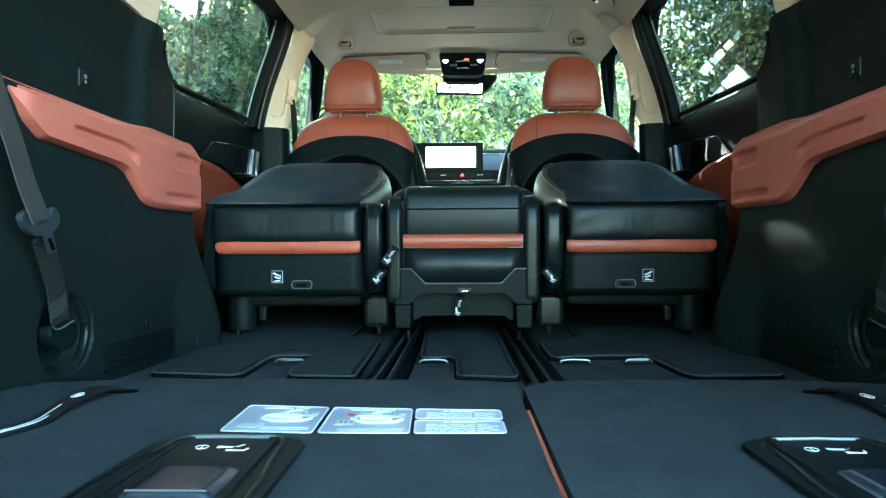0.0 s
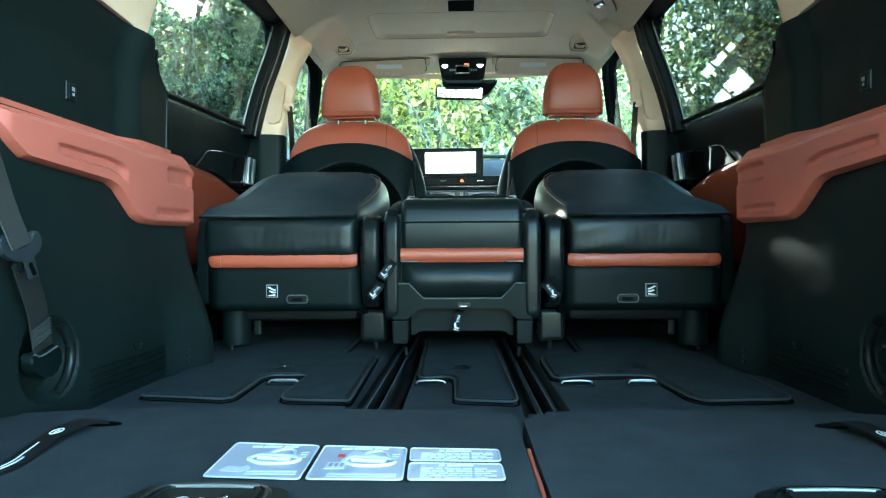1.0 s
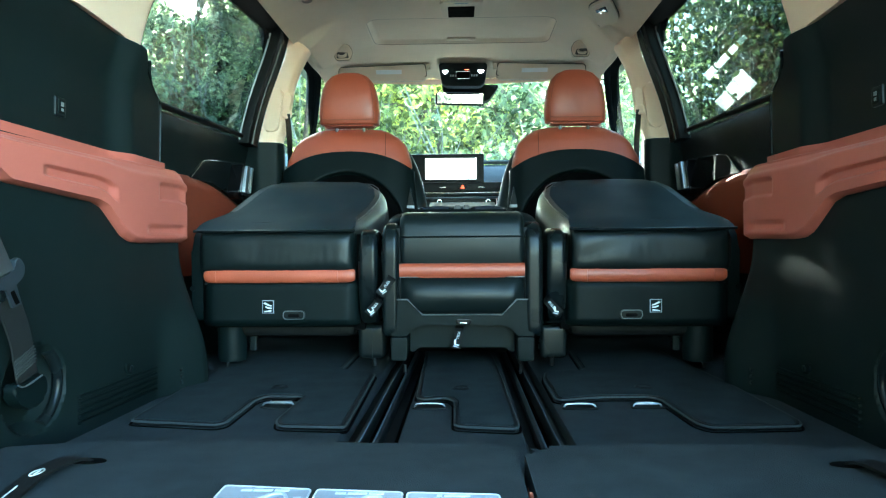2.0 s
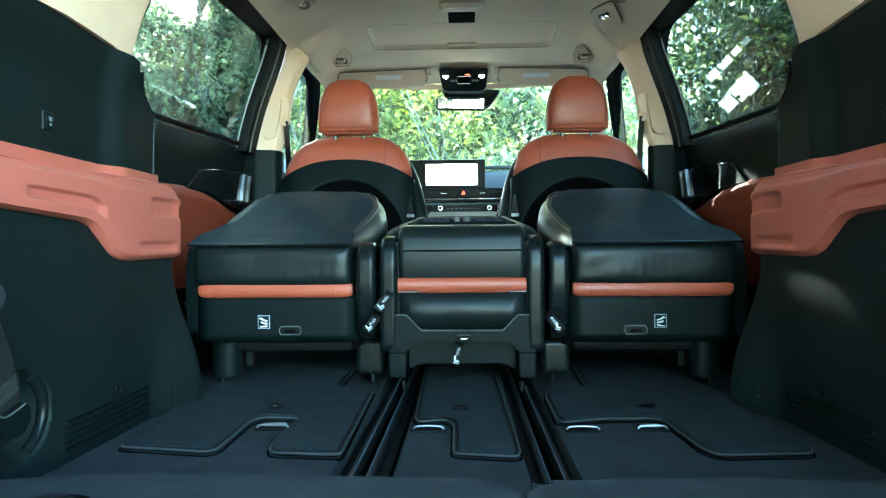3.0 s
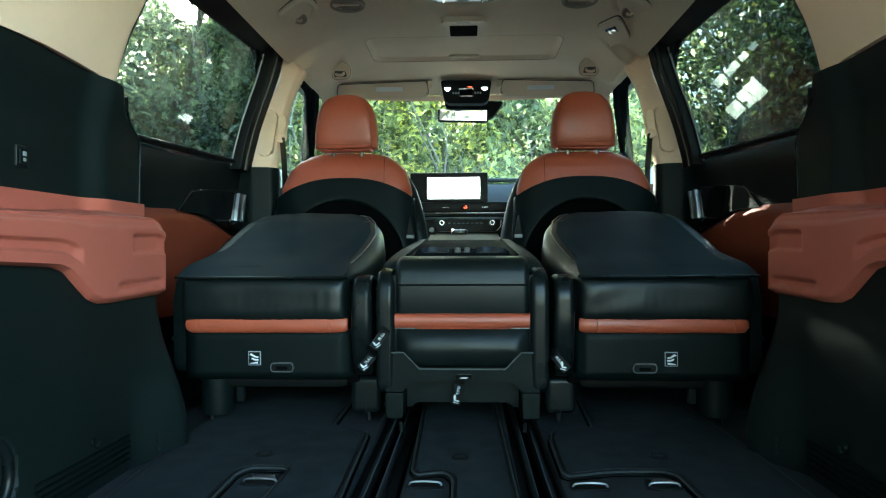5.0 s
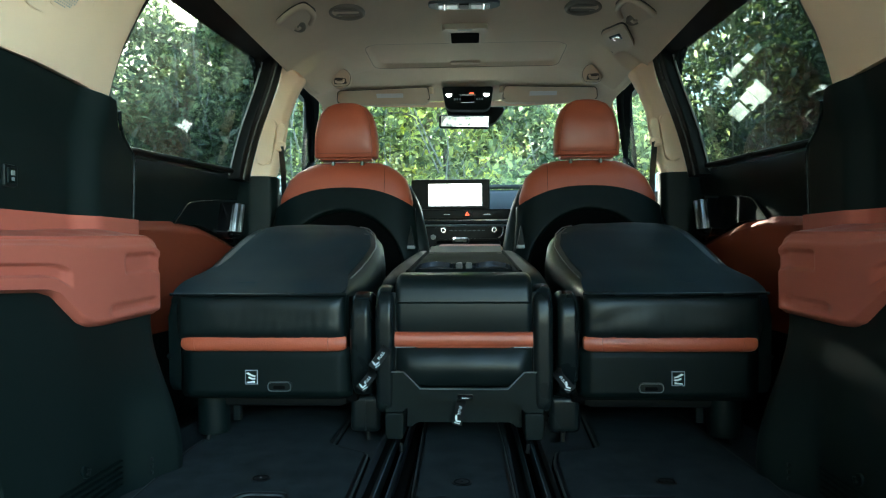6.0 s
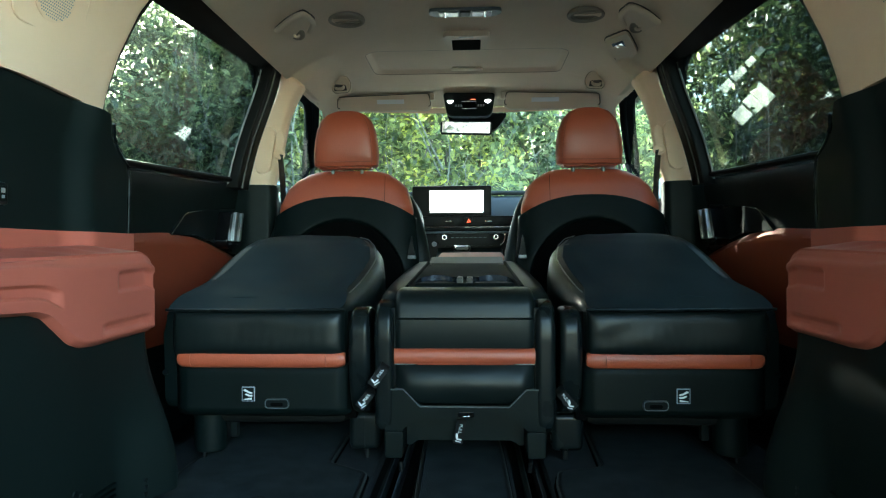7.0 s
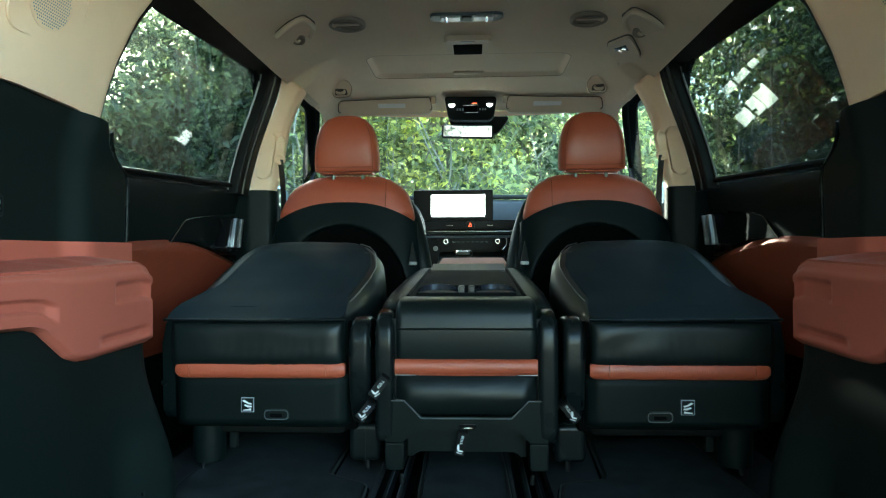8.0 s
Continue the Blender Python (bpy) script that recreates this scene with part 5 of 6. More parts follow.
    hook = part("hook_recess", prism(round_outline([(cx - 0.204, 0.455), (cx - 0.192, 0.385), (cx - 0.218, 0.385)], 0.004, 3), "y", 1.606, 1.64, 0.001), RUBBER, seat, "dark triangular bag hook recess", s=s)
    part("hook_lip", box(cx - 0.217, cx - 0.194, 1.603, 1.62, 0.386, 0.396, 0.002), GRAY_TRIM, hook, "pale hook lip", s=s)
    # side bolsters and cushion
    for d in (-1, 1):
        pts = [(cx + d * 0.235, 1.65, 0.10), (cx + d * 0.238, 1.665, 0.25), (cx + d * 0.224, 1.69, 0.40), (cx + d * 0.204, 1.725, 0.50), (cx + d * 0.180, 1.745, 0.565), (cx + d * 0.14, 1.75, 0.615)]
        part("bolster", tube(smooth_path(pts, 5), 0.036, 14, taper=0.016), BLACK_LEATHER, seat, "black leather side bolster", s=s)
    part("cushion", box(cx - 0.24, cx + 0.24, 1.66, 2.10, 0.06, 0.20, 0.05, 4), BLACK_LEATHER, seat, s=s)
    part("seat_base", box(cx - 0.20, cx + 0.20, 1.70, 2.05, -0.05, 0.08, 0.01), RUBBER, seat, s=s)


# ---- load floor over the folded third row ----
def load_floor():
    left = [(-0.556, -0.15), (0.0625, -0.15), (0.0625, 0.350), (0.045, 0.374), (-0.30, 0.388), (-0.45, 0.380), (-0.556, 0.355)]
    right = [(0.0705, -0.15), (0.556, -0.15), (0.556, 0.345), (0.45, 0.372), (0.30, 0.382), (0.090, 0.370), (0.0705, 0.350)]
    for pts, x in ((left, -0.25), (right, 0.31)):
        seat = thing("folded_third_seat", (x, 0.1, -0.05), "folded third-row seat with dark grey carpeted back as load floor", "car seat", "third-row seats")
        line = round_outline(pts, 0.02, 4)
        part("carpeted_back", prism(line, "z", -0.048, 0.022, 0.012, 4), CARPET, seat, "dark grey carpeted seatback", sharp=50)
        edge = 0.0625 if x < 0 else 0.0705
        d = 1 if x < 0 else -1
        part("orange_side", box(edge - 0.001 if x > 0 else edge - 0.004, edge + 0.004 if x > 0 else edge + 0.001, -0.14, 0.30, -0.04, 0.000, 0.001), ORANGE_LEATHER, seat, "orange leather flank in the gap")
    part_gap = box(0.0640, 0.0690, -0.14, 0.24, -0.045, 0.0185, 0.002)
    solo("seat_gap_piping", part_gap, ORANGE_LEATHER, "orange leather edge between the two folded rear seats", "piping")


def seat_latch(cx):
    latch = thing("fold_latch", (cx, 0.0, 0.0), "black plastic fold latch with lever, set in the carpet", "latch", "fold latches")
    z = 0.0225
    rim = round_outline([(cx - 0.064, 0.112), (cx + 0.064, 0.112), (cx + 0.066, -0.12), (cx - 0.066, -0.12)], 0.024, 6)
    part("bezel", prism(rim, "z", z - 0.006, z + 0.0042, 0.004, 3), BLACK_PLASTIC, latch, "black bezel with rounded corners")
    inner = round_outline([(cx - 0.039, 0.106), (cx + 0.039, 0.106), (cx + 0.043, -0.11), (cx - 0.043, -0.11)], 0.018, 6)
    plate = part("plate", prism(inner, "z", z + 0.001, z + 0.0050, 0.0012), BLACK_PLASTIC, latch)
    # grey tube put in as the highlight on the plate's front bevel
    part("bevel_highlight", tube(smooth_path([(cx - 0.036, 0.1030, z + 0.0056), (cx, 0.1040, z + 0.0060), (cx + 0.036, 0.1030, z + 0.0056)], 5), 0.0018, 8), GRAY_TRIM, plate, "grey tube for the highlight on the front bevel")
    part("inner_rim", tube([(x, y, z + 0.0046) for x, y in inner], 0.0024, 6, closed=True), BLACK_PLASTIC, plate)
    ridge = round_outline([(cx - 0.046, 0.1085), (cx + 0.046, 0.1085), (cx + 0.049, 0.05), (cx + 0.056, 0.0), (cx + 0.058, -0.115), (cx - 0.058, -0.115), (cx - 0.056, 0.0), (cx - 0.049, 0.05)], 0.022, 6)
    part("ridge", tube([(x, y, z + 0.0040) for x, y in ridge], 0.0030, 6, closed=True), SATIN_PLASTIC, latch, "curved raised ridge")

    def lever(u, v):
        x = cx - 0.029 + 0.064 * u
        y = 0.030 - 0.060 * v
        e = min(u, 1 - u)
        return (x, y, z + 0.0045 + 0.0040 * soft(0, 0.10, v) * soft(0, 0.16, e) + 0.001 * v - 0.006 * soft(0.96, 1, v))

    part("lever", sheet(lever, steps(0, 1, 22), steps(0, 1, 18), (0, 0, -0.003)), LEVER_PLASTIC, latch, "smooth blue-grey sheened lever", sharp=70)
    # grey line put in as the highlight along the lever's near edge
    part("lever_highlight", tube([(cx - 0.024, -0.0275, z + 0.0092), (cx + 0.030, -0.0275, z + 0.0092)], 0.0008, 6), GRAY_TRIM, latch)
    part("lever_well", box(cx - 0.036, cx + 0.040, -0.10, -0.030, z + 0.004, z + 0.0056, 0.001), PITCH_BLACK, latch, "dark grip hollow")
    a = [2 * math.pi * i / 18 for i in range(18)]
    top = z + 0.0051
    part("mark", tube([(cx - 0.0165 + 0.0050 * math.cos(k), 0.078 + 0.0048 * math.sin(k), top) for k in a], 0.0005, 4, closed=True), WHITE_PRINT, plate, "white numbered ring")
    part("mark", box(cx - 0.0170, cx - 0.0160, 0.0755, 0.0805, top - 0.0002, top + 0.0003, 0), WHITE_PRINT, plate)
    part("mark", prism([(cx - 0.004, 0.0765), (cx + 0.008, 0.0765), (cx + 0.015, 0.0855), (cx + 0.017, 0.0845), (cx + 0.013, 0.079), (cx + 0.006, 0.0795), (cx - 0.004, 0.0815)], "z", top - 0.0002, top + 0.0003, 0), WHITE_PRINT, plate, "white hand pictogram")
    part("mark", prism([(cx + 0.006, 0.0685), (cx + 0.021, 0.0685), (cx + 0.023, 0.0755), (cx + 0.0215, 0.0755), (cx + 0.020, 0.0705), (cx + 0.006, 0.0725)], "z", top - 0.0002, top + 0.0003, 0), WHITE_PRINT, plate, "white seat pictogram")


def warning_labels():
    z = 0.0222
    sheets = (((-0.226, 0.140), (-0.139, 0.134), (-0.142, 0.229), (-0.230, 0.238)), ((-0.135, 0.135), (-0.0505, 0.134), (-0.054, 0.223), (-0.138, 0.229)), ((-0.047, 0.134), (0.037, 0.135), (0.036, 0.177), (-0.049, 0.179)), ((-0.049, 0.184), (0.036, 0.183), (0.036, 0.219), (-0.051, 0.223)))

    def stroke(points, r, label):
        part("drawing", tube([Vector((q.x, q.y, z + 0.0010)) for q in smooth_path([(x, y, 0) for x, y in points], 5)], r, 5), STICKER_WHITE, label)

    for n, quad in enumerate(sheets):
        label = thing("warning_label", (quad[0][0] + 0.04, 0.18, z), "pale blue-white stitched warning label on the carpet", "label", "warning labels")
        part("backing", prism(round_outline(offset_outline(quad, 0.0022), 0.005, 3), "z", z, z + 0.0005, 0.0), STRAP_BLACK, label, "dark stitched edge")
        part("cloth", prism(round_outline(quad, 0.005, 3), "z", z + 0.0004, z + 0.0009, 0.0), STICKER, label)
        part("stitched_rim", tube([(x, y, z + 0.0008) for x, y in round_outline(offset_outline(quad, -0.0012), 0.005, 3)], 0.0010, 5, closed=True), STICKER_WHITE, label, "white rim")
        x0, x1, y0, y1 = quad[0][0] + 0.007, quad[1][0] - 0.007, quad[0][1], quad[2][1]
        top, high = z + 0.0008, z + 0.0013
        if n > 1:
            for i in range(5):
                y = y0 + 0.005 + i * (y1 - y0 - 0.014) / 5
                x = x0 + 0.003
                k = 0
                while x < x1 - 0.006:
                    w = (0.011, 0.006, 0.014, 0.008)[(i + k) % 4]
                    part("text_bar", box(x, min(x + w, x1), y, y + 0.0032, top, high, 0), STICKER_WHITE, label)
                    x += w + 0.0022
                    k += 1
            mid = (x0 + x1) / 2
            for x, w in ((mid - 0.016, 0.005), (mid - 0.009, 0.024)):
                part("heading_bar", box(x, x + w, y1 - 0.0070, y1 - 0.0025, top, high, 0), WHITE_PRINT, label)
        else:
            for x, w in ((x0 + 0.010, 0.010), (x0 + 0.022, 0.018), (x0 + 0.042, 0.014)):
                part("heading_bar", box(x, x + w, y1 - 0.0065, y1 - 0.0020, top, high, 0), WHITE_PRINT, label)
            # line drawing of a folding seat and the gripping arm
            cx, cy = (x0 + x1) / 2 + 0.008, y0 + 0.050
            stroke([(cx - 0.026, cy - 0.004), (cx - 0.010, cy - 0.016), (cx + 0.016, cy - 0.014), (cx + 0.022, cy - 0.002), (cx + 0.006, cy + 0.006), (cx - 0.018, cy + 0.008), (cx - 0.026, cy - 0.004)], 0.0022, label)
            stroke([(cx - 0.012, cy + 0.010), (cx - 0.002, cy + 0.024), (cx + 0.010, cy + 0.024), (cx + 0.016, cy + 0.004)], 0.0020, label)
            stroke([(cx - 0.018, cy), (cx + 0.014, cy - 0.006)], 0.0030, label)
            ax, ay = (x0 + 0.018, y0 + 0.022) if n == 0 else (x0 + 0.034, y0 + 0.070)
            part("drawing", prism(round_outline([(ax - 0.016, ay - 0.008), (ax + 0.004, ay - 0.010), (ax + 0.012, ay - 0.002), (ax + 0.006, ay + 0.008), (ax + 0.002, ay + 0.002), (ax - 0.012, ay + 0.006)], 0.004, 3), "z", top, high, 0), STICKER_WHITE, label)
            for i in range(3):
                part("text_bar", box(x1 - 0.009, x1 - 0.002, cy + 0.002 + i * 0.007, cy + 0.005 + i * 0.007, top, high, 0), STICKER_WHITE, label)
            for i in range(2):
                part("text_bar", box(x0 + 0.028 - 0.018 * n, x1, y0 + 0.006 + i * 0.006, y0 + 0.0095 + i * 0.006, top, high, 0), STICKER_WHITE, label)
            if n == 1:
                part("red_mark", box(x0 + 0.010, x0 + 0.017, y1 - 0.030, y1 - 0.022, top, z + 0.0015, 0), RED_PRINT, label)
                part("code_field", box(x0 + 0.004, x0 + 0.022, y0 + 0.026, y0 + 0.044, top, high, 0), STICKER_WHITE, label)
                for i in range(3):
                    part("code_mark", box(x0 + 0.007 + i * 0.005, x0 + 0.010 + i * 0.005, y0 + 0.031, y0 + 0.040, high, high + 0.0003, 0), GRAY_PRINT, label)


def floor_straps():
    for s in (-1, 1):
        strap = thing("floor_strap", (s * 0.42, 0.2, 0.02), "black pull strap with white print lying on the carpet", "strap", "floor straps")
        path = smooth_path([(0.410, 0.312, 0.018), (0.414, 0.295, 0.0300), (0.421, 0.25, 0.0310), (0.417, 0.20, 0.0260), (0.411, 0.16, 0.0245), (0.421, 0.12, 0.0245), (0.440, 0.05, 0.0245), (0.455, -0.02, 0.0245)], 6)
        part("webbing", ribbon(path, (1, 0, 0.1), 0.019, 0.003), STRAP_BLACK, strap, s=s)
        part("slot", disc((0.408, 0.308, 0.0215), (0, 0, 1), 0.020, 0.002, 20, squash=0.45), PITCH_BLACK, strap, "dark slot in the carpet", s=s)
        up = Vector((0, 0, 0.0016))
        for d in (-0.0022, 0.0022):
            bars = [p + up + Vector((d, 0, 0)) for p in path if 0.0 < p.y < (0.222 if d > 0 else 0.18)]
            part("print_bar", ribbon(bars, (1, 0, 0.1), 0.0016, 0.0006), WHITE_PRINT, strap, s=s)
        part("print_mark", tube([(0.4205 + 0.0045 * math.cos(a), 0.243 + 0.010 * math.sin(a), 0.0328) for a in [2 * math.pi * i / 16 for i in range(16)]], 0.0005, 5, closed=True), WHITE_PRINT, strap, s=s)
        part("print_mark", box(0.4200, 0.4210, 0.238, 0.248, 0.0322, 0.0332, 0.0002), WHITE_PRINT, strap, s=s)


def rear_belts():
    for s in (-1, 1):
        belt = thing("rear_belt", (s * 0.54, 0.38, 0.07), "grey third-row seat belt hanging down the dark trim", "seat belt", "rear belts")
        part("webbing", ribbon(smooth_path([(0.580, 0.225, 0.62), (0.542, 0.280, 0.385), (0.534, 0.300, 0.325), (0.526, 0.315, 0.268), (0.5165, 0.3265, 0.2260)], 5), (0.25, 1, 0.3), 0.049, 0.0018), PALE_WEBBING, belt, s=s)
        # bean-shaped tongue with two short prongs beside the webbing
        yoke = round_outline([(0.294, 0.233), (0.306, 0.240), (0.309, 0.235), (0.313, 0.225), (0.323, 0.221), (0.336, 0.225), (0.350, 0.233), (0.349, 0.242), (0.356, 0.246), (0.363, 0.240), (0.366, 0.231), (0.361, 0.221), (0.350, 0.213), (0.333, 0.208), (0.317, 0.209), (0.303, 0.215), (0.295, 0.224)], 0.003, 3)
        tongue = part("tongue", prism(yoke, "x", 0.5185, 0.5265, 0.003, 3), YOKE_GRAY, belt, "dark blue-grey plastic belt tongue", s=s, sharp=60)
        blade = part("tongue_blade", prism(round_outline([(0.337, 0.213), (0.355, 0.215), (0.365, 0.190), (0.349, 0.186)], 0.002, 3), "x", 0.5220, 0.5250, 0.0006), YOKE_GRAY, tongue, "dark steel blade", s=s)
        part("blade_slot", prism(round_outline([(0.345, 0.205), (0.350, 0.207), (0.360, 0.192), (0.353, 0.190)], 0.001, 2), "x", 0.5216, 0.5254, 0), PITCH_BLACK, blade, s=s)
        part("slot_rim", tube([(0.5214, 0.3500, 0.2070), (0.5214, 0.3600, 0.1920), (0.5214, 0.3530, 0.1900)], 0.0006, 5), CHROME, blade, "thin bright slot edge", s=s)
        part("stop_button", disc((0.531, 0.337, 0.201), (-1, 0, 0), 0.0075, 0.005, 12), SATIN_PLASTIC, belt, "clear belt stop", s=s)
        part("lap_webbing", ribbon(smooth_path([(0.531, 0.346, 0.211), (0.533, 0.358, 0.190), (0.537, 0.382, 0.149), (0.541, 0.395, 0.114), (0.545, 0.407, 0.090)], 6), (0, 1, 0.3), 0.036, 0.0022), WEBBING, belt, s=s)
        for i in range(6):
            y, z = 0.3700 + i * 0.0012, 0.1180 - i * 0.0040
            part("stitching", tube([(0.5358 + i * 0.0004, y + k * 0.0062, z + k * 0.0027 + (0.0014 if k % 2 else 0)) for k in range(7)], 0.0007, 5), WELT_GRAY, belt, s=s)
        cover = part("anchor_cover", prism(round_outline([(0.375, 0.093), (0.387, 0.089), (0.423, 0.098), (0.432, 0.084), (0.431, 0.064), (0.404, 0.054), (0.381, 0.066), (0.371, 0.082)], 0.006, 4), "x", 0.5365, 0.553, 0.0075, 4), BLACK_PLASTIC, belt, "black shield-shaped anchor cover", s=s, sharp=60)
        part("cover_edge", tube(smooth_path([(0.5345, 0.375, 0.091), (0.5340, 0.387, 0.087), (0.5345, 0.419, 0.095)], 4), 0.0011, 6), GRAY_TRIM, cover, "thin bright upper edge", s=s)


for side in (-1, 1):
    folded_side_seat(side)
folded_middle_seat()
straps()
for side in (-1, 1):
    front_seat(side)
load_floor()
seat_latch(-0.199)
seat_latch(0.290)
warning_labels()
floor_straps()
rear_belts()


# ---- ceiling fittings ----
def on_roof(x, y, off=0.0):
    return roof_z(x, y) - off


def ceiling_fittings():
    # reading lamp
    lamp = thing("reading_lamp", (0, 1.455, 1.03), "slim clear reading lamp with chrome ends in the headliner", "ceiling lamp")
    z = on_roof(0, 1.455)
    part("housing", prism(round_outline([(-0.098, 1.43), (0.098, 1.43), (0.094, 1.478), (-0.094, 1.478)], 0.02, 4), "z", z - 0.008, z + 0.002, 0.004), DASH_GRAY, lamp)
    for s in (-1, 1):
        part("lens", box(0.018, 0.070, 1.438, 1.468, z - 0.0115, z - 0.006, 0.003), STICKER, lamp, "clear lamp lens", s=s)
        part("lens_chrome", box(0.050, 0.056, 1.434, 1.472, z - 0.0125, z - 0.006, 0.002), CHROME, lamp, s=s)
    part("switch", box(-0.014, 0.014, 1.436, 1.470, z - 0.012, z - 0.006, 0.003), BLACK_PLASTIC, lamp)
    # small mid-roof housing with a dark window
    pod = thing("roof_sensor", (0, 1.66, 1.02), "cream roof housing with a dark window", "roof housing")
    z = on_roof(0, 1.66)
    part("housing", prism(round_outline([(-0.068, 1.605), (0.070, 1.605), (0.060, 1.735), (-0.058, 1.735)], 0.012, 4), "z", z - 0.016, z + 0.002, 0.008, 3), ROOF_CREAM, pod)
    part("window", box(-0.042, 0.044, 1.640, 1.728, z - 0.019, z - 0.014, 0.004), PITCH_BLACK, pod, "dark window")
    part("slit", box(-0.020, 0.022, 1.612, 1.618, z - 0.0175, z - 0.014, 0.001), GRAY_PRINT, pod)
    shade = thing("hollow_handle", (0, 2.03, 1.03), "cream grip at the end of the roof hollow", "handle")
    part("grip", box(-0.055, 0.055, 2.015, 2.035, on_roof(0, 2.0) - 0.010, on_roof(0, 2.0), 0.004), ROOF_CREAM, shade)
    # round air vents
    for s in (-1, 1):
        vent = thing("roof_vent", (s * 0.325, 1.485, 1.03), "round cream air vent in the headliner", "air vent", "roof vents")
        z = on_roof(0.325, 1.485)
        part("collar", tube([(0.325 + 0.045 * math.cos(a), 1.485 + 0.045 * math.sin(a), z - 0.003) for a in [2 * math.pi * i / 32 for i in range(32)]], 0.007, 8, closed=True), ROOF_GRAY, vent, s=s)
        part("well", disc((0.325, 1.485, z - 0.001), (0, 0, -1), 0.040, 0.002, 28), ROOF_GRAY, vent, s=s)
        for d in (-0.016, 0, 0.016):
            part("vane", box(0.325 - 0.034, 0.325 + 0.034, 1.485 + d - 0.005, 1.485 + d + 0.005, z - 0.006, z - 0.003, 0.002), ROOF_CREAM if d == 0 else ROOF_GRAY, vent, s=s)
        # rear grab handles
        grab = thing("grab_handle", (s * 0.45, 1.42, 0.99), "cream folding grab handle with coat hook", "grab handle", "grab handles")
        foot = round_outline([(0.494, 1.392), (0.452, 1.368), (0.412, 1.362), (0.400, 1.430), (0.424, 1.486), (0.472, 1.506), (0.476, 1.452), (0.480, 1.428)], 0.012, 4)

        def hung(bm, off):
            for v in bm.verts:
                v.co.z += roof_z(v.co.x, v.co.y) - off
            return bm

        # dark plate put in as the shadow line round the mount
        part("outline_shade", hung(prism(offset_outline(foot, 0.0035), "z", 0, 0.004, 0.001), 0.002), TRAY_GRAY, grab, "dark plate for the shadow line round the mount", s=s)
        part("mount", hung(prism(foot, "z", 0, 0.012, 0.005, 4), 0.012), ROOF_CREAM, grab, "cream end of the grip", s=s, sharp=60)
        arch = [(0.488, 1.390), (0.450, 1.370), (0.414, 1.366), (0.404, 1.428), (0.424, 1.476)]
        part("grip", tube(smooth_path([(x, y, on_roof(x, y) - 0.012) for x, y in arch], 6), 0.0080, 12), ROOF_CREAM, grab, "rounded grip", s=s)
        mid = (0.454, 1.462)
        zm = on_roof(*mid)
        # grey disc carries the shade of the hook recess
        well = part("hook_well_shade", disc((mid[0], mid[1], zm - 0.008), (0, -0.35, -1), 0.021, 0.007, 20, squash=1.15), ROOF_GRAY, grab, "grey disc for the shade in the hook well", s=s)
        part("coat_hook", tube(smooth_path([(mid[0] + 0.006, mid[1] - 0.006, zm - 0.014), (mid[0] + 0.002, mid[1] - 0.010, zm - 0.022), (mid[0] - 0.005, mid[1] - 0.011, zm - 0.023), (mid[0] - 0.009, mid[1] - 0.010, zm - 0.018)], 4), 0.0036, 8), ROOF_CREAM, well, "cream coat hook", s=s)
        # front grab handles, seen end on
        grab = thing("front_grab_handle", (s * 0.47, 2.02, 0.98), "cream front grab handle folded against the headliner", "grab handle", "front grab handles")
        face = round_outline([(0.400, 0.988), (0.412, 1.010), (0.440, 1.014), (0.492, 1.004), (0.470, 0.982), (0.462, 0.960), (0.410, 0.962)], 0.010, 4)

        def swung(bm):
            for v in bm.verts:
                v.co.y += 0.4 * (1.014 - v.co.z)
            return bm

        part("mount", swung(prism(face, "y", 1.925, 1.960, 0.007, 3)), ROOF_CREAM, grab, "cream end of the grip", s=s, sharp=60)
        # dark outline put in as the shadow round the grip
        part("grip_outline_shade", swung(tube([(x, 1.931, z) for x, z in offset_outline(face, 0.0006)], 0.0016, 6, closed=True)), ROOF_GRAY, grab, "dark line for the shadow round the grip", s=s)
        # grey patch carries the shade of this recess
        well = part("hook_well_shade", swung(prism(round_outline([(0.414, 0.966), (0.418, 0.984), (0.456, 0.986), (0.460, 0.965)], 0.005, 3), "y", 1.9215, 1.930, 0.002)), TRAY_GRAY, grab, "grey patch for the shade in the recess", s=s)
        part("coat_hook", swung(tube(smooth_path([(0.424, 1.926, 0.980), (0.428, 1.914, 0.970), (0.446, 1.914, 0.969), (0.452, 1.924, 0.974)], 4), 0.0045, 8)), ROOF_CREAM, well, "cream coat hook", s=s)
        # sun visors
        visor = thing("sun_visor", (s * 0.33, 2.24, 0.96), "cream sun visor folded up with a paper label", "sun visor", "sun visors")
        line = round_outline([(0.140, 0.972), (0.147, 1.012), (0.50, 1.004), (0.512, 0.968), (0.49, 0.960), (0.16, 0.962)], 0.01, 4)
        bm = prism(line, "y", 2.19, 2.212, 0.007, 3)
        for v in bm.verts:
            v.co.y += (1.012 - v.co.z) * 1.1
        part("pad", bm, ROOF_CREAM, visor, s=s)
        # dark tube stands for the shaded gap between visor and headliner
        part("visor_gap_shade", tube([(x, 2.189 + (1.012 - z) * 1.1, z) for x, z in round_outline([(0.142, 0.974), (0.148, 1.0135), (0.50, 1.0055), (0.511, 0.970)], 0.01, 4)], 0.0018, 6), TRAY_GRAY, visor, "dark line for the shaded gap round the visor", s=s)
        part("paper", box(0.245, 0.350, 2.206, 2.2085, 0.978, 0.9965, 0.0004, turn=Matrix.Rotation(0.82, 4, "X")), PAPER, visor, "pale printed label", s=s)
        part("print_bar", box(0.335, 0.347, 2.2045, 2.207, 0.989, 0.9925, 0.0, turn=Matrix.Rotation(0.82, 4, "X")), GRAY_PRINT, visor, s=s)
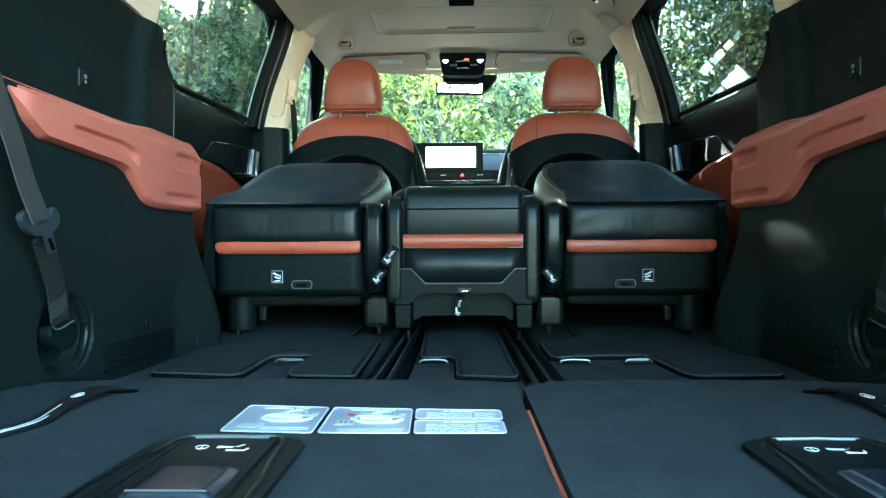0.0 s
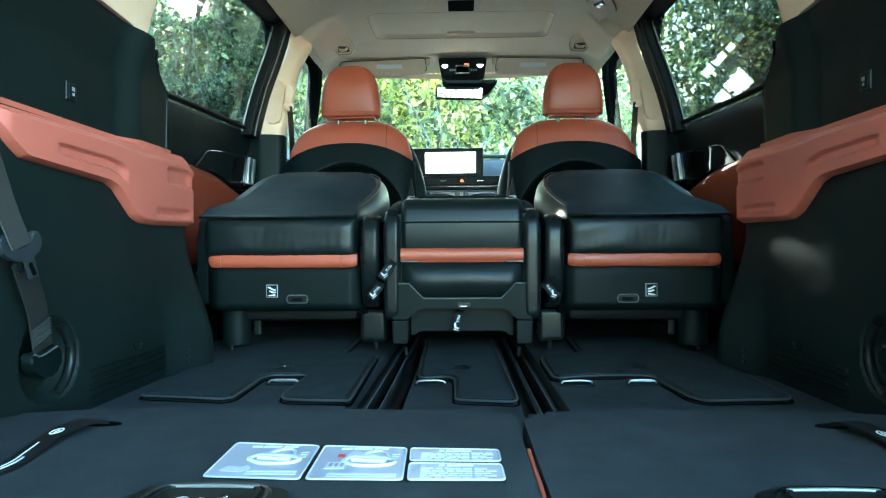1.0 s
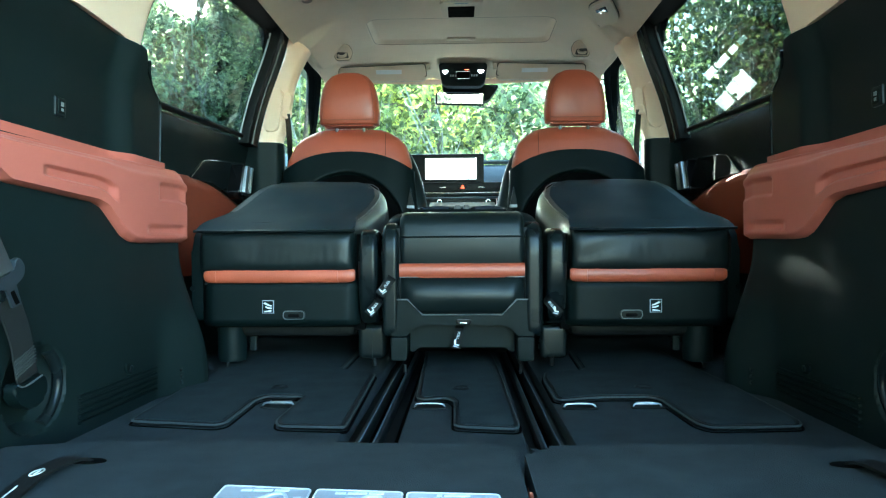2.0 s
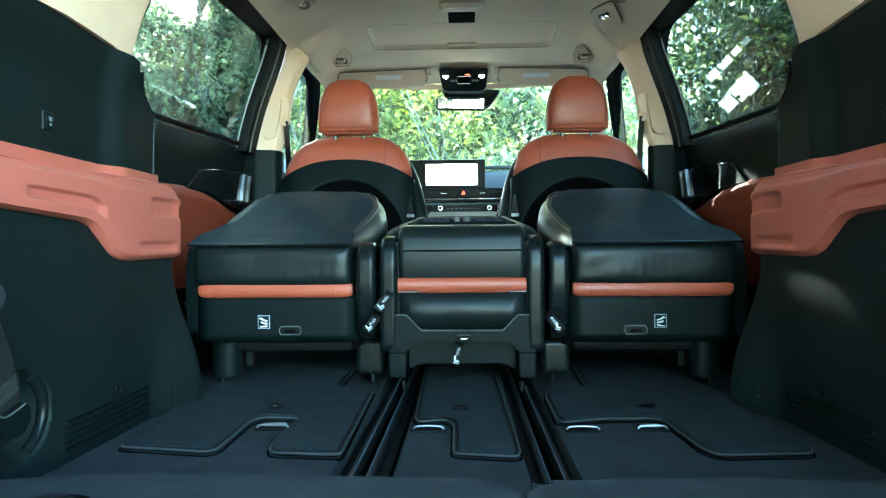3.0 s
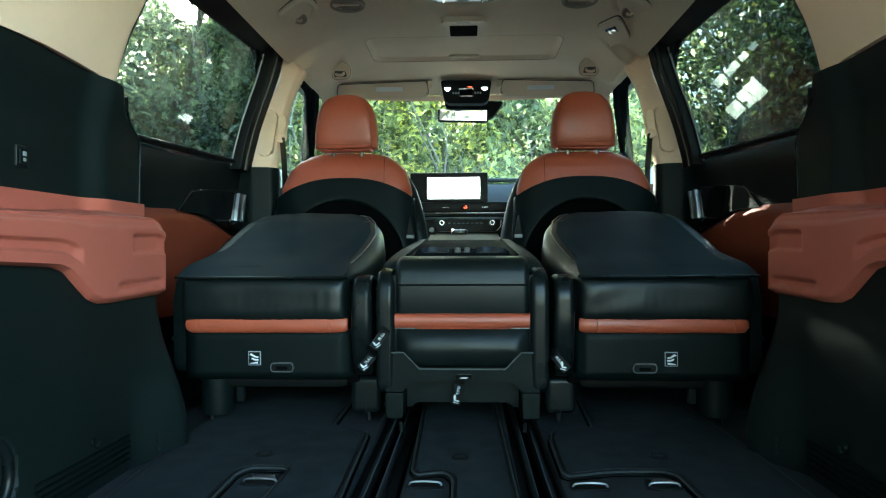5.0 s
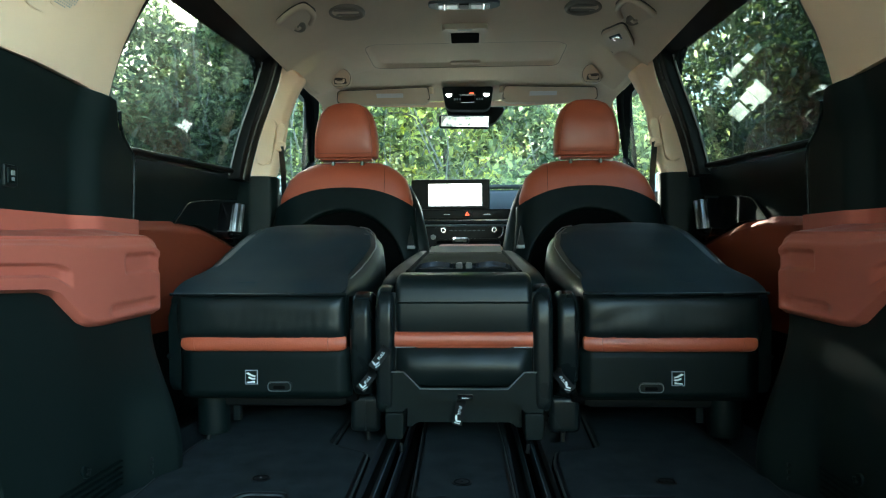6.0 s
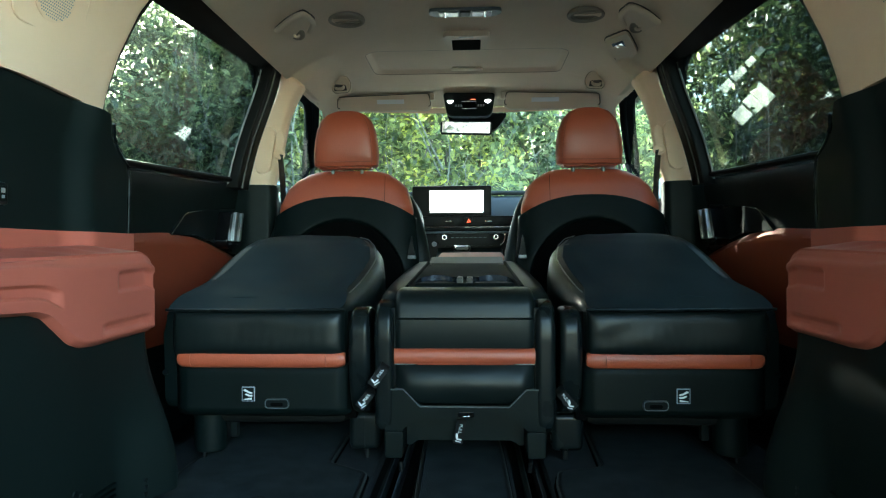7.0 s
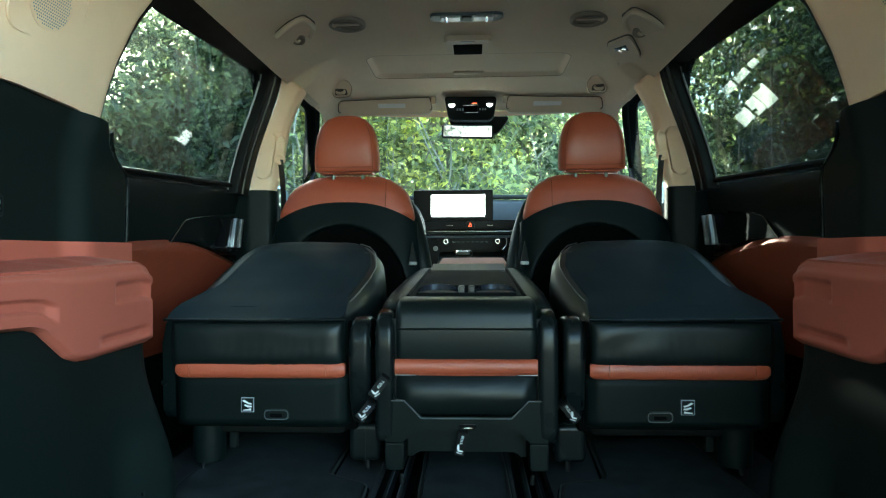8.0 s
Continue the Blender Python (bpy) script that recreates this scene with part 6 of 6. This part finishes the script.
        part("clip", box(0.128, 0.146, 2.20, 2.22, 0.99, 1.02, 0.004), ROOF_CREAM, visor, s=s)
    # rear climate panel
    panel = thing("climate_control_unit", (0.455, 1.6, 0.99), "cream rear climate panel with a lit display in the headliner", "climate panel")
    pu, pv, pc = Vector((0.346, -0.938)), Vector((0.472, 0.882)), Vector((0.450, 1.634))

    def on_panel(bm, off):
        """Lays a flat piece, drawn along the panel's own edges, on the slope of the roof."""
        for v in bm.verts:
            q = pc + pu * v.co.x + pv * v.co.y
            v.co = (q.x, q.y, v.co.z + roof_z(q.x, q.y) - off)
        return bm

    oval = round_outline([(-0.062, -0.058), (0.062, -0.062), (0.064, 0.058), (-0.058, 0.064)], 0.026, 5)
    # dark plate put in as the panel's shadow line
    part("outline_shade", on_panel(prism(offset_outline(oval, 0.003), "z", 0, 0.004, 0.001), 0.0035), TRAY_GRAY, panel, "dark plate for the shadow line round the panel")
    part("plate", on_panel(prism(oval, "z", 0, 0.012, 0.004, 3), 0.012), ROOF_CREAM, panel)
    screen = part("display", on_panel(box(-0.030, 0.026, -0.034, 0.000, 0, 0.002, 0.0), 0.0135), GLOSS_BLACK, panel, "black display")
    for x0, x1, y0, y1 in ((-0.015, -0.0128, -0.023, -0.007), (-0.0128, -0.006, -0.0088, -0.007), (0.002, 0.004, -0.020, -0.013), (0.004, 0.010, -0.020, -0.0185), (0.010, 0.012, -0.020, -0.013), (0.012, 0.018, -0.0145, -0.013)):
        part("lit_segment", on_panel(box(x0, x1, y0, y1, 0, 0.001, 0.0), 0.0142), DISPLAY_WHITE, screen, "lit white segment")
    for x, y in ((-0.036, 0.016), (-0.012, 0.016), (0.000, 0.018), (0.014, 0.018), (-0.040, 0.036)):
        part("button", on_panel(box(x, x + 0.007, y, y + 0.008, 0, 0.002, 0.001), 0.0135), PAPER, panel)
    # overhead console
    con = thing("overhead_console", (0.005, 2.17, 0.95), "gloss black overhead console with two map lamps", "overhead console")
    face = round_outline([(-0.093, 1.008), (0.105, 1.006), (0.096, 0.945), (0.080, 0.932), (-0.068, 0.934), (-0.082, 0.947)], 0.010, 4)
    bm = prism(face, "y", 2.165, 2.21, 0.008, 3)
    for v in bm.verts:
        v.co.y += (1.006 - v.co.z) * 0.9
    part("housing", bm, BLACK_PLASTIC, con)

    def face_y(z):
        return 2.165 + (1.006 - z) * 0.9

    for x in (-0.066, 0.078):
        bm = prism(round_outline([(x - 0.014, 0.982), (x, 0.990), (x + 0.014, 0.982), (x, 0.971)], 0.004, 3), "y", face_y(0.98) - 0.004, face_y(0.98) + 0.004, 0.001)
        part("map_lamp", bm, LAMP_WHITE, con, "small lit map lamp")
    part("display_rim", tube([(x, face_y(z) - 0.001, z) for x, z in ((-0.020, 0.957), (0.032, 0.957), (0.034, 0.980), (-0.022, 0.980))], 0.0012, 6, closed=True), STEEL, con, "thin bright display rim")
    part("display", sheet(lambda x, z: (x, face_y(z) - 0.0015, z), (-0.019, 0.031), (0.9585, 0.9785), (0, 0.001, 0)), PITCH_BLACK, con)
    part("warning_text", box(0.012, 0.030, face_y(0.987) - 0.0022, face_y(0.987) + 0.002, 0.9850, 0.9866, 0), DISPLAY_RED, con, "lit red text bar")
    for i in range(6):
        x = -0.047 + (i % 3) * 0.010 + (0.094 if i > 2 else 0) - (0.008 if i > 2 else 0)
        part("button", sheet(lambda u, z: (u, face_y(z) - 0.0015, z), (x, x + 0.006), (0.9635, 0.9700), (0, 0.001, 0)), GRAY_PRINT, con)
    # inner mirror and the sensor housing above it
    mir = thing("inner_mirror", (-0.005, 2.36, 0.88), "black framed inner rear-view mirror reflecting bright sky", "mirror")
    part("frame", box(-0.114, 0.098, 2.372, 2.395, 0.888, 0.944, 0.010, 3, turn=Matrix.Rotation(0.03, 4, "Y") @ Matrix.Rotation(radians(6.6), 4, "X")), BLACK_PLASTIC, mir)
    glass_bm = box(-0.106, 0.091, 2.3695, 2.3735, 0.8945, 0.938, 0.0, turn=Matrix.Rotation(0.03, 4, "Y") @ Matrix.Rotation(radians(6.6), 4, "X"))
    part("mirror_glass", glass_bm, MIRROR, mir, "bright mirror glass")
    part("arm", tube([(0.0, 2.39, 0.92), (0.01, 2.43, 0.96)], 0.014, 10), BLACK_PLASTIC, mir)
    hous = thing("sensor_housing", (0.06, 2.42, 0.92), "black camera housing behind the inner mirror", "sensor housing")
    bm = prism(round_outline([(-0.09, 0.985), (0.165, 0.980), (0.150, 0.955), (0.118, 0.915), (0.085, 0.905), (-0.06, 0.91)], 0.012, 4), "y", 2.40, 2.45, 0.008)
    part("shell", bm, BLACK_PLASTIC, hous)


ceiling_fittings()


# ---- dashboard ----
def dashboard():
    dash = thing("dashboard", (0, 2.6, 0.1), "dark grey dashboard with silver line and gloss black face", "dashboard")
    top = [(2.42, 0.52), (2.44, 0.555), (2.50, 0.63), (2.54, 0.648), (2.62, 0.655), (3.08, 0.64), (3.08, 0.30), (2.50, 0.30)]
    part("pad", prism(top, "x", -0.70, 0.70, 0.01, 3), DASH_GRAY, dash, "soft dark blue-grey pad", sharp=30)
    part("pad_roll", tube([(x, 2.545, 0.662 - 0.02 * x * x) for x in steps(-0.68, 0.68, 16)], 0.010, 10), DASH_GRAY, dash)
    part("black_face", box(-0.66, 0.66, 2.405, 2.46, 0.512, 0.556, 0.006), DASH_BLACK, dash, "gloss black band with vents")
    part("silver_line", box(-0.66, 0.66, 2.398, 2.412, 0.506, 0.511, 0.002), CHROME, dash, "thin silver line")
    part("lower_face", box(-0.66, 0.66, 2.40, 2.46, 0.33, 0.50, 0.01), DASH_BLACK, dash)
    part("lower_line", box(-0.30, 0.30, 2.382, 2.402, 0.482, 0.490, 0.002), DASH_GRAY, dash)
    for x in (-0.098, 0.068):
        part("vent_tab", box(x, x + 0.028, 2.398, 2.406, 0.531, 0.534, 0.001), CHROME, dash)
    haz = part("hazard_switch", box(-0.016, 0.018, 2.396, 2.406, 0.520, 0.549, 0.002), DASH_BLACK, dash, "hazard switch with red triangle")
    part("triangle", tube([(-0.006, 2.395, 0.529), (0.001, 2.395, 0.541), (0.008, 2.395, 0.529)], 0.0018, 5, closed=True), DISPLAY_RED, haz, "red triangle")
    clim = thing("climate_controls", (0, 2.36, 0.44), "gloss black climate control panel with two silver knobs", "climate panel")
    part("panel", prism(round_outline([(-0.135, 0.480), (0.150, 0.480), (0.142, 0.440), (0.125, 0.430), (-0.115, 0.430), (-0.130, 0.440)], 0.010, 4), "y", 2.375, 2.41, 0.006, 3), DASH_BLACK, clim)
    part("panel_rim", tube(smooth_path([(0.150, 2.374, 0.482), (0.147, 2.373, 0.450), (0.130, 2.373, 0.432)], 4), 0.003, 6), STEEL, clim)
    for x in (-0.098, 0.112):
        knob = part("knob", disc((x, 2.376, 0.466), (0, -1, 0), 0.0108, 0.016, 20), STEEL, clim, "silver ringed knob")
        part("knob_face", disc((x, 2.360, 0.466), (0, -1, 0), 0.0068, 0.0015, 16), DASH_BLACK, knob)
    for i in range(8):
        part("button", box(-0.072 + i * 0.019, -0.060 + i * 0.019, 2.372, 2.377, 0.463, 0.4655, 0.0005), DASH_GRAY, clim)
    scr = thing("dash_screen", (-0.045, 2.42, 0.55), "wide black-framed dashboard screen showing a white page", "screen")
    part("frame", box(-0.235, 0.096, 2.412, 2.436, 0.552, 0.682, 0.006), DASH_BLACK, scr)
    part("picture", box(-0.161, 0.062, 2.4095, 2.4125, 0.579, 0.661, 0.0), SCREEN_LIGHT, scr, "lit white page")
    part("status_bar", box(-0.161, 0.062, 2.4093, 2.4125, 0.5690, 0.5785, 0.0), SCREEN_BAR, scr, "grey status bar")
    for x0, x1 in ((-0.150, -0.135), (-0.118, -0.105), (-0.09, -0.062), (0.020, 0.036)):
        part("text_bar", box(x0, x1, 2.4083, 2.4094, 0.5722, 0.5755, 0), SCREEN_LIGHT if x0 < 0 else GLOSS_BLACK, scr)
    badge = thing("start_button", (-0.135, 2.38, 0.43), "round silver start button", "button")
    part("cap", disc((-0.142, 2.398, 0.438), (0, -1, 0), 0.0105, 0.006, 20), GRAY_TRIM, badge)
    # centre console
    con = thing("centre_console", (0, 2.1, -0.05), "black centre console with a tan padded lid in silver trim", "centre console")
    part("body", box(-0.115, 0.125, 1.62, 2.42, -0.05, 0.32, 0.03, 4), BLACK_PLASTIC, con)
    part("ramp", prism([(2.05, 0.30), (2.42, 0.43), (2.45, 0.30)], "x", -0.13, 0.14, 0.01), BLACK_PLASTIC, con)
    part("lid_base", box(-0.085, 0.110, 1.71, 1.96, 0.30, 0.385, 0.01), BLACK_PLASTIC, con)
    part("lid", box(-0.096, 0.120, 1.70, 1.97, 0.374, 0.396, 0.010, 3, turn=Matrix.Rotation(0.06, 4, "X")), PINK_TRIM, con, "tan padded lid")
    part("lid_trim", tube([(-0.102, 1.75, 0.381), (-0.094, 1.694, 0.377), (0.118, 1.694, 0.377), (0.127, 1.75, 0.381)], 0.0042, 8), STEEL, con, "silver trim round the lid")
    lever = part("gear_lever", tube([(-0.02, 2.12, 0.33), (-0.022, 2.10, 0.405)], 0.009, 12), RUBBER, con)
    part("gear_knob", loft([ring(y, -0.022 - w, -0.022 + w, 0.418 - h, 0.418 + h, 0.012) for y, w, h in ((2.06, 0.022, 0.005), (2.066, 0.030, 0.009), (2.11, 0.032, 0.012), (2.14, 0.024, 0.008))]), SATIN_PLASTIC, lever)
    part("knob_badge", box(-0.052, -0.040, 2.063, 2.075, 0.412, 0.430, 0.003), CHROME, lever)
    # steering wheel, in front of the left seat
    wheel = thing("steering_wheel", (-0.366, 2.3, 0.3), "black steering wheel behind the driver seat", "steering wheel")
    tilt = pose(-0.366, 2.25, 0.50, 65, 0, 0)
    part("rim", tube([tilt @ Vector((0.18 * math.cos(a), 0.18 * math.sin(a), 0)) for a in [2 * math.pi * i / 40 for i in range(40)]], 0.014, 10, closed=True), BLACK_LEATHER, wheel)
    hub = disc((0, 0, -0.02), (0, 0, 1), 0.07, 0.05, 24)
    hub.transform(tilt)
    part("hub", hub, BLACK_PLASTIC, wheel)
    for a in (0, 180, 270):
        k = radians(a)
        part("spoke", tube([tilt @ Vector((0.05 * math.cos(k), 0.05 * math.sin(k), 0)), tilt @ Vector((0.175 * math.cos(k), 0.175 * math.sin(k), 0))], 0.012, 8), SATIN_PLASTIC, wheel)


dashboard()


# ---- outside ----
GROUND = -0.45
# lines along which sunbeams come through gaps in the crowns: a place that a beam meets, and the gap's radius
SUN_GAPS = (((0.55, 0.633, 0.167), -0.018), ((0.715, 1.35, 0.446), 0.02), ((0.715, 1.45, 0.438), 0.01), ((0.193, 1.13, 0.334), -0.022), ((0.191, 1.23, 0.368), -0.022), ((0.0, -0.38, 0.25), 0.15), ((2.28, 5.0, 1.58), 0.16), ((2.2, 5.0, 1.87), 0.14))


def outside():
    bm = bmesh.new()
    n = 40
    size = 160.0
    rows = [[bm.verts.new(((i / n - 0.5) * size, (j / n - 0.5) * size, GROUND + (0.10 * math.sin(i * 1.7) * math.cos(j * 1.3) if abs(i - n / 2) + abs(j - n / 2) > 5 else 0.0))) for j in range(n + 1)] for i in range(n + 1)]
    for i in range(n):
        for j in range(n):
            bm.faces.new((rows[i][j], rows[i + 1][j], rows[i + 1][j + 1], rows[i][j + 1]))
    ob = new("ground", finish("ground", bm, SOIL))
    tagged(ob, "brown earth ground round the parked car", "ground", kind="structure")


def leaf_mesh(name, centres, sizes, rng, droop=0.4):
    """One mesh of folded, pointed leaf blades at the given places."""
    n = len(centres)
    yaw = rng.uniform(0, 2 * np.pi, n)
    pitch = rng.normal(-droop, 0.5, n)
    roll = rng.normal(0, 0.6, n)
    way = np.stack([np.cos(yaw) * np.cos(pitch), np.sin(yaw) * np.cos(pitch), np.sin(pitch)], 1)
    flat = np.stack([-np.sin(yaw), np.cos(yaw), np.zeros(n)], 1)
    up = np.cross(way, flat)
    side = flat * np.cos(roll)[:, None] + up * np.sin(roll)[:, None]
    up = np.cross(way, side)
    shape = ((0, 0, 0), (0.30, 0.25, 0.05), (0.68, 0.19, 0.03), (1.0, 0.0, -0.12), (0.68, -0.19, 0.03), (0.30, -0.25, 0.05), (0.46, 0, -0.03))
    verts = np.stack([centres + (way * a + side * b + up * c) * sizes[:, None] for a, b, c in shape], 1).reshape(-1, 3)
    tris = np.array([(0, 6, 1), (1, 6, 2), (2, 6, 3), (3, 6, 4), (4, 6, 5), (5, 6, 0)])
    index = (tris[None] + (np.arange(n) * 7)[:, None, None]).reshape(-1)
    me = bpy.data.meshes.new(name)
    me.vertices.add(len(verts))
    me.vertices.foreach_set("co", verts.astype(np.float32).ravel())
    me.loops.add(len(index))
    me.loops.foreach_set("vertex_index", index.astype(np.int32))
    count = len(index) // 3
    me.polygons.add(count)
    me.polygons.foreach_set("loop_start", np.arange(0, len(index), 3, dtype=np.int32))
    me.polygons.foreach_set("loop_total", np.full(count, 3, dtype=np.int32))
    me.update()
    me.validate()
    return me


def shrub(x, y, radius, height, leaves, seed, mat, leaf, label, lift=0.3, category="shrub", twigs=0):
    """A many-stemmed shrub: tapered trunk and limbs, and leaves in uneven clumps at the twig ends."""
    rng = np.random.default_rng(seed)
    tree = thing("shrub", (x, y, GROUND), label, category, "shrubs round the car")
    base = Vector((x, y, GROUND - 0.05))
    wood = bmesh.new()
    tips = []
    stems = 3
    for k in range(stems):
        a = 2 * math.pi * (k + rng.uniform(0, 0.6)) / stems
        top = base + Vector((math.cos(a) * radius * 0.35, math.sin(a) * radius * 0.35, height * rng.uniform(0.65, 0.85)))
        bend = base.lerp(top, 0.5) + Vector((rng.normal(0, 0.12), rng.normal(0, 0.12), 0.1))
        path = smooth_path([base + Vector((math.cos(a) * 0.08, math.sin(a) * 0.08, 0)), bend, top], 5)
        tube(path, 0.055, 7, wood, taper=0.018)
        for j in range(9):
            start = path[int(2 + (len(path) - 3) * rng.uniform(0.1, 1))]
            b = rng.uniform(0, 2 * math.pi)
            reach = radius * rng.uniform(0.45, 1.0)
            end = start + Vector((math.cos(b) * reach, math.sin(b) * reach, height * rng.uniform(-0.1, 0.28)))
            mid = start.lerp(end, 0.5) + Vector((0, 0, 0.08))
            tube(smooth_path([start, mid, end], 4), 0.021, 5, wood, taper=0.005)
            tips += [mid, end, start.lerp(end, 0.75)]
    part("trunk", wood, BARK, tree, "brown stems and limbs")
    if twigs:
        thin = bmesh.new()
        for j in range(twigs):
            a = rng.uniform(math.pi * 1.1, math.pi * 1.9)
            foot = Vector((x + math.cos(a) * radius * 0.75, y + math.sin(a) * radius * 0.75, GROUND + height * rng.uniform(0.1, 0.5)))
            head = foot + Vector((rng.normal(0, 0.3), rng.normal(-0.1, 0.15), height * rng.uniform(0.2, 0.45)))
            bend = foot.lerp(head, 0.5) + Vector((rng.normal(0, 0.1), -0.08, 0))
            tube(smooth_path([foot, bend, head], 4), 0.010, 5, thin, taper=0.003)
        part("twigs", thin, PALE_BARK, tree, "thin pale bare twigs")
    tips = np.array([tuple(p) for p in tips])
    clumps = 110
    u = rng.normal(size=(clumps, 3))
    u /= np.linalg.norm(u, axis=1)[:, None]
    shell = np.array([x, y, GROUND + lift + (height - lift) * 0.5]) + u * np.array([radius, radius, (height - lift) * 0.5]) * rng.uniform(0.45, 1.08, (clumps, 1))
    seeds = np.concatenate([shell, tips])
    pick = rng.integers(0, len(seeds), leaves)
    spread = rng.uniform(0.08, 0.26, len(seeds))[pick]
    centres = seeds[pick] + rng.normal(size=(leaves, 3)) * spread[:, None] * np.array([1, 1, 0.8])
    keep = centres[:, 2] > GROUND + 0.02
    for foot, wide in SUN_GAPS:
        away = centres - np.array(foot)
        along = away @ np.array(sun_way)
        off = np.linalg.norm(away - along[:, None] * np.array(sun_way), axis=1)
        keep &= (along < 0) | (off > wide + 0.6 * leaf)
    centres = centres[keep]
    sizes = leaf * rng.uniform(0.6, 1.25, len(centres))
    me = leaf_mesh("crown", centres, sizes, rng)
    me.materials.append(mat)
    crown = new("crown", me)
    crown.parent = tree
    crown.matrix_parent_inverse = Matrix.Translation(tree.location).inverted()


def planting():
    front = "leafy green shrub with light leaves in front of the car"
    left = "dense dark green shrub beside the parked car"
    right = "dark green tree with overhanging leaves, their shade in the colour, beside the car"
    # front row; tall extras block the sun at left and shade the right trees
    for n, (x, y, r, h, mat) in enumerate(((-2.6, 7.2, 1.3, 4.5, LEAF_FRESH), (-1.35, 6.8, 1.1, 3.9, LEAF_SUNLIT), (-0.2, 6.6, 1.0, 3.3, LEAF_SUNLIT), (0.65, 6.5, 1.0, 3.3, LEAF_FRESH), (1.5, 6.2, 1.0, 3.2, LEAF_FRESH), (3.05, 6.4, 1.1, 4.6, LEAF_SHADED), (-0.6, 9.2, 1.4, 1.7, LEAF_SHADED), (2.3, 10.6, 1.5, 6.0, LEAF_SHADED), (-2.4, 9.6, 1.8, 4.2, LEAF_MID), (4.6, 8.0, 1.5, 5.2, LEAF_SHADED), (3.6, 9.6, 1.6, 6.2, LEAF_SHADED), (6.0, 10.0, 1.9, 6.0, LEAF_SHADED), (0.9, 9.4, 1.5, 1.7, LEAF_SHADED), (-1.95, 6.3, 0.9, 4.7, LEAF_FRESH), (-2.75, 6.2, 0.9, 4.5, LEAF_MID), (-2.6, 14.5, 2.2, 4.8, LEAF_MID), (0.4, 14.0, 2.2, 4.9, LEAF_MID), (3.6, 14.5, 2.3, 5.0, LEAF_MID))):
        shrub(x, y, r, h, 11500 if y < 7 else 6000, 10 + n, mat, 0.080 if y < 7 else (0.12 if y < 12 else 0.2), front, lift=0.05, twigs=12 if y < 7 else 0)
    # left row; those behind the car are unseen, added to block rear-left skylight
    for n, (x, y, r, h) in enumerate(((-3.3, 1.6, 1.0, 2.6), (-3.2, 3.2, 1.05, 2.7), (-3.1, 4.6, 1.0, 2.6), (-3.6, 6.0, 1.2, 2.4), (-4.6, 7.6, 1.4, 2.2), (-3.7, 0.0, 1.1, 2.5), (-2.7, -1.2, 1.2, 4.6), (-2.5, -2.8, 1.3, 4.8), (-1.9, -4.4, 1.4, 5.2), (-0.7, -5.6, 1.5, 5.2), (-3.2, 6.9, 1.1, 3.4), (-4.7, 2.4, 1.4, 2.4), (-4.6, 4.4, 1.4, 2.4), (-2.0, 8.0, 1.2, 4.9))):
        shrub(x, y, r, h, 9500, 40 + n, LEAF_MID if y > -0.5 else LEAF_SHADED, 0.085, left, lift=0.0)
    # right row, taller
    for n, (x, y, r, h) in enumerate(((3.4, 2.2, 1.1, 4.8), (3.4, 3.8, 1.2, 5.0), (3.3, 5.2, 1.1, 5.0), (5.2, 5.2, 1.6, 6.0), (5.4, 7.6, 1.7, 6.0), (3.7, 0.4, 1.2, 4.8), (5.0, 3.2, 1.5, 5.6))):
        shrub(x, y, r, h, 15000, 70 + n, LEAF_SHADED, 0.080, right, lift=0.2, category="tree")


def window_reflections():
    """White strips put outside to stand for reflections in the right side window."""
    frame_ob = thing("reflection_strips", (2.29, 5.0, GROUND), "white strips on thin posts standing for reflections in the right window", "garden structure")
    for z, u0, u1, w in ((1.58, -0.17, -0.05, 0.06), (1.58, -0.03, 0.06, 0.075), (1.58, 0.065, 0.18, 0.09), (1.87, -0.24, -0.13, 0.036), (1.87, -0.11, 0.02, 0.032), (1.87, 0.05, 0.13, 0.028), (1.87, 0.16, 0.24, 0.024)):
        bm = box(u0, u1, -0.006, 0.006, -w, w, 0.003)
        bm.transform(pose(2.28 - 0.24 * (z - 1.58), 5.0, z, 0, -46, 0))
        part("strip", bm, REFLECTION_WHITE, frame_ob)
    # posts added only to hold the strips up
    for x in (2.16, 2.42):
        part("post", box(x - 0.006, x + 0.006, 5.008, 5.02, GROUND, 1.95, 0.006), BARK, frame_ob)


outside()
planting()
window_reflections()
